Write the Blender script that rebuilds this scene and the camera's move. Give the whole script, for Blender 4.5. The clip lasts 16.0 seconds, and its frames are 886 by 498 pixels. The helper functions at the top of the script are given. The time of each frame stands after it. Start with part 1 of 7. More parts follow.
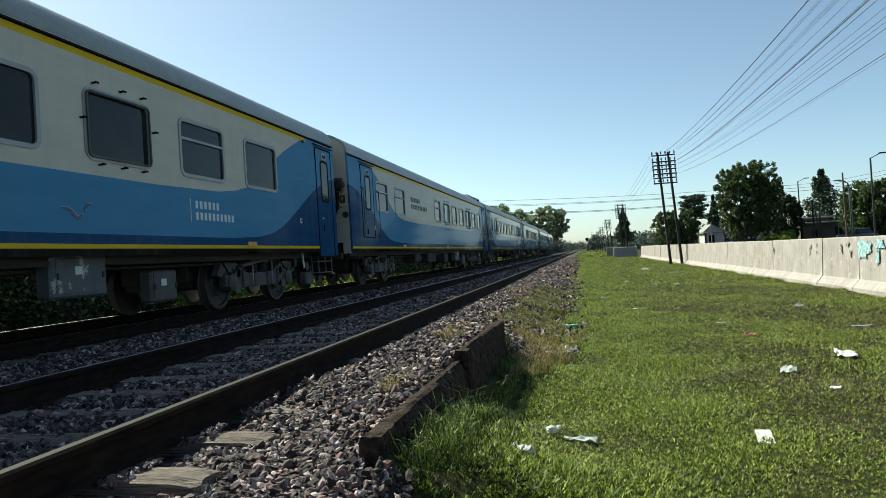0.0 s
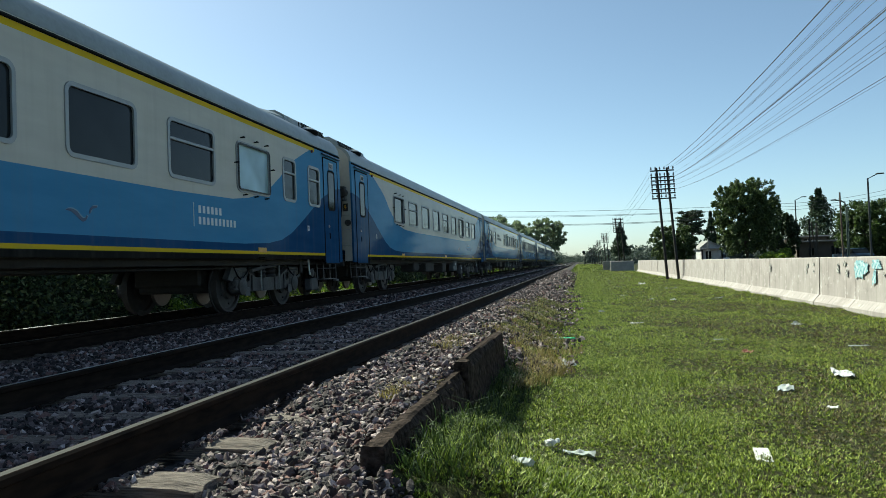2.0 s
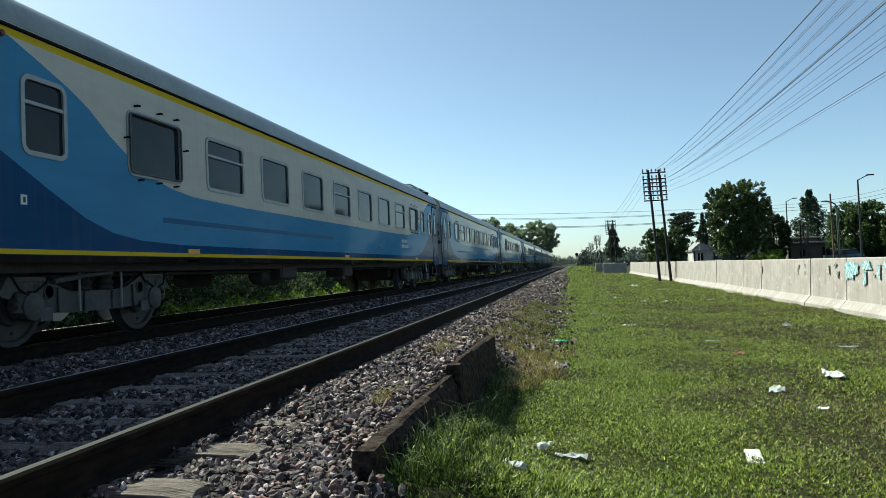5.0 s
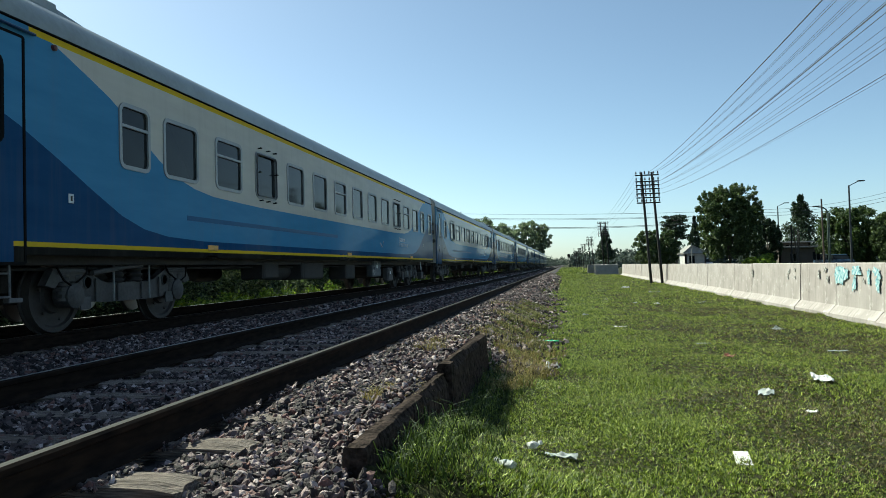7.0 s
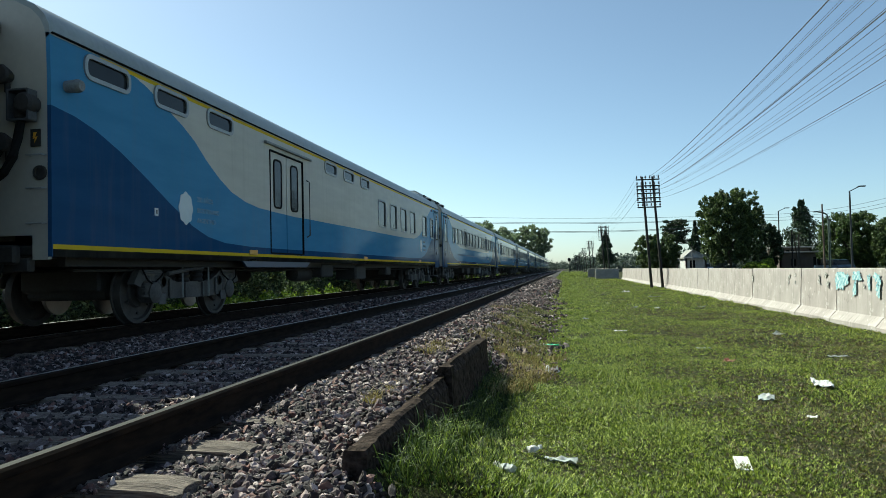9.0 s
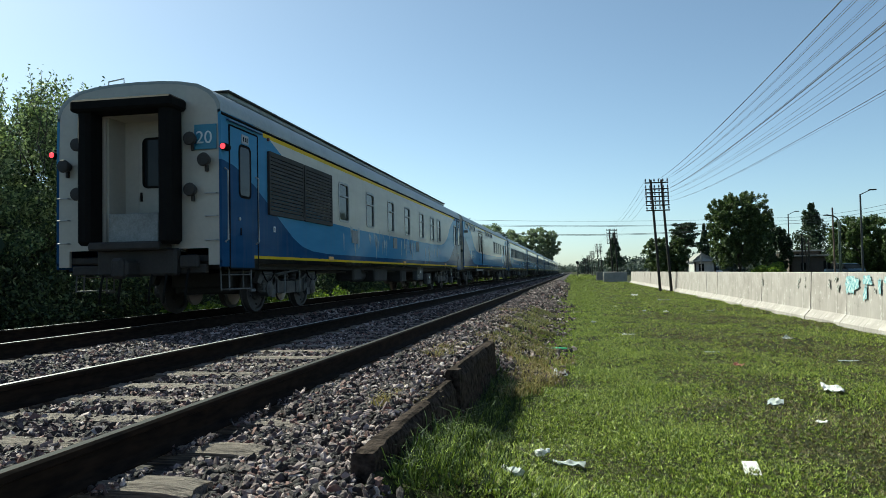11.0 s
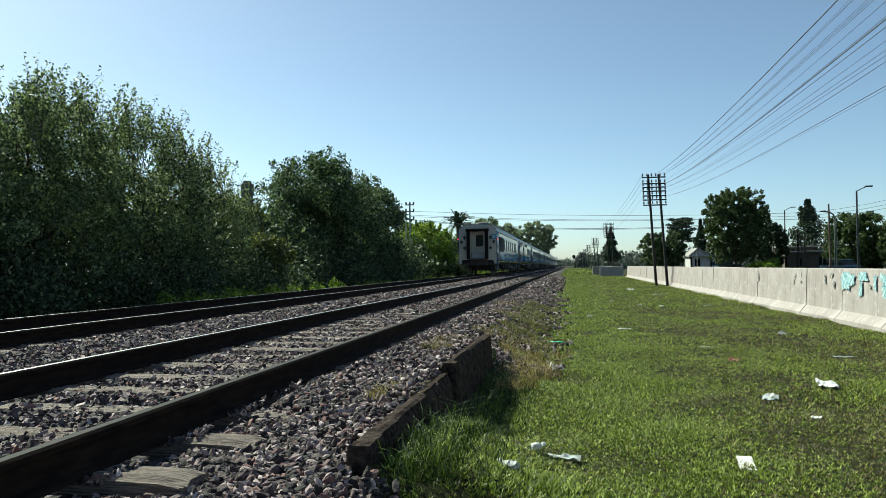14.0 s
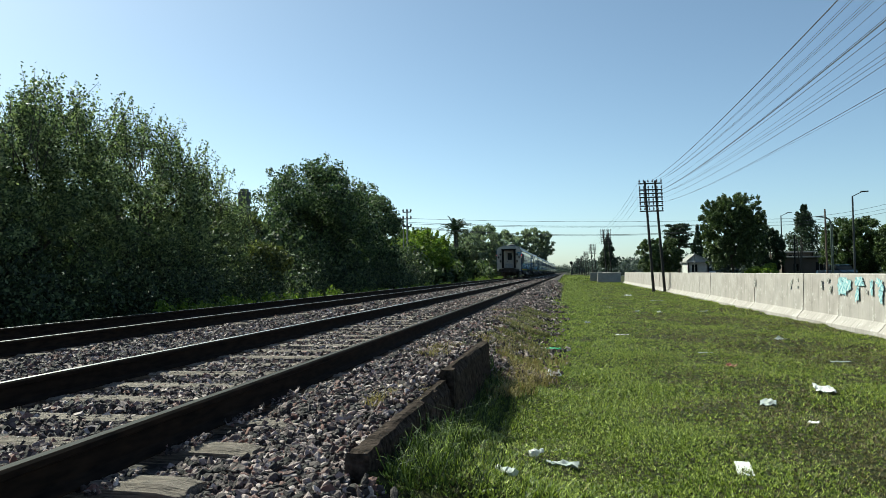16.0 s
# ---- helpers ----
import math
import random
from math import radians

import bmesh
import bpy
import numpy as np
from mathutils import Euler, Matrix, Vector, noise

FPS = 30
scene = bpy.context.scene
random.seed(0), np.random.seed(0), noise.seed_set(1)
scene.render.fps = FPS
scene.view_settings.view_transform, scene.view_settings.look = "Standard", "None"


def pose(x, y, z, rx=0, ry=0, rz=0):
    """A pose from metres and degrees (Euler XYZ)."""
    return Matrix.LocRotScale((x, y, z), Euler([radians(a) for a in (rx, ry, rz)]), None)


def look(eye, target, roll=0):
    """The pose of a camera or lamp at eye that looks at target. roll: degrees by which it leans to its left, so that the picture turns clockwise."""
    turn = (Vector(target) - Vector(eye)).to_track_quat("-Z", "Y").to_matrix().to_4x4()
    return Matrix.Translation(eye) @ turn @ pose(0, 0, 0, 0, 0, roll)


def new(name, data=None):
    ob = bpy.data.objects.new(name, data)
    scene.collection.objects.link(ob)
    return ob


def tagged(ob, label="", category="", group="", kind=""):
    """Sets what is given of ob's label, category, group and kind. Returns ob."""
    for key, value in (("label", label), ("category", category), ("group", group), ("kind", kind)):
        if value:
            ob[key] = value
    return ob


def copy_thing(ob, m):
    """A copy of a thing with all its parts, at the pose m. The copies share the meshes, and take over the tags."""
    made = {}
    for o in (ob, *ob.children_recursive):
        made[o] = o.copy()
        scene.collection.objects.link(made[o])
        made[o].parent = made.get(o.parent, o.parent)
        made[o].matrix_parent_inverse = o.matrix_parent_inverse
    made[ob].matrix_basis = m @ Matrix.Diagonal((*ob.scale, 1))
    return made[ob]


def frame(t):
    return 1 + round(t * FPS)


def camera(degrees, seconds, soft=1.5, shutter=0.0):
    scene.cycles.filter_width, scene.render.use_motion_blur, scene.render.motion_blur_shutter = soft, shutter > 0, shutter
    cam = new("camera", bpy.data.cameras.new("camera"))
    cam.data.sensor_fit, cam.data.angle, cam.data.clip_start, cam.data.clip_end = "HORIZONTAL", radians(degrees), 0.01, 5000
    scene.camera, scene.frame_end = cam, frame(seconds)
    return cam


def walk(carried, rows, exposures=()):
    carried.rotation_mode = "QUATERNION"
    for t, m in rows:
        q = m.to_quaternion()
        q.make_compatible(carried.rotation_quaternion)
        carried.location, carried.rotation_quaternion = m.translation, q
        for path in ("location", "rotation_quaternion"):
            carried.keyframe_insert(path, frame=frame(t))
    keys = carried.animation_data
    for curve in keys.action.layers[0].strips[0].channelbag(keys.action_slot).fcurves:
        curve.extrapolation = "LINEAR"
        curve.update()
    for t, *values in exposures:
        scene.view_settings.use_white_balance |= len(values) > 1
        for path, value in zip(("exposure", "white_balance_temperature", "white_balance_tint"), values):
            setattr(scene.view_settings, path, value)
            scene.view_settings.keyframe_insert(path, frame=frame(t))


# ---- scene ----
# ---------------------------------------------------------------- camera
cam = camera(63.5, 16.0, soft=0.75)
PATH = [
    (0, pose(0.033, 0.035, 0.681, 90.64, 3.50, 11.14)),
    (0.5, pose(0.020, 0.018, 0.689, 90.97, 3.06, 10.76)),
    (1, pose(0.013, 0.014, 0.692, 91.16, 2.73, 10.49)),
    (1.5, pose(0.003, 0.013, 0.694, 91.50, 2.15, 10.63)),
    (2, pose(-0.003, 0.004, 0.692, 91.39, 2.11, 10.86)),
    (2.5, pose(-0.007, 0.002, 0.692, 91.33, 2.33, 11.16)),
    (3, pose(0.000, 0.003, 0.690, 91.38, 2.42, 11.16)),
    (3.5, pose(0.002, 0.007, 0.692, 91.33, 2.78, 10.78)),
    (4, pose(0.003, 0.008, 0.695, 91.42, 2.75, 10.45)),
    (6.5, pose(0.012, 0.004, 0.697, 91.62, 1.70, 10.00)),
    (7, pose(0.001, 0.003, 0.692, 91.49, 1.50, 9.68)),
    (7.5, pose(0.001, -0.004, 0.693, 91.63, 1.65, 9.56)),
    (8, pose(0.002, -0.003, 0.694, 91.54, 1.49, 9.55)),
    (8.5, pose(0.001, -0.005, 0.696, 91.66, 1.12, 9.63)),
    (9, pose(-0.000, -0.003, 0.693, 91.76, 1.22, 9.71)),
    (11.5, pose(-0.001, -0.014, 0.697, 91.99, 0.90, 10.50)),
    (12, pose(-0.003, -0.010, 0.697, 91.92, 0.67, 10.46)),
    (12.5, pose(-0.004, -0.010, 0.694, 91.97, 0.59, 10.29)),
    (13, pose(-0.007, -0.006, 0.698, 91.81, 0.44, 10.23)),
    (13.5, pose(-0.007, -0.010, 0.696, 91.72, 0.41, 10.16)),
    (14, pose(-0.007, -0.007, 0.698, 91.41, 0.58, 10.06)),
    (14.5, pose(-0.007, -0.011, 0.702, 91.51, 0.27, 10.01)),
    (15, pose(-0.008, -0.014, 0.698, 91.81, 0.43, 10.14)),
    (15.5, pose(-0.006, -0.019, 0.698, 91.92, 0.54, 9.88)),
    (16, pose(-0.004, -0.016, 0.698, 91.97, 0.86, 9.86)),
]
walk(cam, PATH, exposures=[(0, 0.94, 6550, -7), (1.0, 0.93, 6400, -8), (2.0, 0.92, 6300, -8), (9.2, 0.90, 6250, -8), (11.3, 0.84, 6250, -8), (16, 0.82, 6250, -8)])

# ---------------------------------------------------------------- light
SUN_TO = Vector((-4.0, 2.5, 4.3)).normalized()      # towards the sun
world = bpy.data.worlds.new("sky")
scene.world = world
world.use_nodes = True
wn = world.node_tree
sky = wn.nodes.new("ShaderNodeTexSky")
sky.sky_type = "NISHITA"
sky.sun_disc = False
sky.sun_elevation = math.asin(SUN_TO.z)
sky.sun_rotation = math.atan2(SUN_TO.x, SUN_TO.y) % (2 * math.pi)
sky.air_density, sky.dust_density, sky.ozone_density = 0.72, 0.75, 1.9
bg = wn.nodes["Background"]
bg.inputs["Strength"].default_value = 0.084
haze = wn.nodes.new("ShaderNodeHueSaturation")
haze.inputs["Saturation"].default_value = 0.90
wn.links.new(sky.outputs[0], haze.inputs["Color"])
wn.links.new(haze.outputs[0], bg.inputs["Color"])
sun_data = bpy.data.lights.new("sun", "SUN")
sun_data.energy, sun_data.angle, sun_data.color = 5.0, radians(0.55), (1.0, 0.94, 0.81)
sun = new("sun", sun_data)
sun.matrix_world = look(SUN_TO * 100, (0, 0, 0))


# ---------------------------------------------------------------- materials
class Mat:
    """A small builder for node materials."""

    def __init__(self, name, rough=0.6, metal=0.0, spec=0.5):
        self.m = bpy.data.materials.new(name)
        self.m.use_nodes = True
        self.t = self.m.node_tree
        self.b = self.t.nodes["Principled BSDF"]
        self.b.inputs["Roughness"].default_value = rough
        self.b.inputs["Metallic"].default_value = metal
        self.b.inputs["Specular IOR Level"].default_value = spec

    def put(self, value, socket):
        if isinstance(value, bpy.types.NodeSocket):
            self.t.links.new(value, socket)
        elif isinstance(value, (tuple, list)) and len(value) == 3 and socket.type == "RGBA":
            socket.default_value = (*value, 1)
        else:
            socket.default_value = value

    def node(self, kind, **ins):
        n = self.t.nodes.new(kind)
        for k, v in ins.items():
            self.put(v, n.inputs[k])
        return n

    def coords(self, kind="Object"):
        return self.t.nodes.new("ShaderNodeTexCoord").outputs[kind]

    def xyz(self, v):
        s = self.node("ShaderNodeSeparateXYZ", Vector=v)
        return s.outputs[0], s.outputs[1], s.outputs[2]

    def scaled(self, v, s):
        n = self.t.nodes.new("ShaderNodeMapping")
        self.put(v, n.inputs["Vector"])
        n.inputs["Scale"].default_value = s
        return n.outputs[0]

    def noise(self, v, scale, detail=4, rough=0.55):
        n = self.node("ShaderNodeTexNoise", Vector=v, Scale=scale, Detail=detail, Roughness=rough)
        return n.outputs["Fac"]

    def math(self, op, a, b=0.0, clamp=False):
        n = self.t.nodes.new("ShaderNodeMath")
        n.operation, n.use_clamp = op, clamp
        self.put(a, n.inputs[0])
        self.put(b, n.inputs[1])
        return n.outputs[0]

    def ramp(self, fac, stops, ease="LINEAR"):
        n = self.t.nodes.new("ShaderNodeValToRGB")
        n.color_ramp.interpolation = ease
        els = n.color_ramp.elements
        while len(els) < len(stops):
            els.new(0.5)
        for e, (p, c) in zip(els, stops):
            e.position = p
            e.color = (*c, 1) if isinstance(c, tuple) else (c, c, c, 1)
        self.put(fac, n.inputs[0])
        return n.outputs[0]

    def mix(self, fac, a, b, mode="MIX"):
        n = self.t.nodes.new("ShaderNodeMix")
        n.data_type, n.blend_type = "RGBA", mode
        self.put(fac, n.inputs[0])
        self.put(a, n.inputs[6])
        self.put(b, n.inputs[7])
        return n.outputs[2]

    def rand(self):
        return self.t.nodes.new("ShaderNodeObjectInfo").outputs["Random"]

    def island(self):
        return self.t.nodes.new("ShaderNodeNewGeometry").outputs["Random Per Island"]

    def bump(self, h, strength=0.3, dist=0.02):
        n = self.node("ShaderNodeBump", Height=h, Strength=strength, Distance=dist)
        self.t.links.new(n.outputs[0], self.b.inputs["Normal"])

    def done(self, color=None, rough=None):
        if color is not None:
            self.put(color, self.b.inputs["Base Color"])
        if rough is not None:
            self.put(rough, self.b.inputs["Roughness"])
        return self.m


def plain(name, color, rough=0.6, metal=0.0, vary=0.25, scale=8.0, bump=0.0):
    """One paint or metal with grain at two scales."""
    k = Mat(name, rough, metal)
    v = k.coords()
    n = k.math("ADD", k.math("MULTIPLY", k.noise(v, scale), 0.6), k.math("MULTIPLY", k.noise(v, scale * 9, 2), 0.4))
    lo = tuple(c * (1 - vary) for c in color)
    hi = tuple(min(1, c * (1 + vary)) for c in color)
    if bump:
        k.bump(n, bump)
    return k.done(k.ramp(n, [(0.3, lo), (0.7, hi)]))


COACH_L = 25.67
# height of the colour borders against the distance from the coach's end
WAVE_UP = [(0.0, 3.60), (1.5, 3.47), (1.9, 3.37), (2.4, 3.18), (2.85, 3.0), (3.2, 2.83), (3.6, 2.56), (4.0, 2.34), (4.45, 2.15), (5.0, 2.03),
           (5.6, 1.965), (7.4, 1.93), (8.0, 1.93)]
WAVE_LOW = [(0.0, 2.68), (0.4, 2.63), (0.8, 2.53), (1.3, 2.34), (1.9, 2.06), (2.5, 1.76), (3.1, 1.48), (3.6, 1.33), (4.2, 1.25), (5.2, 1.215),
            (8.0, 1.215)]


def livery(rise=0.0, a=0.0, b=COACH_L, da=1.2, db=1.2):
    """White, light and dark blue in waves between the ends a and b; the yellow stripes' height varies from coach to coach, and the
    lower one stops da and db short of the ends, where a door is."""
    k = Mat("coach_livery", 0.28, spec=0.010)
    v = k.coords()
    x, y, z = k.xyz(v)
    d = k.math("MINIMUM", k.math("SUBTRACT", y, a), k.math("SUBTRACT", b, y))
    mid = k.math("MULTIPLY", k.math("GREATER_THAN", y, a + da), k.math("LESS_THAN", y, b - db))
    d8 = k.math("DIVIDE", d, 8.0, True)
    up = k.math("MULTIPLY", k.ramp(d8, [(a / 8, b / 4) for a, b in WAVE_UP]), 4.0)
    low = k.math("MULTIPLY", k.ramp(d8, [(a / 8, b / 4) for a, b in WAVE_LOW]), 4.0)
    soil = k.noise(k.scaled(v, (1, 0.6, 3)), 1.7, 5)
    streak = k.noise(k.scaled(v, (1, 9, 0.7)), 1.0, 3)
    white = k.ramp(soil, [(0.3, (0.50, 0.48, 0.43)), (0.7, (0.57, 0.55, 0.49))])
    pale = k.ramp(soil, [(0.3, (0.071, 0.218, 0.385)), (0.7, (0.086, 0.25, 0.432))])
    deep = k.ramp(soil, [(0.3, (0.018, 0.061, 0.146)), (0.7, (0.024, 0.075, 0.172))])
    col = k.mix(k.math("LESS_THAN", z, up), white, pale)
    col = k.mix(k.math("LESS_THAN", z, low), col, deep)
    yellow = k.math("MULTIPLY", k.math("GREATER_THAN", z, 3.35 + rise), k.math("LESS_THAN", z, 3.432 + rise * 0.85))
    yellow = k.math("MULTIPLY", yellow, k.math("GREATER_THAN", k.math("SUBTRACT", 3.432 + rise, 0.0), up))
    sill = k.math("MULTIPLY", k.math("LESS_THAN", z, 1.093), k.math("GREATER_THAN", z, 1.038))
    sill = k.math("MULTIPLY", sill, mid)
    col = k.mix(k.math("MAXIMUM", yellow, sill), col, (0.62, 0.43, 0.03))
    col = k.mix(k.math("MULTIPLY", k.math("LESS_THAN", z, 1.038), mid), col, (0.012, 0.012, 0.012))
    col = k.mix(k.math("MULTIPLY", k.ramp(streak, [(0.5, 0.0), (0.8, 0.3)]), 0.4), col, (0.18, 0.16, 0.13))
    k.bump(k.noise(k.scaled(v, (1, 2.0, 0.5)), 1.3, 3), 0.07, 0.02)
    return k.done(col, k.ramp(soil, [(0.3, 0.04), (0.75, 0.08)]))


def stone_mat():
    k = Mat("ballast_stone", 0.85)
    v = k.coords()
    c = k.ramp(k.island(), [(0.0, (0.010, 0.008, 0.0082)), (0.38, (0.054, 0.039, 0.040)), (0.58, (0.140, 0.102, 0.102)), (0.68, (0.236, 0.116, 0.097)), (0.74, (0.165, 0.124, 0.123)),
                            (0.88, (0.39, 0.30, 0.29)), (1.0, (0.60, 0.50, 0.48))])
    n = k.noise(v, 75, 4, 0.65)
    k.bump(n, 0.8, 0.012)
    return k.done(k.mix(0.5, c, k.ramp(n, [(0.3, (0.35, 0.335, 0.335)), (0.7, (1, 1, 1))]), "MULTIPLY"))


def ballast_bed_mat():
    k = Mat("ballast_bed", 0.95)
    v = k.coords()
    vor = k.t.nodes.new("ShaderNodeTexVoronoi")
    k.put(v, vor.inputs["Vector"])
    vor.inputs["Scale"].default_value = 17
    c = k.ramp(k.xyz(vor.outputs["Color"])[0], [(0.0, (0.006, 0.005, 0.0052)), (0.5, (0.024, 0.020, 0.0205)), (0.8, (0.060, 0.049, 0.048)), (1.0, (0.14, 0.117, 0.115))])
    k.bump(vor.outputs["Distance"], 0.9, 0.05)
    return k.done(k.mix(k.ramp(k.noise(v, 0.8), [(0.35, 0.0), (0.7, 0.5)]), c, (0.07, 0.058, 0.055)))


def ground_mat():
    k = Mat("turf_ground", 0.95, spec=0.15)
    v = k.coords()
    big = k.noise(v, 0.22, 5)
    mid = k.noise(v, 1.6, 5)
    fine = k.noise(v, 34, 5, 0.7)
    g = k.ramp(fine, [(0.3, (0.008, 0.009, 0.003)), (0.5, (0.024, 0.028, 0.008)), (0.72, (0.08, 0.085, 0.025))])
    dry = k.ramp(fine, [(0.3, (0.035, 0.030, 0.014)), (0.7, (0.15, 0.125, 0.06))])
    mask = k.math("MULTIPLY", k.ramp(mid, [(0.48, 0.0), (0.70, 0.8)]), k.ramp(big, [(0.4, 0.1), (0.65, 0.8)]))
    k.bump(fine, 0.8, 0.04)
    return k.done(k.mix(mask, g, dry))


def leaf_mat(name, dark, mid, light, trans=0.3, rough=0.55):
    k = Mat(name, rough, spec=0.35)
    c = k.ramp(k.island(), [(0.0, dark), (0.5, mid), (0.9, light), (1.0, tuple(min(1, q * 1.3) for q in light))])
    k.put(c, k.b.inputs["Base Color"])
    tr = k.node("ShaderNodeBsdfTranslucent", Color=k.mix(0.5, c, (0.75, 0.9, 0.25), "MULTIPLY"))
    ms = k.t.nodes.new("ShaderNodeMixShader")
    ms.inputs[0].default_value = trans
    k.t.links.new(k.b.outputs[0], ms.inputs[1])
    k.t.links.new(tr.outputs[0], ms.inputs[2])
    k.t.links.new(ms.outputs[0], k.t.nodes["Material Output"].inputs[0])
    return k.m


def wood_mat(name, lo, hi, axis=(1, 14, 14)):
    k = Mat(name, 0.9)
    v = k.coords()
    n = k.noise(k.scaled(v, axis), 5, 6, 0.65)
    k.bump(n, 0.9, 0.03)
    c = k.ramp(n, [(0.3, lo), (0.7, hi)])
    return k.done(k.mix(k.math("MULTIPLY", k.rand(), 0.45), c, (0.5, 0.46, 0.42), "MULTIPLY"))


def concrete_mat(name, lo, hi, stain=(0.2, 0.18, 0.15), scale=2.5, relief=0.35):
    k = Mat(name, 0.9, spec=0.3)
    v = k.coords()
    a = k.noise(v, scale, 6)
    b = k.noise(k.scaled(v, (3, 3, 0.35)), 2.2, 5)
    pits = k.noise(v, 60, 2)
    c = k.ramp(a, [(0.3, lo), (0.7, hi)])
    c = k.mix(k.ramp(b, [(0.52, 0.0), (0.75, 0.55)]), c, stain)
    k.bump(k.math("ADD", a, k.math("MULTIPLY", pits, 0.4)), relief, 0.02)
    return k.done(c)


def wall_mat():
    """Pale cast concrete: cloudy, with rain streaks from the top, chalky flakes and fine pits; each panel differs a little."""
    k = Mat("wall_concrete", 0.9, spec=0.3)
    v = k.coords()
    cloud = k.noise(v, 1.8, 6, 0.6)
    streak = k.noise(k.scaled(v, (2, 5.5, 0.3)), 2.4, 5, 0.65)
    blot = k.noise(v, 6.5, 5, 0.72)
    pits = k.noise(v, 70, 3)
    c = k.ramp(cloud, [(0.3, (0.245, 0.215, 0.204)), (0.7, (0.37, 0.33, 0.318))])
    c = k.mix(k.ramp(streak, [(0.52, 0.0), (0.72, 0.7)]), c, (0.125, 0.105, 0.095))
    c = k.mix(k.ramp(blot, [(0.60, 0.0), (0.64, 0.7)]), c, (0.50, 0.47, 0.455))
    c = k.mix(k.ramp(blot, [(0.32, 0.6), (0.36, 0.0)]), c, (0.09, 0.08, 0.072))
    c = k.mix(k.math("MULTIPLY", k.rand(), 0.2), c, (0.38, 0.36, 0.345))
    k.bump(k.math("ADD", k.math("ADD", cloud, k.math("MULTIPLY", blot, 0.5)), k.math("MULTIPLY", pits, 0.4)), 0.4, 0.02)
    return k.done(c)


def glass_mat(name, color=(0.012, 0.014, 0.015), rough=0.06):
    k = Mat(name, rough)
    k.b.inputs["Specular IOR Level"].default_value = 0.2
    n = k.noise(k.coords(), 1.3, 2)
    k.bump(n, 0.02, 0.05)
    return k.done(k.ramp(n, [(0.3, color), (0.7, tuple(c * 1.7 for c in color))]))


def glow_mat(name, color, strength):
    k = Mat(name, 0.3)
    k.put(color, k.b.inputs["Base Color"])
    k.put(color, k.b.inputs["Emission Color"])
    k.b.inputs["Emission Strength"].default_value = strength
    return k.m


def cabinet_mat():
    """Blue-grey paint with peeled pale patches."""
    k = Mat("peeling_cabinet", 0.6)
    v = k.coords()
    n = k.noise(v, 5, 5, 0.65)
    return k.done(k.mix(k.ramp(n, [(0.60, 0.0), (0.62, 1.0)]), k.ramp(n, [(0.3, (0.055, 0.07, 0.082)), (0.6, (0.08, 0.095, 0.108))]), (0.32, 0.32, 0.30)))


M_LIVERY = livery()
M_STRIPE = plain("stripe_paint", (0.022, 0.10, 0.22), 0.35, vary=0.12, scale=1.5)
M_STRIPE.node_tree.nodes["Principled BSDF"].inputs["Specular IOR Level"].default_value = 0.08
M_ROOF = plain("roof_paint", (0.25, 0.275, 0.27), 0.4, vary=0.2, scale=1.5)
M_CAB = cabinet_mat()
M_WHITE = plain("end_paint", (0.40, 0.38, 0.335), 0.4, vary=0.1, scale=1.2)
M_DEEP = plain("dark_blue_paint", (0.010, 0.042, 0.115), 0.3, vary=0.12, scale=1.5)
M_FRAME = plain("window_alloy", (0.30, 0.31, 0.31), 0.45, 0.3, vary=0.1)
M_PANE = glass_mat("tinted_glass")
# paler blue base than the other panes
M_PANE_PALE = glass_mat("pale_glass", (0.26, 0.36, 0.40), 0.12)
M_RUBBER = plain("black_rubber", (0.007, 0.007, 0.007), 0.9)
M_RUBBER.node_tree.nodes["Principled BSDF"].inputs["Specular IOR Level"].default_value = 0.12
# underframe, bogie and wheel greys raised; veiling glare is put into them
M_UNDER = plain("underframe_grime", (0.024, 0.022, 0.021), 0.75, vary=0.5, scale=3, bump=0.2)
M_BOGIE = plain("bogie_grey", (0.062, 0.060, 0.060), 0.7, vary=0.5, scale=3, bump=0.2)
M_WHEEL = plain("wheel_steel", (0.050, 0.045, 0.043), 0.65, 0.2, vary=0.4)
M_TREAD = plain("polished_steel", (0.3, 0.29, 0.28), 0.4, 1.0, vary=0.1)
M_ORANGE = plain("orange_reflector", (0.6, 0.3, 0.03), 0.3)
M_EQUIP = plain("equipment_grey", (0.055, 0.057, 0.062), 0.6, vary=0.5, scale=4)
M_GREYBOX = plain("grey_equipment", (0.2, 0.21, 0.21), 0.6, vary=0.4, scale=4)
M_GREYSTEP = plain("worn_step_steel", (0.10, 0.10, 0.105), 0.6, vary=0.5, scale=6)
M_LETTER = plain("white_lettering", (0.55, 0.6, 0.62), 0.4, vary=0.05)
M_MARKER = plain("marker_glass", (0.10, 0.025, 0.02), 0.3)
M_TEAL = plain("teal_plate", (0.03, 0.17, 0.27), 0.4, vary=0.1)
M_RED = glow_mat("red_tail_light", (1.0, 0.04, 0.06), 1.2)
M_STONE, M_BED, M_TURF = stone_mat(), ballast_bed_mat(), ground_mat()
M_SLEEPER = wood_mat("weathered_sleeper", (0.016, 0.012, 0.011), (0.42, 0.34, 0.29), (1.1, 26, 26))
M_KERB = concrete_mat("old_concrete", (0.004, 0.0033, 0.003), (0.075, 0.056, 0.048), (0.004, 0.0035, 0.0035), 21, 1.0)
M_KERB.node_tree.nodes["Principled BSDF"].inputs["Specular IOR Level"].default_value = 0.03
M_WALL = wall_mat()
M_POLE = plain("tarred_pole", (0.010, 0.008, 0.0075), 0.8, vary=0.4)
M_WIRE = plain("wire_metal", (0.03, 0.03, 0.032), 0.6)
M_INSUL = plain("insulator", (0.05, 0.04, 0.035), 0.3)
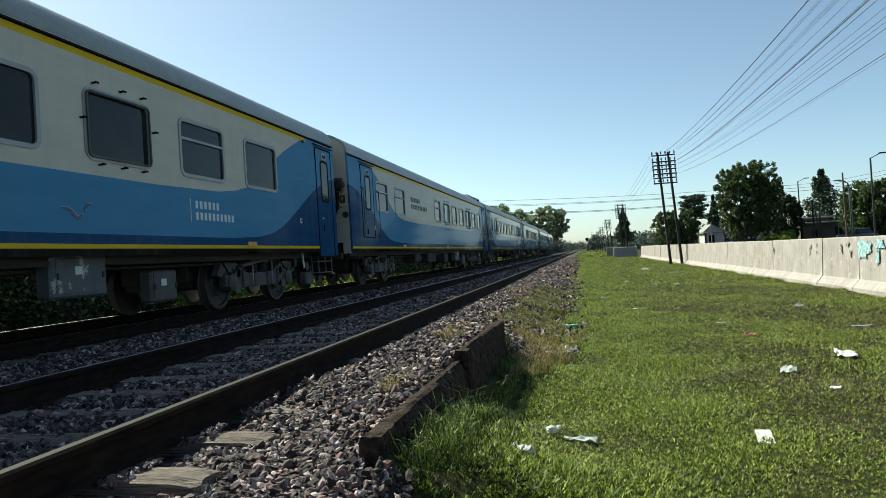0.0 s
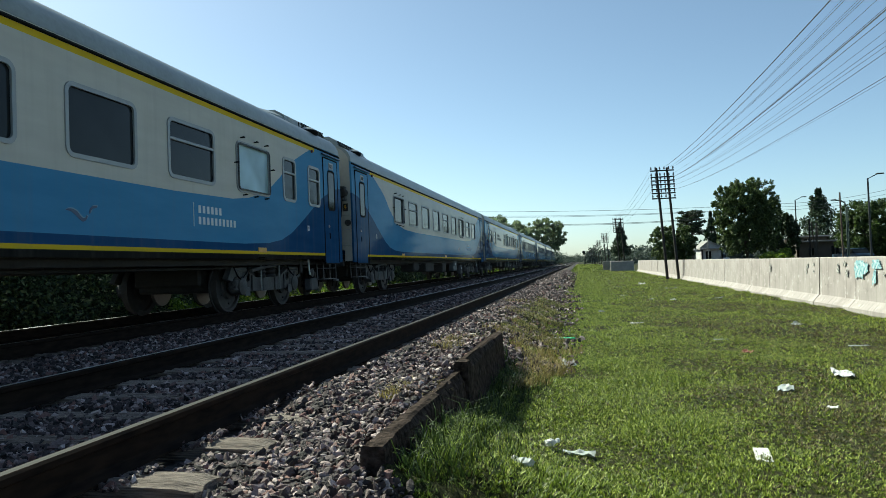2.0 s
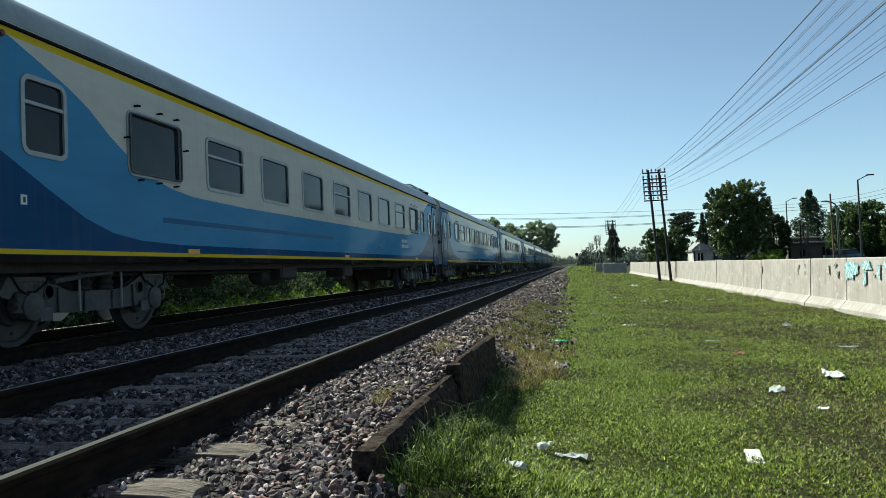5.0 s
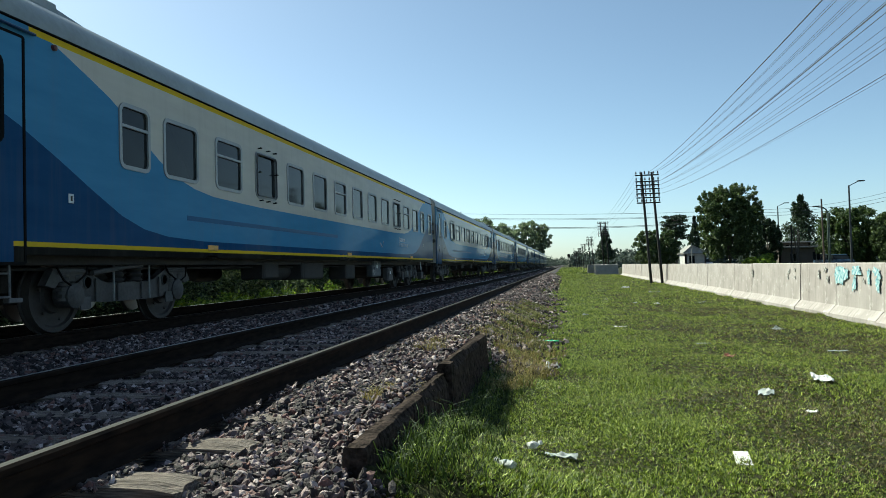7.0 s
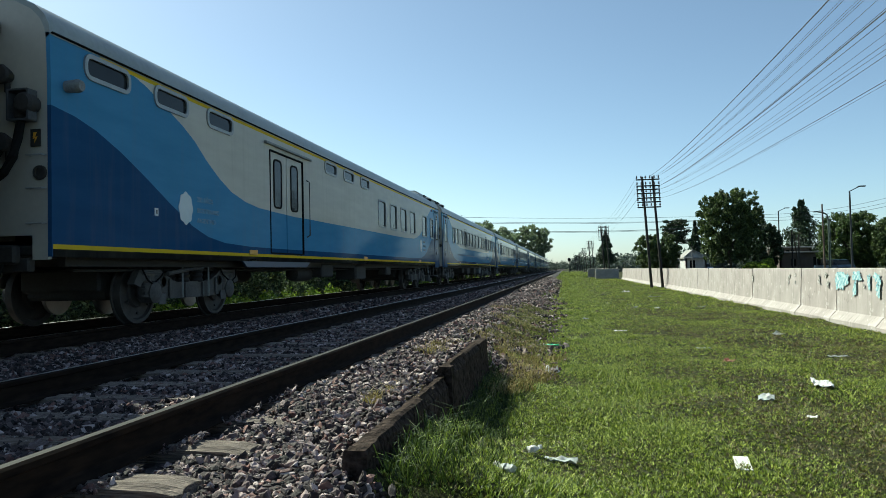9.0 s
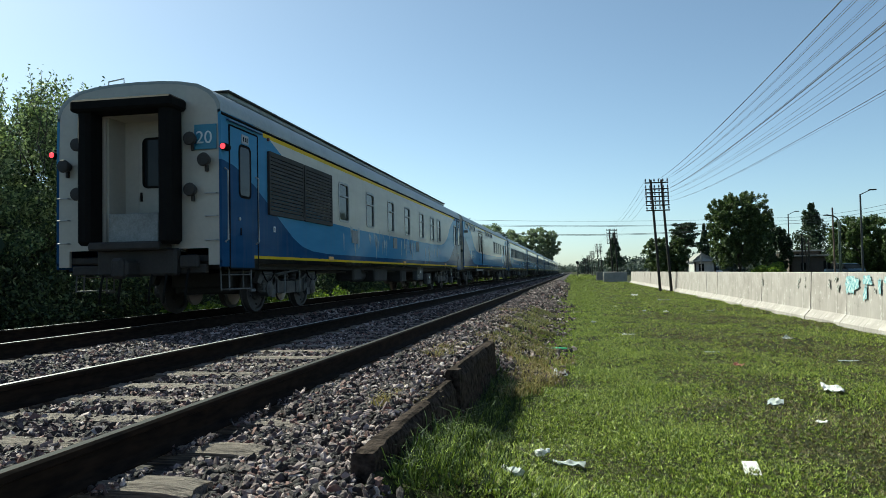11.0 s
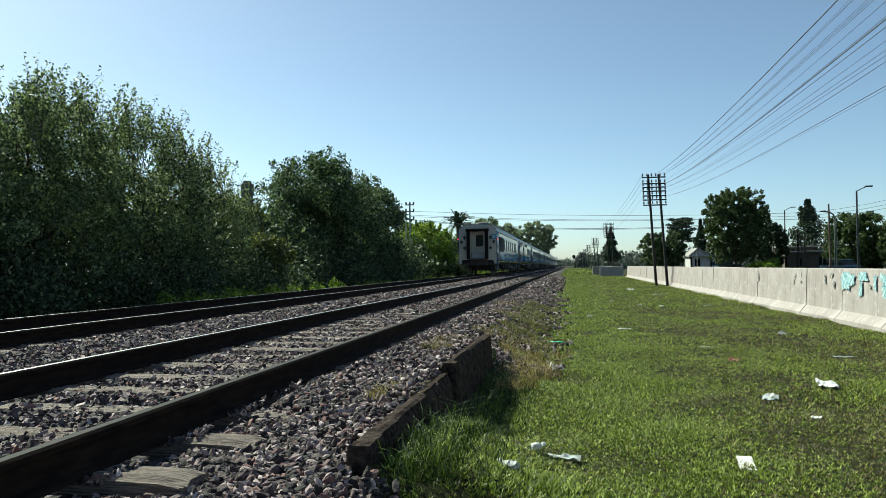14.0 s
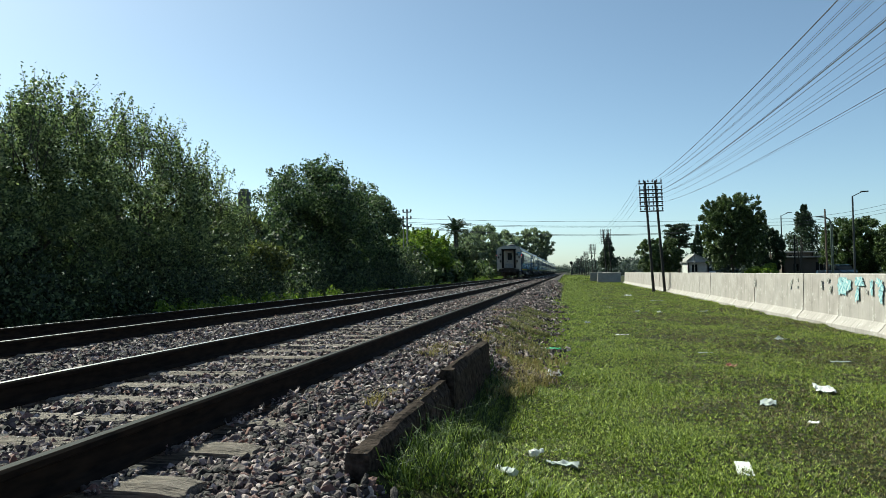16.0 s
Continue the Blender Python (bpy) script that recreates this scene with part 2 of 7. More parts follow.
M_BARK = wood_mat("bark", (0.03, 0.025, 0.02), (0.10, 0.085, 0.065), (8, 8, 1.5))


# ---------------------------------------------------------------- mesh tools
class Geo:
    """Collects vertices and faces of one mesh."""

    def __init__(self):
        self.v, self.f = [], []

    def add(self, verts, faces, m=None):
        o = len(self.v)
        self.v += [tuple(m @ Vector(p)) if m else tuple(p) for p in verts]
        self.f += [tuple(o + i for i in q) for q in faces]
        return self

    def box(self, c, s, b=0.0, m=None):
        """A box of centre c and size s, with its edges chamfered by b."""
        hx, hy, hz = s[0] / 2, s[1] / 2, s[2] / 2
        b = min(b, hx * 0.9, hy * 0.9, hz * 0.9)
        signs = [(i, j, k) for i in (-1, 1) for j in (-1, 1) for k in (-1, 1)]
        if b <= 0:
            vs = [(c[0] + i * hx, c[1] + j * hy, c[2] + k * hz) for i, j, k in signs]
            return self.add(vs, [(0, 1, 3, 2), (4, 6, 7, 5), (0, 4, 5, 1), (2, 3, 7, 6), (0, 2, 6, 4), (1, 5, 7, 3)], m)
        vs, idx = [], {}
        for s3 in signs:
            i, j, k = s3
            for a in range(3):
                p = [hx - b, hy - b, hz - b]
                p[a] += b
                idx[s3, a] = len(vs)
                vs.append((c[0] + i * p[0], c[1] + j * p[1], c[2] + k * p[2]))
        fs = []
        for a in range(3):
            u, w = (a + 1) % 3, (a + 2) % 3
            for sg in (-1, 1):
                ring = []
                for su, sw in ((-1, -1), (1, -1), (1, 1), (-1, 1)):
                    q = [0, 0, 0]
                    q[a], q[u], q[w] = sg, su, sw
                    ring.append(idx[tuple(q), a])
                fs.append(tuple(ring if sg > 0 else ring[::-1]))
            for su in (-1, 1):
                for sw in (-1, 1):
                    q0, q1 = [0, 0, 0], [0, 0, 0]
                    q0[a], q0[u], q0[w] = -1, su, sw
                    q1[a], q1[u], q1[w] = 1, su, sw
                    quad = (idx[tuple(q0), u], idx[tuple(q1), u], idx[tuple(q1), w], idx[tuple(q0), w])
                    fs.append(quad if su * sw > 0 else quad[::-1])
        for s3 in signs:
            tri = (idx[s3, 0], idx[s3, 1], idx[s3, 2])
            fs.append(tri if s3[0] * s3[1] * s3[2] > 0 else tri[::-1])
        return self.add(vs, fs, m)

    def tube(self, p0, p1, r0, r1=None, n=10, caps=True, m=None):
        r1 = r0 if r1 is None else r1
        p0, p1 = Vector(p0), Vector(p1)
        q = (p1 - p0).to_track_quat("Z", "Y")
        vs = []
        for p, r in ((p0, r0), (p1, r1)):
            for i in range(n):
                a = 2 * math.pi * i / n
                vs.append(p + q @ Vector((r * math.cos(a), r * math.sin(a), 0)))
        fs = [(i, (i + 1) % n, n + (i + 1) % n, n + i) for i in range(n)]
        if caps:
            fs += [tuple(range(n))[::-1], tuple(range(n, 2 * n))]
        return self.add(vs, fs, m)

    def path(self, pts, r, n=6, r1=None):
        r1 = r if r1 is None else r1
        pts = [Vector(p) for p in pts]
        vs, fs = [], []
        for i, p in enumerate(pts):
            d = pts[min(i + 1, len(pts) - 1)] - pts[max(i - 1, 0)]
            q = d.to_track_quat("Z", "Y")
            rr = r + (r1 - r) * i / (len(pts) - 1)
            for j in range(n):
                a = 2 * math.pi * j / n
                vs.append(p + q @ Vector((rr * math.cos(a), rr * math.sin(a), 0)))
        for i in range(len(pts) - 1):
            for j in range(n):
                fs.append((i * n + j, i * n + (j + 1) % n, (i + 1) * n + (j + 1) % n, (i + 1) * n + j))
        fs += [tuple(range(n))[::-1], tuple(range((len(pts) - 1) * n, len(pts) * n))]
        return self.add(vs, fs)

    def lathe(self, prof, c, axis="X", n=24, m=None):
        """Profile rows (along, radius) turned about an axis through c."""
        vs, fs = [], []
        for a, r in prof:
            for i in range(n):
                t = 2 * math.pi * i / n
                u, w = r * math.cos(t), r * math.sin(t)
                p = {"X": (a, u, w), "Y": (w, a, u), "Z": (u, w, a)}[axis]
                vs.append((c[0] + p[0], c[1] + p[1], c[2] + p[2]))
        for k in range(len(prof) - 1):
            for i in range(n):
                fs.append((k * n + i, k * n + (i + 1) % n, (k + 1) * n + (i + 1) % n, (k + 1) * n + i))
        fs += [tuple(range(n))[::-1], tuple(range((len(prof) - 1) * n, len(prof) * n))]
        return self.add(vs, fs, m)

    def prism(self, poly, y0, y1, plane="xz"):
        """An outline of (a, b) points pushed from y0 to y1 along the third axis."""
        n = len(poly)
        def at(a, b, s):
            return {"xz": (a, s, b), "yz": (s, a, b), "xy": (a, b, s)}[plane]
        vs = [at(a, b, y0) for a, b in poly] + [at(a, b, y1) for a, b in poly]
        fs = [(i, (i + 1) % n, n + (i + 1) % n, n + i) for i in range(n)]
        fs += [tuple(range(n))[::-1], tuple(range(n, 2 * n))]
        return self.add(vs, fs)

    def mesh(self, name, mat, smooth=False):
        me = bpy.data.meshes.new(name)
        me.from_pydata(self.v, [], self.f)
        bm = bmesh.new()
        bm.from_mesh(me)
        bmesh.ops.recalc_face_normals(bm, faces=bm.faces)
        bm.to_mesh(me)
        bm.free()
        if mat:
            me.materials.append(mat)
        if smooth:
            me.shade_smooth()
            me.set_sharp_from_angle(angle=radians(35))
        return me


def part(name, geo, mat, parent=None, label="", smooth=False, at=None):
    """ONE mesh object, under a thing or a part if parent is given."""
    me = geo if isinstance(geo, bpy.types.Mesh) else geo.mesh(name, mat, smooth)
    ob = new(name, me)
    if parent is not None:
        ob.parent = parent
    if at is not None:
        ob.matrix_basis = at
    if label:
        ob["label"] = label
    return ob


def thing(name, label, category, at=None, group="", kind=""):
    ob = new(name)
    if at is not None:
        ob.matrix_basis = at
    return tagged(ob, label, category, group, kind)


def rounded(w, h, r, n=4):
    """Outline of a rounded rectangle about the origin."""
    out = []
    for cx, cy, a0 in ((w / 2 - r, h / 2 - r, 0), (-w / 2 + r, h / 2 - r, 90), (-w / 2 + r, -h / 2 + r, 180), (w / 2 - r, -h / 2 + r, 270)):
        for i in range(n + 1):
            a = radians(a0 + 90 * i / n)
            out.append((cx + r * math.cos(a), cy + r * math.sin(a)))
    return out


def ring(w, h, r, t, x0, x1):
    """A window frame in the yz plane: rounded outside w x h, t wide, from x0 to x1."""
    g = Geo()
    a, b = rounded(w, h, r), rounded(w - 2 * t, h - 2 * t, max(r - t, 0.02))
    n = len(a)
    vs = [(x, p, q) for x, o in ((x0, a), (x1, a), (x1, b), (x0, b)) for p, q in o]
    fs = []
    for k in range(4):
        for i in range(n):
            j = (i + 1) % n
            k2 = (k + 1) % 4
            fs.append((k * n + i, k * n + j, k2 * n + j, k2 * n + i))
    g.add(vs, fs)
    return g


def bulk(name, verts, faces_per, mat, parent=None):
    """A large joined mesh from arrays: verts (n, 3), faces (m, k)."""
    me = bpy.data.meshes.new(name)
    m, k = faces_per.shape
    me.vertices.add(len(verts))
    me.vertices.foreach_set("co", np.ascontiguousarray(verts, np.float32).ravel())
    me.loops.add(m * k)
    me.loops.foreach_set("vertex_index", np.ascontiguousarray(faces_per, np.int32).ravel())
    me.polygons.add(m)
    me.polygons.foreach_set("loop_start", np.arange(0, m * k, k, dtype=np.int32))
    me.update(calc_edges=True)
    me.shade_flat()
    me.materials.append(mat)
    ob = new(name, me)
    if parent is not None:
        ob.parent = parent
    return ob


# ---------------------------------------------------------------- ground and track bed
rng = np.random.default_rng(7)
KERB_Y0, KERB_Y1 = 3.12, 7.6


def sstep(a, b, x):
    t = np.clip((x - a) / (b - a), 0, 1)
    return t * t * (3 - 2 * t)


def ripple(x, y):
    return (0.025 * np.sin(x * 1.7 + 0.6 * np.sin(y * 0.9)) * np.cos(y * 1.1 + 0.7) + 0.015 * np.sin(x * 4.1 + y * 2.3) + 0.012 * np.cos(y * 5.3 - x * 2.9))


def ground_z(x, y):
    """Height of the ground: flat turf, the raised track bed, low land behind it."""
    x, y = np.asarray(x, float), np.asarray(y, float)
    by_kerb = sstep(3.06, 3.3, y) * (1 - sstep(7.4, 8.1, y))
    a = -1.35 + by_kerb * 0.33 + 0.3 * sstep(2.2, 2.8, y) * (1 - by_kerb) * (1 - sstep(5, 6, y))
    b = -0.35 - by_kerb * 0.53
    right = sstep(a, b, x)
    left = sstep(-9.2, -10.6, x)
    wob = ripple(x, y)
    bed = -0.262 - 0.03 * sstep(-2.0, -1.8, x) * (1 - sstep(2.7, 3.3, y))
    bed = bed + 0.075 * sstep(-1.98, -1.8, x) * sstep(3.7, 4.7, y)
    z = bed + (-0.5 - bed) * right + (-0.62 - bed) * left
    z = z + 0.25 * np.exp(-((x + 0.72) / 0.55) ** 2) * (x > -0.9) * (1 - sstep(3.5, 5.6, y)) * sstep(2.85, 3.4, y)
    return z + wob * np.where(x > -0.9, 0.9, np.where(x < -10, 1.2, 0.25))


def ground_sheet():
    xs = np.concatenate([[-1500, -600, -250, -120, -60, -35, -24, -18], np.arange(-15, -9, 0.6), np.arange(-9, -1.5, 0.25), np.arange(-1.5, 2.0, 0.06),
                         np.arange(2, 6, 0.25), np.arange(6, 14, 1.0), [18, 25, 40, 70, 130, 300, 700, 1500]])
    ys = np.concatenate([[-800, -300, -100, -40, -15, -6, -2], np.arange(0, 12, 0.12), np.arange(12, 30, 0.4), np.arange(30, 60, 1.5), np.arange(60, 140, 6),
                         [150, 180, 230, 300, 450, 800, 1500, 3000]])
    gx, gy = np.meshgrid(xs, ys)
    v = np.stack([gx, gy, ground_z(gx, gy)], -1).reshape(-1, 3)
    nx, ny = len(xs), len(ys)
    i = (np.arange(ny - 1)[:, None] * nx + np.arange(nx - 1)[None]).ravel()
    ob = bulk("ground", v, np.stack([i, i + 1, i + nx + 1, i + nx], 1), M_TURF)
    ob.data.shade_smooth()
    return tagged(ob, "green mown turf with dry brown patches beside the railway", "ground", kind="structure")


ground_sheet()


def bed_sheet():
    """The bed of broken stone under both tracks, a little above the ground."""
    xs = np.concatenate([np.arange(-9.9, -1.6, 0.2), np.arange(-1.6, -0.6, 0.05)])
    ys = np.concatenate([[-40, -10, -3], np.arange(0, 20, 0.15), np.arange(20, 60, 0.5), np.arange(60, 200, 4), [260, 400, 800, 1600]])
    gx, gy = np.meshgrid(xs, ys)
    z = ground_z(gx, gy) + 0.02 + 0.012 * np.sin(gx * 23 + gy * 9) * np.cos(gy * 19)
    by_kerb = sstep(3.06, 3.3, gy) * (1 - sstep(7.4, 8.1, gy))
    edge = sstep(-1.25 + 0.2 * by_kerb + 0.12 * np.sin(gy * 2.1) + 0.07 * np.sin(gy * 5.7), -0.8, gx)
    z -= 0.06 * edge + 0.1 * sstep(-9.3, -9.8, gx)
    v = np.stack([gx, gy, z], -1).reshape(-1, 3)
    nx, ny = len(xs), len(ys)
    i = (np.arange(ny - 1)[:, None] * nx + np.arange(nx - 1)[None]).ravel()
    ob = bulk("ballast_bed", v, np.stack([i, i + 1, i + nx + 1, i + nx], 1), M_BED)
    return tagged(ob, "dark grey broken-stone bed under the railway tracks", "ballast", kind="structure")


bed_sheet()

NEAR_X, FAR_X, GAUGE = -2.965, -7.27, 0.872


def rail_geo(y0, y1):
    prof = [(-0.07, -0.176), (0.07, -0.176), (0.07, -0.166), (0.02, -0.146), (0.014, -0.136), (0.014, -0.05), (0.034, -0.04), (0.036, -0.012), (0.024, -0.001),
            (0.0, 0.0), (-0.024, -0.001), (-0.036, -0.012), (-0.034, -0.04), (-0.014, -0.05), (-0.014, -0.136), (-0.02, -0.146), (-0.07, -0.166)]
    return Geo().prism(prof, y0, y1)


def rail_mat(shine, rough, metal):
    k = Mat("rail_steel", 0.75, spec=0.06)
    v = k.coords()
    x, y, z = k.xyz(v)
    n = k.noise(k.scaled(v, (4, 1, 4)), 6, 4)
    rust = k.ramp(n, [(0.3, (0.007, 0.0055, 0.005)), (0.7, (0.026, 0.017, 0.012))])
    top = k.math("GREATER_THAN", z, -0.00085)
    k.put(k.math("MULTIPLY", top, metal), k.b.inputs["Metallic"])
    k.bump(n, 0.25, 0.01)
    return k.done(k.mix(top, rust, (shine, shine * 0.98, shine * 0.97)), k.math("SUBTRACT", 0.85, k.math("MULTIPLY", top, 0.85 - rough)))


M_RAILTOP, M_RAILDULL = rail_mat(0.52, 0.37, 0.95), rail_mat(0.05, 0.75, 0.0)


def sleeper_mesh(seed):
    """A split and weathered timber: its top is uneven along the grain, its ends are worn round."""
    r = random.Random(seed)
    g = Geo()
    nx, ys = 24, [-0.118, -0.112, -0.085, -0.055, -0.02, 0.015, 0.05, 0.08, 0.11, 0.117]
    ridge = [0.0, 0.0] + [r.uniform(-0.012, 0.004) for _ in ys[2:-2]] + [0.0, 0.0]
    w = r.uniform(0.93, 1.06)
    vs, fs = [], []
    for i in range(nx + 1):
        x = -1.37 + 2.74 * i / nx
        end = max(0.0, abs(x) - 1.22) / 0.15
        for j, y in enumerate(ys):
            edge = j in (0, len(ys) - 1)
            z = -0.15 if edge else ridge[j] + r.uniform(-0.003, 0.003) - 0.016 * end ** 2 - (0.012 if j in (1, len(ys) - 2) else 0)
            vs.append((x + (r.uniform(-0.022, 0.012) * (1 if x > 0 else -1) if i in (0, nx) else 0), y * w + r.uniform(-0.003, 0.003), z))
    m = len(ys)
    for i in range(nx):
        for j in range(m - 1):
            k = i * m + j
            fs.append((k, k + m, k + m + 1, k + 1))
    fs += [tuple(range(m)), tuple(nx * m + q for q in range(m - 1, -1, -1))]
    g.add(vs, fs)
    return g.mesh("sleeper", M_SLEEPER)


def track(name_label, cx, y_first, y_stop, step):
    t = thing("railway_track", name_label, "railway track", pose(cx, 0, 0), "parallel tracks")
    for s in (-1, 1):
        part("rail", rail_geo(-30, 1500), M_RAILDULL if s > 0 and cx == NEAR_X else M_RAILTOP, t, at=pose(s * GAUGE, 0, 0), label="dark rusty rail with a worn bright head")
    kinds = [sleeper_mesh(i) for i in range(5)]
    r = random.Random(cx)
    y, n = y_first, 0
    while y < y_stop and n < 150:
        part("sleeper", kinds[r.randrange(5)], None, t, at=pose(r.uniform(-0.03, 0.03), y + r.uniform(-0.02, 0.02), -0.168, 0, 0, r.uniform(-0.8, 0.8)))
        y += step
        n += 1
    return t


track("rusty broad-gauge track on weathered wooden sleepers in ballast", NEAR_X, 0.895, 100, 0.645)
track("broad-gauge track carrying the train, beside a dark hedge", FAR_X, 2.3, 100, 0.645)


def stones(name, boxes, parent_label):
    """Loose stones: rows (x0, x1, y0, y1, per square metre, smallest, largest, drop)."""
    f = (1 + 5 ** 0.5) / 2
    ico = np.array([(-1, f, 0), (1, f, 0), (-1, -f, 0), (1, -f, 0), (0, -1, f), (0, 1, f), (0, -1, -f), (0, 1, -f), (f, 0, -1), (f, 0, 1), (-f, 0, -1), (-f, 0, 1)], float) * 0.46
    ico_tris = np.array([(0, 11, 5), (0, 5, 1), (0, 1, 7), (0, 7, 10), (0, 10, 11), (1, 5, 9), (5, 11, 4), (11, 10, 2), (10, 7, 6), (7, 1, 8),
                         (3, 9, 4), (3, 4, 2), (3, 2, 6), (3, 6, 8), (3, 8, 9), (4, 9, 5), (2, 4, 11), (6, 2, 10), (8, 6, 7), (9, 8, 1)])
    cube = np.array([(i, j, k) for i in (-1, 1) for j in (-1, 1) for k in (-1, 1)], float) * 0.58
    quads = ((0, 1, 3, 2), (4, 6, 7, 5), (0, 4, 5, 1), (2, 3, 7, 6), (0, 2, 6, 4), (1, 5, 7, 3))
    cube_tris = np.array([t for a, b, c, d in quads for t in ((a, b, c), (a, c, d))])
    allv, allf, off = [], [], 0
    for x0, x1, y0, y1, dens, lo, hi, lift in boxes:
        base, tris = (ico, ico_tris) if y1 < 8 else (cube, cube_tris)
        m = len(base)
        n = int((x1 - x0) * (y1 - y0) * dens)
        x, y = rng.uniform(x0, x1, n), rng.uniform(y0, y1, n)
        s = lo + (hi - lo) * rng.random(n) ** 2
        keep = np.ones(n, bool)
        if x1 > -1.0:       # thin out into the turf, and stop behind the kerb
            by_kerb = (y > KERB_Y0 - 0.1) & (y < KERB_Y1)
            keep &= ~(by_kerb & (x > -0.98)) & ~((y < KERB_Y0) & (x > -0.66 + 0.06 * np.sin(y * 21)))
            lim = -1.0 + 0.25 * np.sin(y * 1.9) + 0.2 * np.sin(y * 4.7)
            keep &= rng.random(n) < np.exp(-np.maximum(0, x - lim) * np.where(y > 6.5, 3.6, 3.2))
        on_near = (np.abs((y - 0.895 + 0.3225) % 0.645 - 0.3225) < np.where(y < 4.3, 0.15, 0.12)) & (x > -4.36) & (x < -1.57)
        keep &= on_near if lift > 0.07 else ~on_near | (rng.random(n) < np.where(x > -2.1, np.where(x < -1.87, 1.0, np.where(y < 3.8, 0.05, np.where(y < 4.4, 0.25, 1.0))), 0.62 + 0.33 * np.sin(np.floor((y - 0.57) / 0.645) * 2.4)))
        x, y, s = x[keep], y[keep], s[keep]
        n = len(x)
        by_rail = np.minimum.reduce([np.abs(x - q) for q in (-2.093, -3.837, -6.398, -8.142)])
        z = ground_z(x, y) + 0.02 + lift - 0.05 * (1 - sstep(0.1, 0.24, by_rail)) + s * 0.15 + rng.uniform(0, 0.025, n)
        v = base[None] * (1 + rng.uniform(-0.40, 0.3, (n, m, 3)))
        v *= (s[:, None] * np.stack([rng.uniform(0.85, 1.55, n), rng.uniform(0.65, 1.1, n), rng.uniform(0.32, 0.66, n)], 1))[:, None]
        q = rng.normal(size=(n, 4))
        q[:, 1:3] *= 0.45
        q /= np.linalg.norm(q, axis=1)[:, None]
        w, a, b, c = q.T
        rot = np.stack([1 - 2 * (b * b + c * c), 2 * (a * b - c * w), 2 * (a * c + b * w), 2 * (a * b + c * w), 1 - 2 * (a * a + c * c), 2 * (b * c - a * w),
                        2 * (a * c - b * w), 2 * (b * c + a * w), 1 - 2 * (a * a + b * b)], 1).reshape(n, 3, 3)
        v = np.einsum("nij,nkj->nki", rot, v) + np.stack([x, y, z], 1)[:, None]
        allv.append(v.reshape(-1, 3))
        allf.append((tris[None] + m * np.arange(n)[:, None, None]).reshape(-1, 3) + off)
        off += m * n
    ob = bulk(name, np.concatenate(allv), np.concatenate(allf), M_STONE)
    return tagged(ob, parent_label, "ballast", kind="stuff")


stones("ballast_stones", [
    (-2.05, -0.75, 2.5, 5.5, 4300, 0.011, 0.036, 0.0),
    (-2.05, -0.75, 2.5, 5.5, 1500, 0.024, 0.040, 0.012),
    (-2.06, -1.9, 2.2, 4.9, 2600, 0.012, 0.026, 0.095),
    (-0.75, -0.1, 2.6, 5.5, 900, 0.012, 0.036, 0.0),
    (-1.16, -0.985, 3.5, 5.3, 2200, 0.012, 0.034, 0.069),
    (-1.16, -0.985, 5.45, 7.6, 1600, 0.012, 0.036, 0.069),
    (-2.05, -0.1, 5.5, 9.0, 2500, 0.015, 0.042, 0.0),
    (-2.05, 0.0, 9.0, 26.0, 640, 0.02, 0.05, 0.0),
    (-3.75, -2.19, 2.5, 12.0, 1800, 0.016, 0.044, 0.03),
    (-3.75, -2.19, 12.0, 30.0, 330, 0.03, 0.065, 0.03),
    (-6.35, -3.9, 4.0, 14.0, 800, 0.02, 0.048, 0.03),
    (-6.35, -3.9, 14.0, 40.0, 120, 0.035, 0.08, 0.02),
    (-8.0, -6.5, 5.0, 30.0, 90, 0.03, 0.07, 0.0),
    (-9.6, -8.2, 7.0, 40.0, 60, 0.03, 0.08, 0.0),
    (-2.1, -0.3, 26.0, 70.0, 60, 0.05, 0.1, 0.0),
    (-3.75, -2.19, 30.0, 70.0, 110, 0.045, 0.085, 0.02),
    (-6.35, -3.9, 40.0, 90.0, 40, 0.06, 0.11, 0.02),
    (-3.75, -2.19, 70.0, 130.0, 40, 0.08, 0.14, 0.02),
], "loose grey and brown crushed stones round the sleepers")


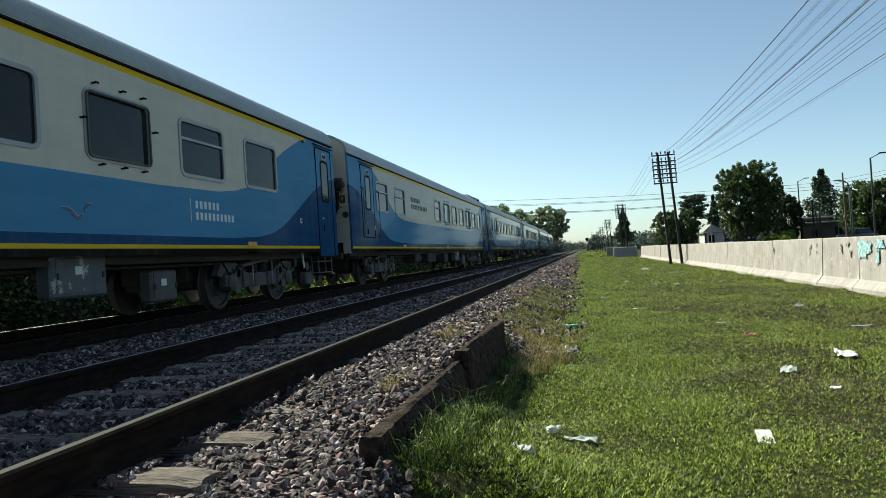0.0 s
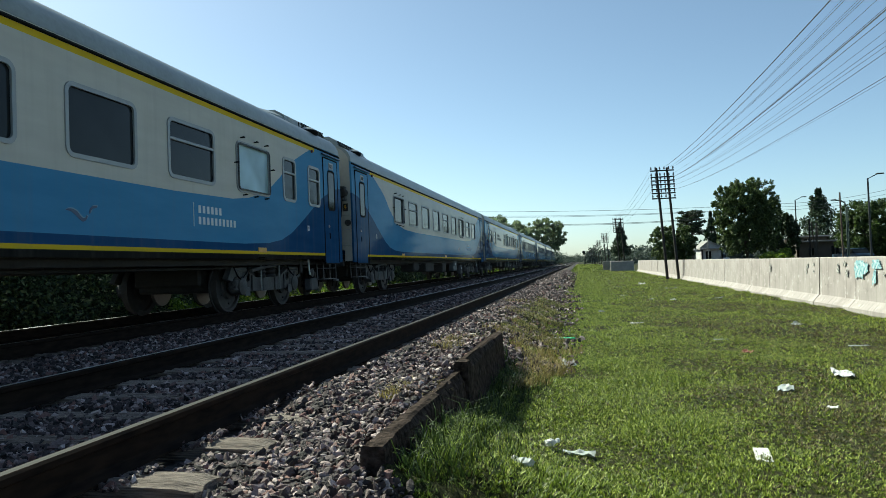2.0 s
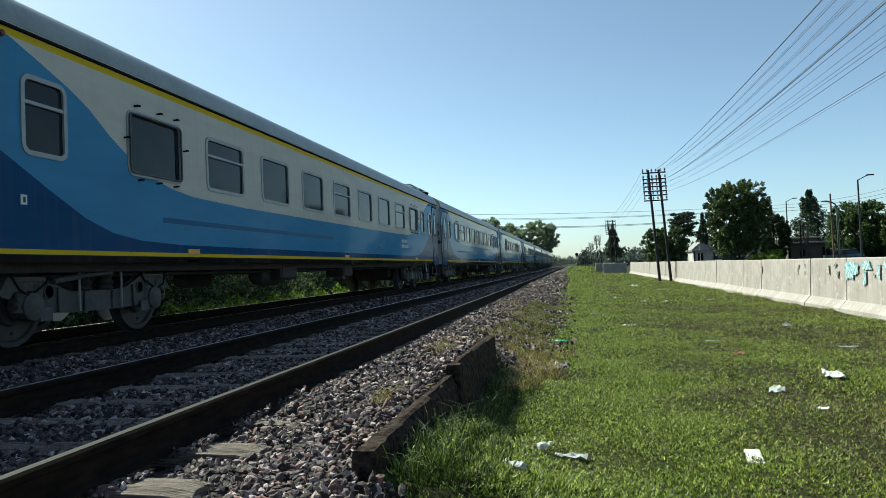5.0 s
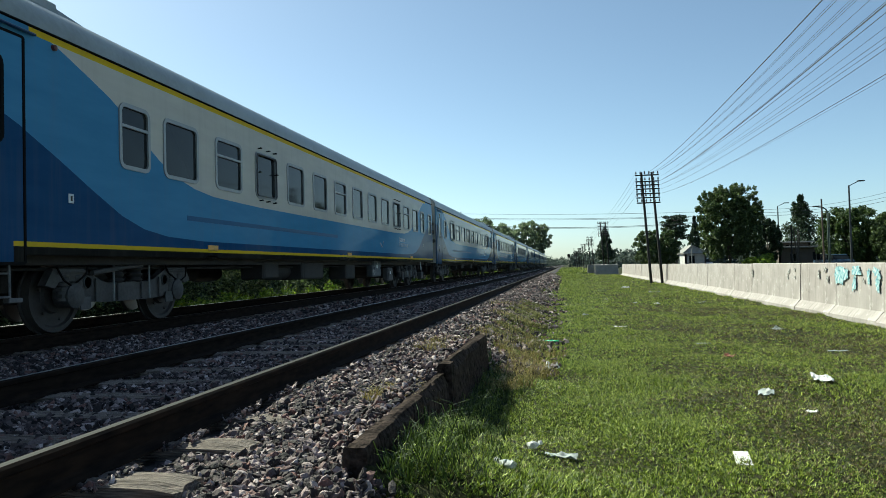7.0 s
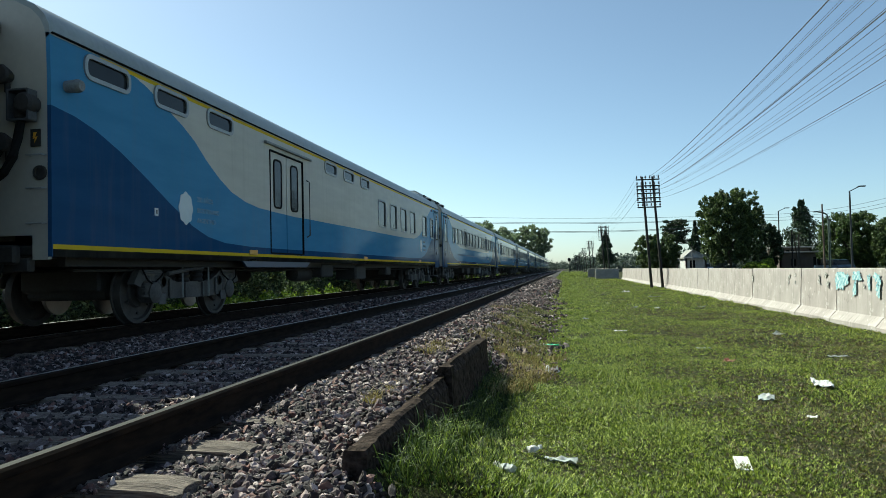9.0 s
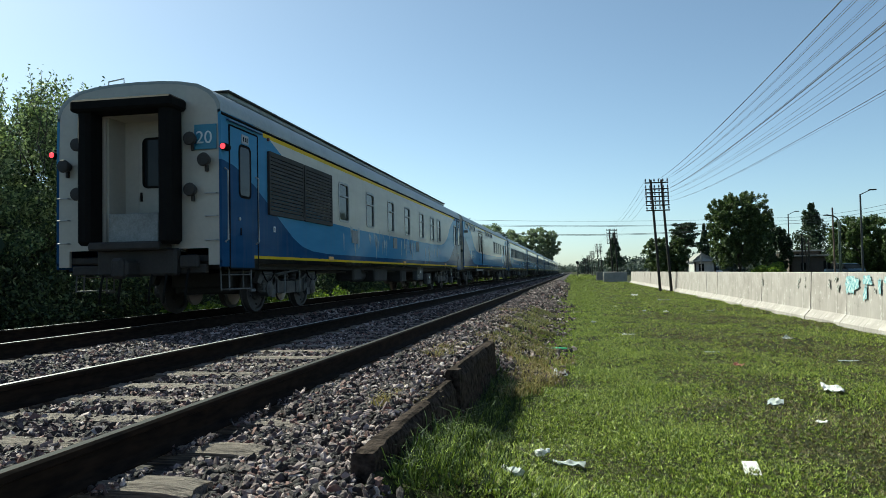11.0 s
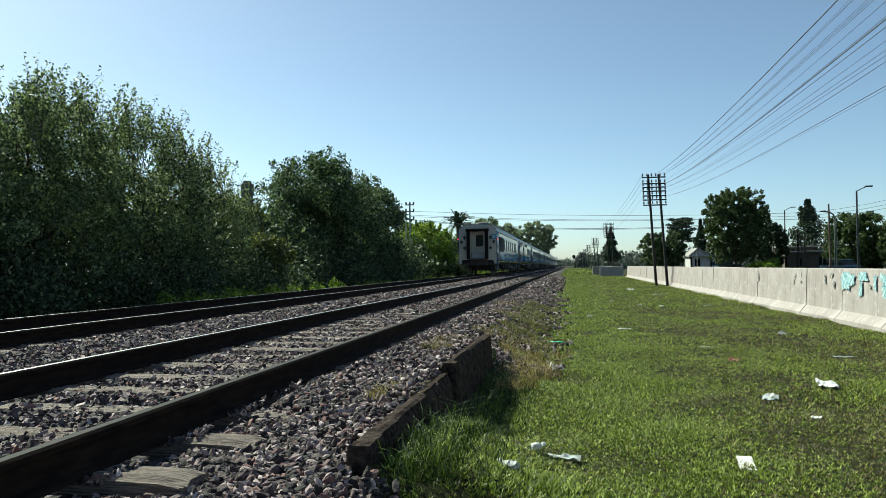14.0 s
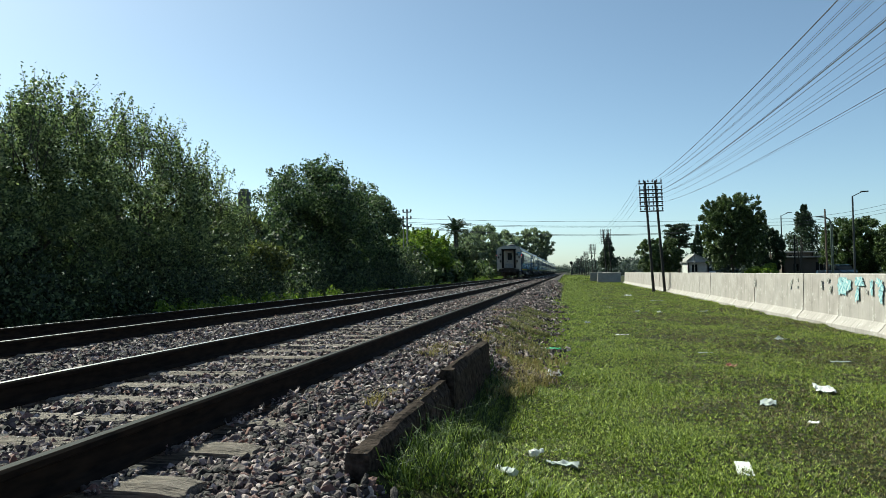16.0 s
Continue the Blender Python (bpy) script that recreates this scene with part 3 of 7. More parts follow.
# ---------------------------------------------------------------- turf blades
def blades(name, boxes, mat, label, dry=False):
    """Short blades of grass: rows (x0, x1, y0, y1, per square metre, height, width)."""
    vs = []
    for x0, x1, y0, y1, dens, h, w in boxes:
        per = 8
        n = int((x1 - x0) * (y1 - y0) * dens / per)
        x, y = rng.uniform(x0, x1, n), rng.uniform(y0, y1, n)
        clump = np.sin(x * 3.1 + 1.3 * np.sin(y * 2.3)) + np.sin(y * 3.7 + 1.1 * np.sin(x * 2.9 + 1))
        bare = 1.25 * sstep(0.4, 2.3, x) * (1 - 0.5 * sstep(16, 26, y)) * (0.62 + 0.38 * np.sin(x * 1.3 + y * 0.9 + 0.8 * np.sin(y * 0.37)))
        patch = np.clip(0.8 + 0.14 * clump, 0.3, 1) * (1 - 0.66 * np.clip(bare, 0, 1))
        keep = rng.random(n) < (patch if not dry else np.clip(0.2 + 0.75 * bare - 0.12 * clump, 0.08, 1))
        by_kerb = (y > KERB_Y0 - 0.15) & (y < KERB_Y1 + 0.1)
        lim = np.where(by_kerb, -0.86, -0.75 + 0.28 * np.sin(y * 1.9) + 0.2 * np.sin(y * 4.7))
        keep &= (x > lim) | (rng.random(n) < 0.02) & (~by_kerb)
        keep &= ~((x > 5.22) & (x < 5.7))
        x, y, cl = (np.repeat(q[keep], per) for q in (x, y, clump))
        n = len(x)
        grow = np.repeat(rng.uniform(0.55, 1.35, n // per), per)      # one height for each tuft
        b = rng.uniform(0, 2 * math.pi, n)
        out = h * 0.5 * rng.random(n)
        x, y = x + out * np.cos(b), y + out * np.sin(b)
        z = ground_z(x, y) - 0.004
        hh = h * grow * rng.uniform(0.5, 1.15, n) * (1 + 0.12 * cl)
        lean = rng.uniform(0.2, 1.4, n) * hh
        b = b + rng.normal(0, 0.6, n)
        a = b + math.pi / 2 + rng.normal(0, 0.5, n)
        p = np.stack([x, y, z], 1)
        side = np.stack([np.cos(a), np.sin(a), 0 * a], 1) * (w * rng.uniform(0.6, 1.3, n))[:, None]
        tip = p + np.stack([np.cos(b) * lean, np.sin(b) * lean, hh], 1)
        vs.append(np.stack([p - side, p + side, tip], 1).reshape(-1, 3))
    v = np.concatenate(vs)
    ob = bulk(name, v, np.arange(len(v)).reshape(-1, 3), mat)
    return tagged(ob, label, "grass", kind="stuff")


M_BLADE = leaf_mat("grass_blade", (0.018, 0.028, 0.004), (0.128, 0.187, 0.018), (0.45, 0.515, 0.09), 0.18)
M_DRY = leaf_mat("dry_blade", (0.03, 0.026, 0.010), (0.09, 0.078, 0.030), (0.25, 0.20, 0.09), 0.15)
blades("grass", [
    (-1.0, 2.6, 3.0, 6.0, 22000, 0.019, 0.0040),
    (-1.0, 4.6, 6.0, 11.0, 11500, 0.026, 0.0040),
    (-1.0, 5.2, 11.0, 20.0, 5600, 0.034, 0.0046),
    (-1.0, 5.2, 20.0, 42.0, 1900, 0.048, 0.0080),
    (-1.0, 5.2, 42.0, 90.0, 380, 0.062, 0.021),
    (-1.0, 5.0, 90.0, 240.0, 24, 0.15, 0.11),
    (-0.6, 5.2, -3.0, 3.0, 2600, 0.026, 0.0065),
    (2.6, 5.2, 3.0, 6.0, 2600, 0.026, 0.0065),
    (-0.86, -0.5, 3.2, 7.6, 1500, 0.04, 0.0034),
    (-0.6, -0.3, 3.4, 8.0, 900, 0.045, 0.0034),
    (-0.78, 0.0, 3.0, 4.2, 7000, 0.03, 0.0036),
    (-0.55, 0.9, 4.0, 9.0, 5500, 0.022, 0.0046),
], M_BLADE, "short bright green lawn grass, cropped and uneven")
blades("dry_grass", [(-1.0, 2.6, 3.0, 6.0, 7000, 0.024, 0.0036), (-1.0, 4.6, 6.0, 11.0, 3800, 0.028, 0.0048), (-1.0, 5.2, 11.0, 20.0, 1900, 0.036, 0.0046), (-1.0, 5.2, 20.0, 42.0, 620, 0.046, 0.0085), (-1.0, 5.2, 42.0, 90.0, 130, 0.055, 0.02)],
       M_DRY, "dry brown and straw-coloured grass in worn patches", True)


# ---------------------------------------------------------------- concrete edge beams by the track
def kerb_beam(p0, p1, w, top, low):
    """A cast beam with chipped arrises and a crumbled top."""
    g = Geo()
    p0, p1 = Vector(p0), Vector(p1)
    d = p1 - p0
    n = 60
    r = random.Random(round(p0.y * 10))
    side = Vector((-d.y, d.x)).normalized() * w
    vs, fs = [], []
    chip, aim, e = 0.0, 0.0, 0.0
    for i in range(n + 1):
        c = p0 + d * (i / n)
        if r.random() < 0.16:
            aim = r.choice((0.0, 0.0, 0.006, 0.02, 0.04, 0.07))
        chip += (aim - chip) * r.uniform(0.3, 0.9)
        e += (r.uniform(-0.008, 0.008) - e) * 0.4
        j = 0.006 * math.sin(i * 0.23 + p0.y)
        vs += [(c.x + j, c.y, low), (c.x + 0.006 + j, c.y, (top + low) / 2), (c.x + j - 0.3 * chip, c.y, top - 0.022 - chip * 0.8), (c.x + side.x * (0.08 + 0.7 * chip / w), c.y + side.y * 0.1, top + e - chip * 0.25),
               (c.x + side.x * 0.5, c.y + side.y * 0.5, top + e * 0.7 + r.uniform(-0.003, 0.003)), (c.x + side.x * 0.9, c.y + side.y * 0.9, top - 0.004 + r.uniform(-0.006, 0.004)),
               (c.x + side.x, c.y + side.y, top - 0.03), (c.x + side.x, c.y + side.y, low)]
    m = 8
    for i in range(n):
        for k in range(m):
            a, b = i * m + k, i * m + (k + 1) % m
            fs.append((a, b, b + m, a + m))
    fs += [tuple(range(m)), tuple(range(n * m, n * m + m))]
    g.add(vs, fs)
    return g


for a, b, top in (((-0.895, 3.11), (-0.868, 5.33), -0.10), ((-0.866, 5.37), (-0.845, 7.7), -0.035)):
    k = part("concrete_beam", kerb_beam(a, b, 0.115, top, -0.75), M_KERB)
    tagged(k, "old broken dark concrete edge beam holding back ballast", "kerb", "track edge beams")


# ---------------------------------------------------------------- long concrete barrier
WALL_X = 5.45


def barrier_panel(length):
    prof = [(-0.25, -0.8), (-0.25, -0.43), (-0.23, -0.405), (-0.115, -0.27), (-0.075, 0.555), (-0.06, 0.575), (0.06, 0.575), (0.075, 0.555), (0.115, -0.27), (0.25, -0.43), (0.25, -0.8)]
    return Geo().prism(prof, 0.008, length - 0.008)


wall = thing("wall_barrier", "long pale cast-concrete barrier wall with a flared foot", "barrier wall", pose(WALL_X, 0, 0), kind="structure")
panel = barrier_panel(2.19).mesh("panel", M_WALL)
for i in range(34):
    part("panel", panel, None, wall, at=pose(random.uniform(-0.012, 0.012), -4.17 + 2.19 * i, random.uniform(-0.008, 0.008)))


# ---------------------------------------------------------------- telegraph poles and wires
ARMS = [5.40, 5.06, 4.86, 4.65, 4.40, 4.18, 3.90]


def twin_pole(at):
    t = thing("telegraph_pole", "twin tarred wooden telegraph pole with seven insulator crossarms", "telegraph pole", at, "telegraph poles")
    for x0, x1 in ((0.10, -0.26), (0.68, 0.28)):
        part("post", Geo().tube((x0, 0, -0.9), (x1, 0, 5.57), 0.08, 0.058, 10), M_POLE, t, smooth=True)
    for z in ARMS:
        part("crossarm", Geo().box((0.045 - 0.03 * (z - 4.6), -0.1, z), (1.24, 0.08, 0.065), 0.01), M_POLE, t)
        for i in range(6):
            x = -0.53 + i * 0.228 - 0.03 * (z - 4.6)
            ins = Geo().tube((x, -0.1, z + 0.04), (x, -0.1, z + 0.12), 0.012, n=6)
            ins.lathe([(0.07, 0.02), (0.09, 0.042), (0.13, 0.045), (0.17, 0.026), (0.2, 0.034), (0.215, 0.018)], (x, -0.1, z), "Z", 8)
            part("insulator", ins, M_INSUL, t, smooth=True)
    return t


POLE_Y = [40, 86, 132, 178, 224, 270, 316, 362, 408]
first_pole = twin_pole(pose(4.48, POLE_Y[0], 0))
for y in POLE_Y[1:]:
    copy_thing(first_pole, pose(4.48, y, 0))
copy_thing(first_pole, pose(2.6, -5.0, -2.0))


def wire(p, q, sag, r, n=14):
    p, q = Vector(p), Vector(q)
    pts = [p.lerp(q, i / n) - Vector((0, 0, sag * 4 * (i / n) * (1 - i / n))) for i in range(n + 1)]
    ob = part("overhead_wire", Geo().path(pts, r, 5), M_WIRE)
    return tagged(ob, "thin dark overhead wire strung between poles", "wire", "overhead wires")


# each from the first pole to the one behind, as (arm x, arm, x and z where it comes overhead, radius)
for x0, k, x9, z9, r in ((4.62, 0, 3.20, 3.85, 0.0085), (4.92, 0, 3.37, 3.84, 0.004), (4.92, 0, 3.33, 3.84, 0.0025), (5.08, 0, 3.53, 3.83, 0.0028), (5.08, 0, 3.56, 3.82, 0.0032), (5.08, 0, 3.60, 3.82, 0.0032), (5.08, 1, 3.71, 3.78, 0.0032),
                         (5.08, 2, 3.71, 3.57, 0.0085), (5.08, 2, 3.71, 3.60, 0.004), (5.08, 2, 3.70, 3.47, 0.0045), (5.08, 3, 3.70, 3.31, 0.0025), (5.08, 3, 3.70, 3.20, 0.003), (5.08, 3, 3.69, 3.13, 0.003),
                         (5.08, 4, 3.69, 3.06, 0.004), (5.08, 5, 3.68, 2.77, 0.0045), (5.08, 5, 3.68, 2.73, 0.0022)):
    z0, sag = ARMS[k] + 0.18, 0.4
    wire((x0, 39.9, z0), (x0 + (x9 - x0) / 0.689, -5.0, z0 + (z9 + 0.857 * sag - z0) / 0.689), sag, r, 30)
for k, i in ((0, 0), (1, 0), (3, 0), (5, 0)):
    x, z = 4.48 - 0.53 + i * 0.228, ARMS[k] + 0.2
    for a, b in zip(POLE_Y[:3], POLE_Y[1:4]):
        if i in (0, 5):
            wire((x, a - 0.1, z), (x, b - 0.1, z), 0.5, 0.006, 8)


# weed greens darkened; the shade beside the beams is in their colour
L_WEED = leaf_mat("weed_leaf", (0.010, 0.019, 0.006), (0.032, 0.055, 0.013), (0.12, 0.16, 0.035), 0.22)
# straw tufts on the stones by the edge beams
M_STRAW = leaf_mat("straw_blade", (0.12, 0.10, 0.035), (0.26, 0.20, 0.08), (0.42, 0.34, 0.16), 0.2)


L_FOOT = leaf_mat("rank_grass", (0.016, 0.029, 0.006), (0.095, 0.14, 0.02), (0.34, 0.42, 0.08), 0.2)
L_CREEP = leaf_mat("creeping_weed", (0.034, 0.037, 0.013), (0.125, 0.125, 0.044), (0.32, 0.30, 0.12), 0.25)


def tufts(name, label, spots, mat, h, w):
    vs = []
    for cx, cy, r0, n in spots:
        a, q = rng.uniform(0, 6.283, n), r0 * rng.random(n) ** 0.6
        x, y = cx + q * np.cos(a), cy + q * np.sin(a)
        z = ground_z(x, y) + 0.02
        b, hh = rng.uniform(0, 6.283, n), h * rng.uniform(0.4, 1.3, n)
        p = np.stack([x, y, z], 1)
        side = np.stack([np.cos(a), np.sin(a), 0 * a], 1) * w
        m = p + np.stack([np.cos(b) * hh * 0.3, np.sin(b) * hh * 0.3, hh * 0.7], 1)
        tip = p + np.stack([np.cos(b) * hh * 0.9, np.sin(b) * hh * 0.9, hh * 0.85], 1)
        vs.append(np.stack([p - side, p + side, m + side * 0.6, m + side * 0.6, m - side * 0.6, p - side, m - side * 0.6, m + side * 0.6, tip], 1).reshape(-1, 3))
    v = np.concatenate(vs)
    return tagged(bulk(name, v, np.arange(len(v)).reshape(-1, 3), mat), label, "weeds", kind="stuff")


tufts("straw_tufts", "dry straw-coloured grass tufts among the stones", [(-1.14, 4.6, 0.2, 260), (-1.06, 4.85, 0.16, 220), (-1.0, 4.35, 0.1, 80), (-1.25, 7.3, 0.3, 260), (-1.3, 7.9, 0.3, 200), (-1.0, 9.6, 0.35, 260), (-0.75, 11.2, 0.5, 320),
                                                                        (-0.6, 9.0, 0.25, 160), (-1.0, 13.0, 0.5, 300), (-1.1, 16.0, 0.6, 300), (-0.5, 7.6, 0.28, 260), (-0.45, 8.4, 0.35, 280), (-0.62, 6.7, 0.16, 120), (-0.3, 9.2, 0.3, 160), (-0.55, 6.9, 0.25, 240), (-0.4, 7.9, 0.3, 260), (-0.62, 8.8, 0.3, 220), (-0.7, 10.2, 0.4, 260)], M_STRAW, 0.10, 0.004)
OLIVE = random.Random(88)
tufts("straw_tufts", "olive and straw-coloured weeds creeping over the stones", [(OLIVE.uniform(-1.05, -0.45), OLIVE.uniform(9.8, 18.5), OLIVE.uniform(0.1, 0.32), 190) for _ in range(44)], L_CREEP, 0.085, 0.005)
tufts("edge_weeds", "long green weeds against the concrete edge beams", [(-0.70, 3.25 + 0.2 * i, 0.17, 110) for i in range(22)] + [(-0.80, 3.3 + 0.11 * i, 0.07, 34) for i in range(38)] + [(-0.48, 3.4 + 0.35 * i, 0.14, 50) for i in range(12)]
      + [(-0.62, 9.3, 0.3, 60), (-0.5, 8.3, 0.35, 80), (-1.2, 10.3, 0.4, 160), (-1.15, 12.0, 0.4, 160), (-0.9, 14.5, 0.5, 200)], L_WEED, 0.065, 0.0036)
tufts("edge_weeds", "weeds hanging over the broken beam face, darkened for its shade", [(-0.80, 3.2 + 0.085 * i, 0.08, 16) for i in range(50)], L_WEED, 0.14, 0.0034)
tufts("edge_weeds", "tall sparse weed stalks leaning out from the concrete beams", [(-0.76, 3.5 + 0.27 * i, 0.12, 12) for i in range(15)] + [(-0.92, 7.7, 0.2, 60)], L_WEED, 0.22, 0.004)
tufts("edge_weeds", "fresh green grass growing up against the concrete beams", [(-0.72 + 0.05 * math.sin(i * 2.1), 3.35 + 0.095 * i, 0.10, 36) for i in range(42)], L_FOOT, 0.09, 0.0034)


# ---------------------------------------------------------------- trees
def leaves(blobs, size, seed, flat=0.0):
    """Leaf quads scattered through uneven ellipsoids: rows (x, y, z, rx, ry, rz, count)."""
    r = np.random.default_rng(seed)
    vs = []
    for cx, cy, cz, rx, ry, rz, n in blobs:
        d = r.normal(size=(n, 3))
        d /= np.linalg.norm(d, axis=1)[:, None]
        rad = r.random(n) ** 0.42
        lump = 1 + 0.16 * np.sin(d[:, 0] * 7 + cx) * np.cos(d[:, 2] * 6 + cy) + 0.12 * np.sin(d[:, 1] * 9 + cz * 3)
        p = np.array([cx, cy, cz]) + d * (rad * lump)[:, None] * np.array([rx, ry, rz])
        a = r.normal(size=(n, 3))
        a /= np.linalg.norm(a, axis=1)[:, None]
        b = np.cross(a, r.normal(size=(n, 3)))
        b[:, 2] -= flat
        b /= np.linalg.norm(b, axis=1)[:, None] + 1e-9
        s = (size * r.uniform(0.55, 1.35, n))[:, None]
        vs.append(np.stack([p - a * s, p + b * s * 0.55, p + a * s, p - b * s * 0.55], 1).reshape(-1, 3))
    return np.concatenate(vs)


def tree(label, base, height, blobs, mat, size, seed, trunk_r=0.16, limbs=7, category="tree", name="tree"):
    """A tapered trunk with limbs, and a crown of small leaves. blobs are given about the base."""
    t = thing(name, label, category, pose(*base))
    r = random.Random(seed)
    g = Geo()
    fork = height * 0.35
    g.path([(0, 0, -0.3), (r.uniform(-.05, .05), 0, fork * 0.5), (r.uniform(-.1, .1), r.uniform(-.1, .1), fork)], trunk_r, 8, trunk_r * 0.75)
    part("trunk", g, M_BARK, t, smooth=True)
    for i in range(limbs):
        b = blobs[i % len(blobs)]
        e = Vector((b[0], b[1], b[2])) + Vector((r.uniform(-.5, .5) * b[3], r.uniform(-.5, .5) * b[4], r.uniform(-.1, .7) * b[5]))
        m = Vector((0, 0, fork)).lerp(e, 0.45) + Vector((0, 0, 0.12 * height * r.random()))
        part("limb", Geo().path([(0, 0, fork * r.uniform(0.6, 1.0)), m, e], trunk_r * 0.5, 6, trunk_r * 0.1), M_BARK, t, smooth=True)
    if TWIGS:
        g = Geo()
        for p, q in TWIGS:
            g.tube(p, q, 0.013, 0.005, 4)
        part("twigwork", g, M_BARK, t)
        TWIGS.clear()
    v = leaves(blobs, size, seed)
    bulk("crown", v, np.arange(len(v)).reshape(-1, 4), mat, t)
    return t


def clumps(rx, ry, rz, cz, n, per, seed, spread=0.75, small=0.42, power=2):
    """Many leaf clumps that make one uneven crown."""
    r = random.Random(seed)
    out = []
    for i in range(n):
        while True:
            p = Vector((r.uniform(-1, 1), r.uniform(-1, 1), r.uniform(-1, 1)))
            if 0.25 < (abs(p.x) ** power + abs(p.y) ** power + abs(p.z) ** power) ** (1 / power) < 1:
                break
        s = small * r.uniform(0.6, 1.25)
        out.append((p.x * rx * spread, p.y * ry * spread, cz + p.z * rz * spread, rx * s, ry * s, rz * s, per))
    return out


TWIGS = []


def shoots(rx, ry, z0, n, per, seed, tall=1.3, fall=0.0):
    """Slender upright leafy twigs that stand out of a crown's top; fall lowers them towards +y."""
    r = random.Random(seed)
    out = []
    for _ in range(n):
        x, y, h = r.uniform(-rx, rx), r.uniform(-ry, ry), tall * r.uniform(0.45, 1.0)
        z = z0 - 0.35 * (x / rx) ** 2 - fall * (y / ry) - 0.3 * (y / ry) ** 2
        dx, dy = r.uniform(-0.55, 0.55), r.uniform(-0.55, 0.55)
        TWIGS.append(((x - dx * h * 0.8, y - dy * h * 0.8, z - 0.9 * h), (x + dx * h, y + dy * h, z + 0.5 * h)))
        for k in range(6):
            f = k / 5
            out.append((x + dx * h * f, y + dy * h * f, z - 0.5 * h + h * f, 0.25 - 0.15 * f, 0.26 - 0.15 * f, 0.16 * h, max(4, int(0.6 * per * (1 - 0.65 * f)))))
    return out


L_HEDGE = leaf_mat("hedge_leaf", (0.022, 0.038, 0.020), (0.088, 0.124, 0.055), (0.31, 0.36, 0.17), 0.38, 0.48)
L_MID = leaf_mat("thicket_leaf", (0.014, 0.027, 0.014), (0.044, 0.074, 0.032), (0.15, 0.20, 0.085), 0.33, 0.5)
# darker copy of the hedge leaf; the thicket's shade is put into it
L_UNDER_SHADE = leaf_mat("shaded_undergrowth_leaf", (0.014, 0.024, 0.014), (0.042, 0.064, 0.034), (0.15, 0.185, 0.09), 0.28, 0.6)
L_OLIVE = leaf_mat("olive_leaf", (0.03, 0.042, 0.014), (0.065, 0.078, 0.025), (0.19, 0.20, 0.06), 0.35)
L_BRIGHT = leaf_mat("bright_leaf", (0.06, 0.10, 0.015), (0.12, 0.19, 0.025), (0.24, 0.30, 0.05), 0.45)
L_ROUND = leaf_mat("broad_leaf", (0.022, 0.037, 0.014), (0.052, 0.080, 0.027), (0.12, 0.155, 0.055), 0.28)
L_STREET = leaf_mat("street_leaf", (0.020, 0.036, 0.011), (0.046, 0.074, 0.020), (0.105, 0.145, 0.042), 0.27)
L_DARK = leaf_mat("conifer_leaf", (0.012, 0.024, 0.012), (0.026, 0.045, 0.02), (0.05, 0.075, 0.035), 0.15)
# pale greyed leaves; distance haze is put into the base colour
L_FAR = leaf_mat("far_haze_leaf", (0.115, 0.145, 0.115), (0.16, 0.195, 0.15), (0.22, 0.25, 0.19), 0.6)
# blue-grey tint of far haze is mixed into these leaf colours
L_WOOD = leaf_mat("woodland_haze_leaf", (0.040, 0.054, 0.052), (0.062, 0.080, 0.074), (0.10, 0.122, 0.105), 0.2, 0.7)

# thicket beside the far track
tree("tall leafy dark green thicket tree with ragged top beside the track", (-14.4, 13.4, -0.6), 5.4, clumps(2.6, 3.0, 2.6, 2.9, 110, 280, 3, 0.92, 0.18) + shoots(2.2, 2.8, 5.2, 80, 44, 4, 1.3, -0.3), L_HEDGE, 0.046, 11, name="thicket_tree")
tree("tall leafy thicket tree with slender upright shoots", (-14.4, 17.4, -0.6), 6.2, clumps(2.6, 2.9, 2.8, 3.1, 130, 290, 51, 0.92, 0.18) + clumps(2.3, 2.4, 2.2, 4.0, 60, 260, 53, 0.95, 0.2) + shoots(2.1, 2.4, 6.1, 91, 46, 52, 1.5, -0.1), L_HEDGE, 0.046, 51, name="thicket_tree")
tree("leafy green thicket tree with sparse upper twigs", (-14.2, 21.4, -0.6), 6.3, clumps(2.5, 2.9, 2.9, 3.1, 130, 280, 5, 0.92, 0.18) + shoots(1.9, 2.2, 6.0, 91, 44, 6, 1.5, 0.15), L_HEDGE, 0.046, 12, name="thicket_tree")
tree("low leafy thicket shrub sloping down beside the track", (-14.3, 25.4, -0.6), 4.6, clumps(2.3, 2.9, 2.5, 2.7, 110, 250, 7, 0.92, 0.18) + shoots(1.8, 2.3, 4.9, 85, 40, 8, 1.4, 0.75), L_HEDGE, 0.046, 13, name="thicket_tree")
tree("yellow-green sunlit bush at the thicket's edge", (-13.1, 29.4, -0.6), 2.6, clumps(1.2, 1.7, 0.95, 1.8, 60, 140, 70, 0.92, 0.26), L_OLIVE, 0.075, 70, 0.07, 6, "bush", "bush")
tree("yellowish olive tree behind the thicket", (-17.0, 34.5, -0.6), 5.8, clumps(2.0, 2.4, 2.6, 2.9, 20, 800, 9), L_OLIVE, 0.13, 14, name="thicket_tree")
tree("broad rounded dark green tree beside the track", (-16.4, 46.0, -0.6), 10.0, clumps(3.8, 7.4, 4.3, 4.7, 150, 330, 15, 0.88, 0.2) + clumps(3.7, 7.2, 4.6, 4.8, 260, 60, 61, 1.0, 0.09), L_MID, 0.095, 15, 0.25, 9, name="thicket_tree")
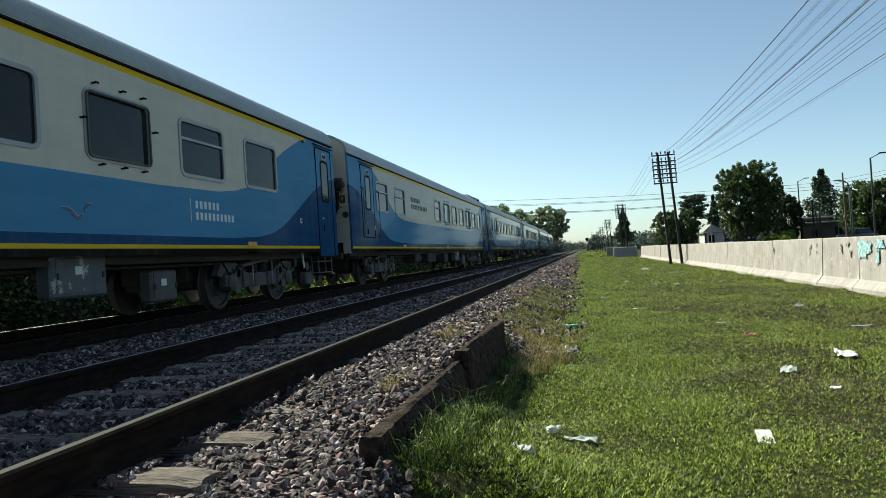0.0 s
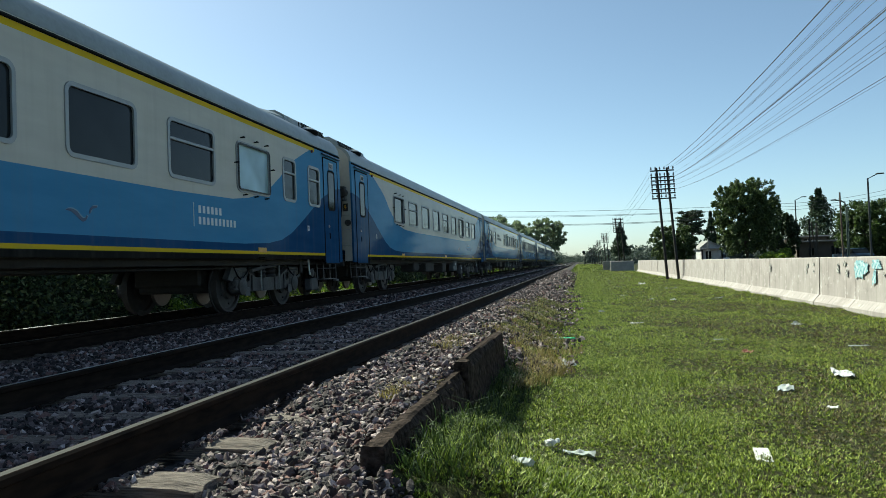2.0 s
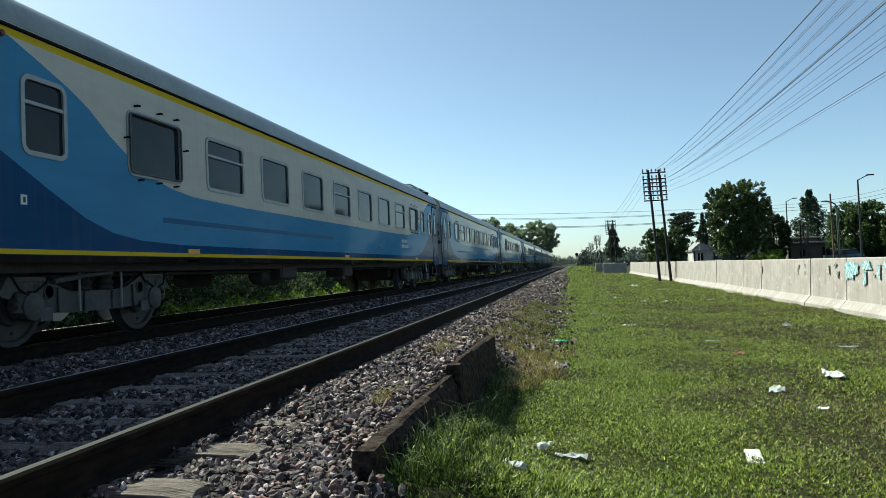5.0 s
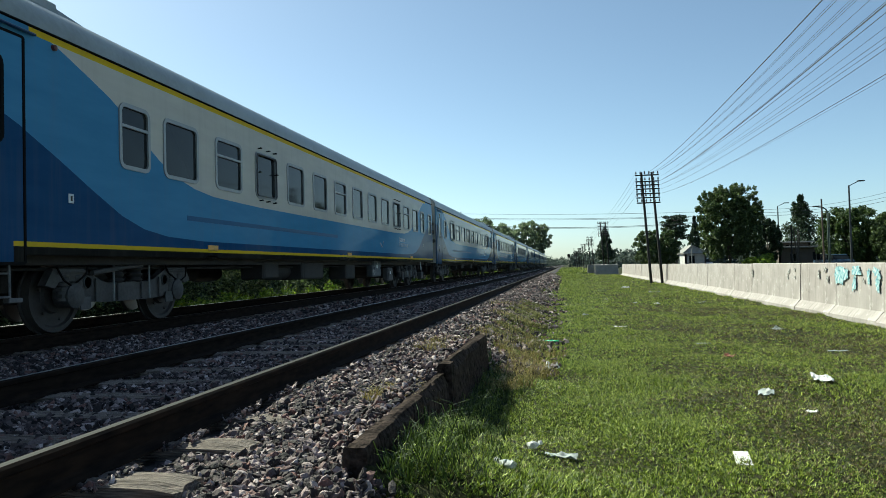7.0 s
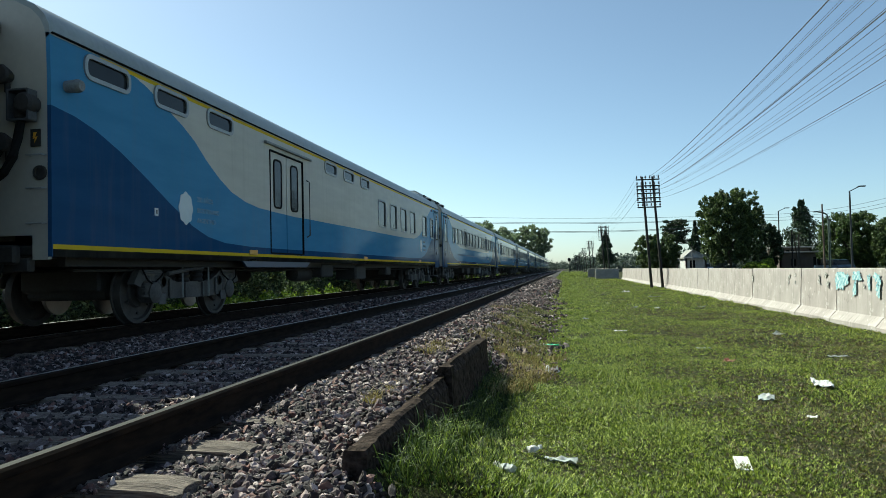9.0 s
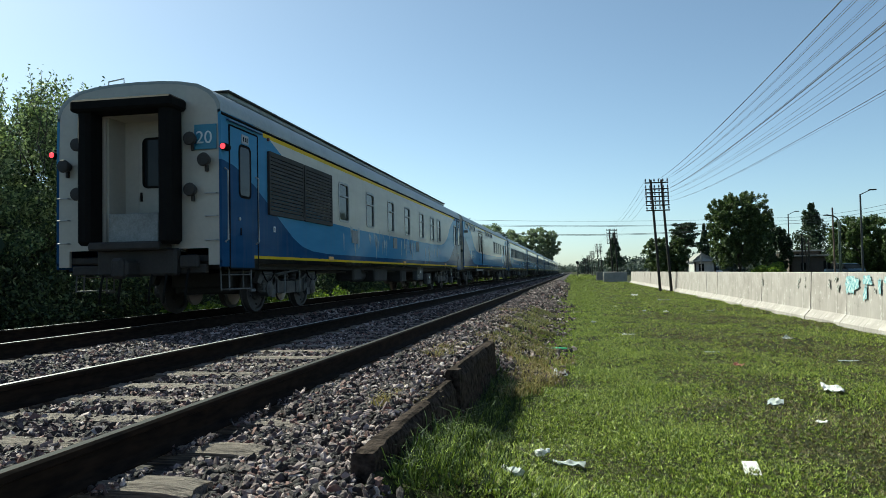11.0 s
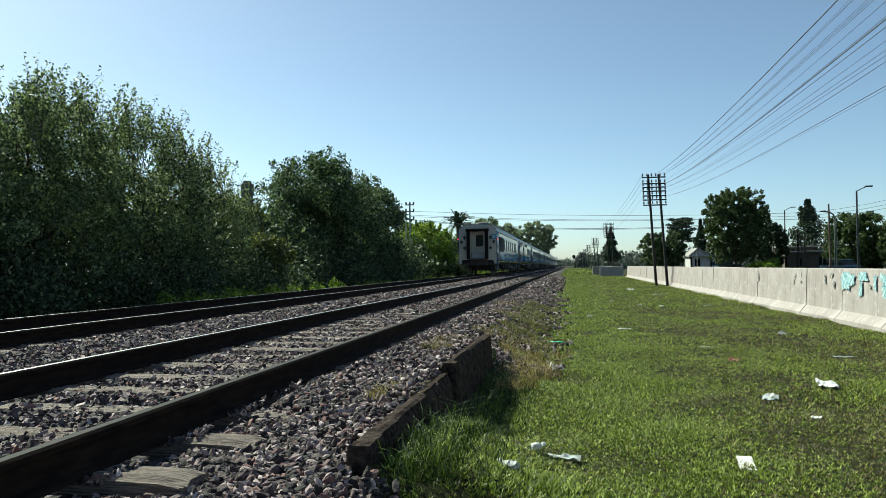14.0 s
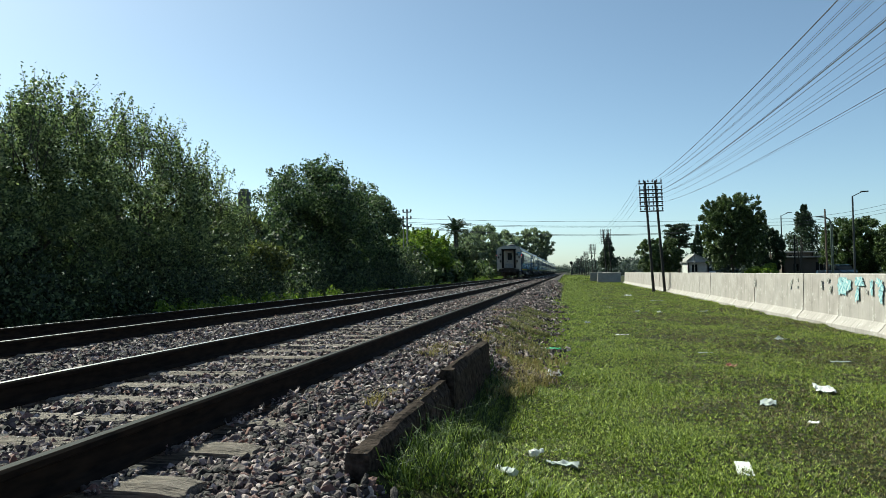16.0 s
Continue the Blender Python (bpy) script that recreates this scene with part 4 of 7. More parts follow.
tree("dark green tree at the end of the thicket", (-16.8, 58.0, -0.6), 9.4, clumps(3.2, 7.4, 4.3, 4.5, 120, 300, 16, 0.88, 0.2) + clumps(3.1, 7.2, 4.6, 4.6, 220, 50, 62, 1.0, 0.1), L_MID, 0.105, 16, 0.25, 8, name="thicket_tree")
tree("bright yellow-green leafy tree beside the track", (-16.2, 80.0, -0.6), 6.8, clumps(3.4, 9, 3.2, 3.2, 90, 420, 17, 0.85, 0.25) + shoots(2.4, 6, 5.7, 40, 30, 18, 1.2, 0.5), L_BRIGHT, 0.15, 17, 0.2, 7)
tree("green leafy shrub tree past the bright one", (-16.6, 100.0, -0.6), 6.0, clumps(3.0, 10, 2.8, 2.8, 24, 800, 18), L_ROUND, 0.26, 18, 0.2, 7)
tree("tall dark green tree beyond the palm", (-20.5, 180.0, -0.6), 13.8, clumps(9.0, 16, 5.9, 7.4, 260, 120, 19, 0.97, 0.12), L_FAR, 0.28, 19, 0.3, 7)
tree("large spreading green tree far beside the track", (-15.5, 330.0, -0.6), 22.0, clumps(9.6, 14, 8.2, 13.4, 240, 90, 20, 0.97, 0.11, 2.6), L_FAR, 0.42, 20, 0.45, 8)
# beyond the barrier
tree("large dense dark green street tree beyond the barrier", (17.3, 80.0, -0.5), 9.2, clumps(3.1, 3.0, 3.9, 5.2, 230, 150, 21, 0.92, 0.12, 3.4) + clumps(3.2, 3.1, 4.0, 5.2, 420, 55, 91, 1.0, 0.07, 3.4), L_ROUND, 0.115, 21, 0.25, 9)
tree("small round dark street tree beyond the barrier", (9.8, 80.0, -0.5), 5.4, clumps(2.4, 2.4, 2.1, 2.7, 170, 140, 22, 0.95, 0.13, 2.6), L_ROUND, 0.11, 22, 0.14)
tree("leafy green street tree beyond the parked cars", (22.6, 86.0, -0.5), 6.0, clumps(1.8, 1.8, 2.8, 3.3, 150, 120, 23, 0.95, 0.14), L_DARK, 0.12, 23, 0.15)
tree("broad green tree by the low building", (29.3, 80.0, -0.5), 6.3, clumps(3.3, 3.2, 3.0, 3.3, 260, 150, 24, 0.95, 0.125, 3.0), L_STREET, 0.115, 24, 0.2)
tree("dark green street tree beside the lamp", (31.2, 73.0, -0.5), 5.6, clumps(2.6, 2.4, 2.6, 2.9, 170, 150, 26, 0.95, 0.13, 2.6), L_ROUND, 0.115, 26, 0.2)
tree("bright green bush behind the barrier", (19.2, 76.0, -0.5), 2.2, clumps(1.5, 1.4, 0.9, 1.0, 14, 400, 25), L_BRIGHT, 0.15, 25, 0.06, 4, "bush", "bush")




# ---------------------------------------------------------------- undergrowth and distance
def scatter(name, label, spans, mat, size, seed, kind="stuff", category="undergrowth"):
    """A mass of leaves in uneven mounds: rows (x0, x1, y0, y1, height, mounds, leaves in each)."""
    r = random.Random(seed)
    blobs = []
    for x0, x1, y0, y1, h, n, per in spans:
        for _ in range(n):
            hh = h * r.uniform(0.45, 1.0)
            blobs.append((r.uniform(x0, x1), r.uniform(y0, y1), -0.6 + hh * 0.42, r.uniform(0.5, 0.95) * h * 0.55, r.uniform(0.6, 1.1) * h * 0.6, hh * 0.62, per))
    v = leaves(blobs, size, seed)
    return tagged(bulk(name, v, np.arange(len(v)).reshape(-1, 4), mat), label, category, kind=kind)


scatter("undergrowth", "dense undergrowth below the thicket trees, leaves darkened for shade", [(-15.5, -12.2, 9, 31, 2.9, 80, 800), (-17, -13.6, 31, 72, 3.0, 70, 700)], L_UNDER_SHADE, 0.055, 31)
# large leaves added behind the trees only to stop the backlight
scatter("undergrowth", "leaf mass added behind the thicket trees to block the sun", [(-19.5, -14.6, 6, 27, 5.4, 110, 420), (-19.5, -14.8, 27, 34, 4.0, 34, 360), (-19, -14.6, 34, 72, 4.6, 70, 360)], L_UNDER_SHADE, 0.15, 37)
scatter("undergrowth", "dense green undergrowth at the far thicket's foot", [(-17, -13.5, 70, 125, 3.2, 50, 400), (-20, -14, 125, 250, 4, 50, 260)], L_ROUND, 0.25, 32)
scatter("weeds", "low bright green weeds along the far track", [(-11.4, -10.2, 18, 32, 0.8, 40, 170), (-11.5, -10.2, 30, 70, 0.6, 40, 120), (-12, -10.4, 88, 120, 0.9, 24, 120)], L_BRIGHT, 0.06, 33, category="weeds")
scatter("woodland", "dark distant woodland behind the thicket", [(-40, -24, -10, 120, 7, 70, 240), (-70, -30, 120, 420, 11, 80, 200)], L_WOOD, 0.55, 34, category="woodland")
scatter("woodland", "hazy far row of trees along the railway", [(-26, -14, 250, 520, 9, 40, 220), (-60, -16, 520, 900, 14, 60, 200), (-34, 3, 960, 1300, 13, 40, 160), (6, 60, 320, 900, 12, 90, 200)], L_WOOD, 0.8, 35, category="woodland")
scatter("woodland", "green tree belt beyond the street", [(8, 30, 150, 320, 4.4, 50, 220), (34, 80, 60, 200, 7, 60, 240), (14, 34, 96, 130, 4.0, 24, 220)], L_WOOD, 0.4, 36, category="woodland")


def palm(at):
    t = thing("palm_tree", "dark green date palm with a thick trunk", "palm tree", at)
    part("trunk", Geo().path([(0, 0, -0.2), (0.1, 0, 3.5), (0.0, 0, 7.0)], 0.42, 10, 0.36), M_BARK, t, smooth=True)
    r = random.Random(5)
    vs, fs = [], []
    for i in range(64):
        a, up = r.uniform(0, 6.283), r.uniform(-0.45, 1.25)
        length = r.uniform(2.8, 4.0)
        d = Vector((math.cos(a) * math.cos(up), math.sin(a) * math.cos(up), math.sin(up)))
        n = 9
        pts = [Vector((0, 0, 7.0)) + d * length * (k / n) - Vector((0, 0, 1.5 * (k / n) ** 2 * (0.6 + math.cos(up)))) for k in range(n + 1)]
        side = d.cross(Vector((0, 0, 1))).normalized()
        for k in range(n):
            for s in (-1, 1):
                for q in range(3):
                    p = pts[k].lerp(pts[k + 1], q / 3)
                    tip = p + side * s * (0.55 * (1 - 0.6 * k / n)) + d * 0.3 - Vector((0, 0, 0.15))
                    o = len(vs)
                    vs += [p, p + d * 0.09, tip]
                    fs.append((o, o + 1, o + 2))
    ob = bulk("crown", np.array([tuple(v) for v in vs]), np.array(fs), L_DARK, t)
    return t


palm(pose(-16.1, 104.0, -0.1))


def layered_pine(at, h, w, seed, label, tiers, flat):
    t = thing("pine_tree", label, "conifer", at)
    r = random.Random(seed)
    part("trunk", Geo().path([(0, 0, -0.2), (0.1, 0, h * 0.5), (0, 0, h * 0.92)], 0.2, 8, 0.06), M_BARK, t, smooth=True)
    blobs = []
    for k in range(tiers):
        f = k / max(1, tiers - 1)
        if flat:
            z, span = h * (0.62 + 0.36 * f), w * (1.0 - 0.35 * f)
        else:
            z, span = h * (0.3 + 0.67 * f), w * (1.12 - 1.0 * f ** 0.9)
        for j in range(11):
            a = 6.283 * (j + r.random()) / 11
            rr = span * r.uniform(0.3, 0.95)
            p = (rr * math.cos(a), rr * math.sin(a), z + r.uniform(-0.3, 0.3))
            part("limb", Geo().path([(0, 0, z - 0.5), p], 0.06, 5, 0.02), M_BARK, t)
            blobs.append((*p, span * 0.36, span * 0.36, h * (0.028 if flat else 0.055), 90))
    v = leaves(blobs, 0.16, seed)
    bulk("crown", v, np.arange(len(v)).reshape(-1, 4), L_DARK, t)
    return t


layered_pine(pose(16.5, 112, -0.5), 7.9, 2.4, 41, "dark umbrella-shaped pine with flat foliage layers", 5, True)
layered_pine(pose(20.3, 118, -0.5), 8.0, 1.4, 43, "dark slender pine behind the street trees", 6, False)
layered_pine(pose(33.6, 110, -0.5), 9.9, 3.7, 42, "dark conifer with drooping ragged tiers", 8, False)
layered_pine(pose(8.2, 150, -0.5), 8.4, 2.3, 44, "narrow dark cypress beside the telegraph line", 9, False)


# ---------------------------------------------------------------- street beyond the barrier
M_ASPHALT = plain("street_asphalt", (0.05, 0.05, 0.05), 0.9, vary=0.3, scale=1.5)
M_BLOCK = plain("block_concrete", (0.29, 0.275, 0.255), 0.9, vary=0.25, scale=2)
M_LAMP = plain("lamp_post_paint", (0.014, 0.016, 0.016), 0.5)
M_HOUSE = plain("house_plaster", (0.10, 0.082, 0.070), 0.9, vary=0.25, scale=1.2)
M_HOUSE2 = plain("white_plaster", (0.42, 0.41, 0.39), 0.9, vary=0.25, scale=1.2)
M_SLAB = plain("roof_slab", (0.24, 0.235, 0.22), 0.9, vary=0.2)
M_RUST = plain("rusty_pole", (0.085, 0.055, 0.042), 0.8, vary=0.4)
M_GREENP = plain("green_pole", (0.035, 0.052, 0.046), 0.5)
street = part("road", Geo().box((17.5, 120, -0.49), (9.0, 360, 0.06)), M_ASPHALT)
tagged(street, "grey asphalt street running behind the barrier", "road", kind="structure")


def lamp_post(at, h, arm, label):
    t = thing("street_lamp", label, "street lamp", at, "street lamps")
    part("pole", Geo().tube((0, 0, 0), (0, 0, h - 0.3), 0.09, 0.06, 10), M_LAMP, t, smooth=True)
    part("arm", Geo().path([(0, 0, h - 0.35), (arm * 0.4, 0, h - 0.2), (arm, 0, h)], 0.035, 6), M_LAMP, t, smooth=True)
    part("lamp_head", Geo().box((arm * 1.25, 0, h + 0.02), (abs(arm) * 0.75, 0.3, 0.09), 0.03, None), M_LAMP, t)
    return t


lamp_post(pose(21.9, 60, -0.5), 7.05, 0.7, "tall dark street lamp with an outreaching flat head")
lamp_post(pose(24.98, 90, -0.5), 7.75, 0.75, "dark street lamp farther along the street")
g = Geo().path([(0, 0, 0), (0, 0, 5.3), (-0.08, 0, 5.75), (-0.4, 0, 5.98), (-0.9, 0, 6.06)], 0.07, 8)
t = thing("street_lamp", "green curved street lamp beside a rusty pole", "street lamp", pose(24.66, 73, -0.5), "street lamps")
part("pole", g, M_GREENP, t, smooth=True)
part("lamp_head", Geo().box((-1.05, 0, 6.07), (0.45, 0.25, 0.1), 0.03), M_LAMP, t)


def stick(p, q, r, mat, label, name="utility_pole"):
    return tagged(part(name, Geo().tube(p, q, r, r * 0.8, 8), mat, smooth=True), label, "pole")


stick((23.9, 72, -0.5), (23.85, 72, 6.2), 0.09, M_RUST, "rusty brown utility pole by the street")
stick((24.85, 73.2, -0.5), (24.87, 73.2, 4.85), 0.06, M_GREENP, "thin green pole beside the curved lamp")
stick((22.52, 77, -0.5), (22.59, 77, 4.05), 0.08, M_POLE, "dark upright pole before the low building")
stick((23.15, 77, -0.5), (22.76, 77, 3.7), 0.07, M_BARK, "leaning wooden pole before the low building")
stick((23.36, 78, -0.5), (23.5, 78, 3.65), 0.08, M_BARK, "grey wooden pole before the low building")
stick((23.65, 79, -0.5), (23.95, 79, 3.2), 0.06, M_BARK, "thin grey pole before the low building")
stick((13.6, 90, -0.5), (13.6, 90, 2.6), 0.06, M_SLAB, "pale concrete pole by the street", "utility_pole")
stick((15.4, 92, -0.5), (15.4, 92, 2.9), 0.06, M_SLAB, "pale concrete pole beside the white house", "utility_pole")


def low_house(at, sx, sy, h, wall_m, label, dark_openings):
    t = thing("house", label, "house", at)
    g = Geo()
    cuts = sorted(dark_openings)
    x = 0.0
    for a, b, z0, z1 in cuts:
        g.box(((x + a) / 2, 0.1, h / 2), (a - x, 0.2, h))
        g.box(((a + b) / 2, 0.1, (z1 + h) / 2), (b - a, 0.2, h - z1))
        if z0 > 0:
            g.box(((a + b) / 2, 0.1, z0 / 2), (b - a, 0.2, z0))
        x = b
    g.box(((x + sx) / 2, 0.1, h / 2), (sx - x, 0.2, h))
    g.box((0.1, sy / 2, h / 2), (0.2, sy, h))
    g.box((sx - 0.1, sy / 2, h / 2), (0.2, sy, h))
    g.box((sx / 2, sy - 0.1, h / 2), (sx, 0.2, h))
    part("wall", g, wall_m, t)
    part("roof", Geo().box((sx / 2, sy / 2 - 0.2, h + 0.09), (sx + 0.5, sy + 0.6, 0.18), 0.03), M_SLAB, t, "pale flat roof slab")
    for a, b, z0, z1 in cuts:
        w = part("window", Geo().box(((a + b) / 2, 0.16, (z0 + z1) / 2), (b - a, 0.04, z1 - z0)), M_PANE, t)
        part("window_frame", Geo().box(((a + b) / 2, 0.12, (z0 + z1) / 2), (0.06, 0.06, z1 - z0)), M_SLAB, w)
    return t


low_house(pose(24.4, 88, -0.5), 5.4, 6, 2.4, M_HOUSE, "low grey-brown flat-roofed building behind the barrier", [(1.2, 1.8, 0.9, 1.7), (3.6, 4.4, 0.0, 1.9)])
low_house(pose(25.9, 96, -0.5), 4.4, 6, 3.15, M_HOUSE, "flat-roofed building behind the low one", [(1.5, 2.5, 2.3, 2.9)])
gabled = low_house(pose(15.4, 97, -0.5), 2.6, 5, 2.1, M_HOUSE2, "small white gabled house among street trees", [(0.5, 1.2, 0.9, 1.9)])
part("gable", Geo().prism([(0.0, 2.28), (2.6, 2.28), (0.9, 3.15)], 0.02, 4.9), M_HOUSE2, gabled)
part("roof_slope", Geo().prism([(2.75, 2.2), (2.75, 2.32), (0.9, 3.29), (-0.25, 2.32), (-0.25, 2.2), (0.9, 3.15)], -0.2, 5.1), M_SLAB, gabled, "pale sloping roof")


def car(at, paint, label):
    t = thing("parked_car", label, "car", at, "parked cars")
    low = [(-2.1, 0.3), (-2.15, 0.75), (-1.9, 0.95), (2.0, 0.95), (2.15, 0.7), (2.1, 0.3)]
    part("body", Geo().prism(low, -0.85, 0.85, "yz"), paint, t)
    part("cabin", Geo().prism([(-1.6, 0.95), (-1.1, 1.42), (0.6, 1.42), (1.25, 0.95)], -0.74, 0.74, "yz"), M_PANE, t)
    part("roof", Geo().prism([(-1.15, 1.41), (-1.0, 1.47), (0.5, 1.47), (0.65, 1.41)], -0.72, 0.72, "yz"), paint, t)
    for sx in (-0.8, 0.8):
        for sy in (-1.35, 1.35):
            w = part("wheel", Geo().lathe([(-0.1, 0.2), (-0.1, 0.31), (0.1, 0.31), (0.1, 0.2)], (sx, sy, 0.31), "X", 14), M_RUBBER, t, smooth=True)
            part("rim", Geo().lathe([(-0.105, 0.001), (-0.105, 0.19), (0.105, 0.19), (0.105, 0.001)], (sx, sy, 0.31), "X", 12), M_FRAME, w)
    return t


M_CARW = plain("white_car_paint", (0.6, 0.6, 0.6), 0.3, vary=0.05)
M_CARB = plain("blue_car_paint", (0.03, 0.06, 0.10), 0.3, vary=0.05)
M_CARD = plain("dark_car_paint", (0.03, 0.03, 0.035), 0.3, vary=0.05)
car(pose(17.6, 100, -0.47, 0, 0, 20), M_CARW, "white parked car behind the barrier")
car(pose(29.8, 84, -0.47, 0, 0, 85), M_CARD, "dark parked car behind the barrier")
car(pose(26.4, 77, -0.47, 0, 0, 12), M_CARB, "blue parked car behind the barrier")

# barrier's return and the block at its end
blk = part("concrete_block", Geo().box((4.28, 77.2, 0.0), (2.4, 0.5, 1.12), 0.03), M_BLOCK)
tagged(blk, "grey concrete block across the end of the barrier", "block")
blk = part("concrete_block", Geo().box((3.5, 90.0, 0.02), (1.6, 0.5, 1.14), 0.03), M_BLOCK)
tagged(blk, "grey concrete block farther along the railway fence", "block")
blk = part("concrete_block", Geo().box((5.2, 104, 0.0), (0.4, 30, 1.1), 0.03), M_WALL)
tagged(blk, "farther stretch of pale concrete barrier", "block")

# far signal
t = thing("railway_signal", "far railway signal on a thin post", "signal", pose(1.0, 190, -0.5))
part("post", Geo().tube((0, 0, 0), (0, 0, 3.2), 0.09, n=8), M_LAMP, t)
part("signal_head", Geo().lathe([(-0.1, 0.3), (0.0, 0.42), (0.1, 0.3)], (0, 0, 3.5), "Y", 14), M_RUBBER, t)

# left pole with transformer arms, chimney tower
t = thing("power_pole", "slender pole with insulators beside the thicket", "power pole", pose(-16.2, 72, -0.6))
part("post", Geo().tube((0, 0, 0), (0, 0, 8.0), 0.11, 0.08, 8), M_SLAB, t, smooth=True)
part("post", Geo().tube((-0.4, 0, 0), (-0.4, 0, 7.0), 0.08, 0.06, 8), M_SLAB, t, smooth=True)
for z in (7.7, 7.0, 6.2):
    part("crossarm", Geo().box((0, 0, z), (0.9, 0.1, 0.1), 0.01), M_LAMP, t)
    for x in (-0.4, 0.0, 0.4):
        part("insulator", Geo().lathe([(0.05, 0.05), (0.12, 0.1), (0.2, 0.1), (0.3, 0.05)], (x, 0, z), "Z", 8), M_INSUL, t, smooth=True)
t = thing("water_tower", "grey-brown round tower rising behind the trees", "tower", pose(-71, 150, -0.6))
part("shaft", Geo().lathe([(0, 1.35), (17.5, 1.25), (17.6, 1.45), (20.2, 1.45), (20.3, 1.0), (20.9, 0.9)], (0, 0, 0), "Z", 16), M_EQUIP, t, smooth=True)


# wires over the railway from the left pole to the street
def span(p, q, sag, r):
    return wire(p, q, sag, r, 24)


span((-16.2, 72, 6.45), (21.6, 84.1, 6.2), 0.32, 0.016)
span((-16.2, 72, 6.05), (21.6, 84.1, 5.85), 0.42, 0.016)
span((-16.2, 72, 5.9), (21.6, 84.1, 5.8), 0.42, 0.016)
span((-16.2, 72, 5.6), (21.8, 84.2, 5.5), 0.95, 0.024)
span((-16.2, 72, 5.5), (21.8, 84.2, 5.4), 0.95, 0.018)
span((21.6, 84.1, 6.2), (46, 92, 11.0), 1.2, 0.016)
span((21.6, 84.1, 5.85), (46, 92, 10.2), 1.1, 0.016)
span((21.8, 84.2, 5.5), (46, 92, 9.6), 1.0, 0.02)


# ---------------------------------------------------------------- litter on the turf
M_PAPER = plain("crumpled_paper", (0.62, 0.61, 0.59), 0.8, vary=0.12)
M_PLASTIC = plain("clear_plastic", (0.38, 0.40, 0.38), 0.2, vary=0.4, scale=20)
M_GREENB = plain("green_plastic", (0.02, 0.32, 0.12), 0.3)
M_REDP = plain("red_wrapper", (0.3, 0.10, 0.06), 0.5, vary=0.4, scale=30)


def scrap(at, w, h, mat, label, seed, crumple=0.02, name="paper_scrap"):
    """A crumpled sheet with thickness."""
    r = random.Random(seed)
    n = 6
    g = Geo()
    top = [[(-w / 2 + w * i / n + r.uniform(-.1, .1) * w / n, -h / 2 + h * j / n, 0.012 + r.uniform(0, crumple) * (0.25 + 0.45 * r.random() ** 3)) for i in range(n + 1)] for j in range(n + 1)]
    vs = [p for row in top for p in row] + [(x, y, z - 0.004) for row in top for x, y, z in row]
    o = (n + 1) ** 2
    fs = []
    for j in range(n):
        for i in range(n):
            a = j * (n + 1) + i
            fs += [(a, a + 1, a + n + 2, a + n + 1), (o + a, o + a + n + 1, o + a + n + 2, o + a + 1)]
    rim = [i for i in range(n + 1)] + [j * (n + 1) + n for j in range(1, n + 1)] + [n * (n + 1) + i for i in range(n - 1, -1, -1)] + [j * (n + 1) for j in range(n - 1, 0, -1)]
    for a, b in zip(rim, rim[1:] + rim[:1]):
        fs.append((b, a, a + o, b + o))
    g.add(vs, fs)
    x, y, rz = at
    z = float(ground_z(x, y)) - 0.004
    return tagged(part(name, g, mat, at=pose(x, y, z, 0, 0, rz)), label, "litter", "litter on the grass")


def bottle(at, length, mat, label):
    g = Geo().lathe([(0, 0.010), (0.0, 0.024), (0.02, 0.028), (length * 0.3, 0.025), (length * 0.36, 0.019), (length * 0.42, 0.026), (length * 0.68, 0.022), (length * 0.84, 0.012), (length, 0.011)], (0, 0, 0.028), "Y", 9)
    r = random.Random(label)
    g.v = [(px + r.uniform(-0.006, 0.006), py + r.uniform(-0.005, 0.005), 0.022 + (pz - 0.028) * r.uniform(0.6, 1.0)) for px, py, pz in g.v]      # crushed
    x, y, rz = at
    t = thing("plastic_bottle", label, "bottle", pose(x, y, float(ground_z(x, y)) + 0.01, 0, 0, rz), "litter on the grass")
    part("bottle_body", g, mat, t)
    part("cap", Geo().lathe([(length, 0.014), (length + 0.018, 0.014)], (0, 0, 0.028), "Y", 10), M_PAPER, t)
    return t


scrap((0.99, 4.45, -8), 0.088, 0.30, M_PAPER, "white printed sheet of paper on grass", 1, 0.006)
scrap((2.37, 7.33, -12), 0.16, 0.42, M_PAPER, "white crumpled paper bag on grass", 2, 0.07)
scrap((1.71, 6.71, 75), 0.16, 0.13, M_PLASTIC, "crumpled clear plastic wrapper on grass", 3, 0.1)
scrap((-0.06, 4.43, 80), 0.08, 0.20, M_PLASTIC, "flattened clear plastic packet on grass", 4, 0.05)
scrap((1.01, 14.18, 80), 0.09, 0.24, M_PAPER, "white paper strip on grass", 5, 0.03)
scrap((-0.2, 8.35, 20), 0.16, 0.2, M_PAPER, "white crumpled cup on grass", 6, 0.13)
scrap((1.95, 9.3, 60), 0.13, 0.12, M_REDP, "red and white wrapper on grass", 7, 0.08)
scrap((3.41, 9.9, 95), 0.07, 0.24, M_PLASTIC, "pale plastic strip on grass", 8, 0.03)
scrap((3.46, 12.74, 50), 0.2, 0.14, M_PLASTIC, "small pale plastic scrap on grass", 9, 0.1)
scrap((1.89, 10.63, 95), 0.08, 0.2, M_PLASTIC, "thin clear plastic strip on grass", 10, 0.02)
scrap((1.79, 5.78, 40), 0.05, 0.07, M_PAPER, "tiny white paper scrap on grass", 11, 0.03)
scrap((2.48, 20.56, 40), 0.13, 0.14, M_PAPER, "small white scrap far on grass", 12, 0.1)
scrap((3.70, 21.02, 40), 0.3, 0.14, M_PLASTIC, "pale scrap by the barrier foot", 13, 0.08)
scrap((1.34, 24.28, 40), 0.2, 0.14, M_PAPER, "white scrap far along the grass", 14, 0.08)
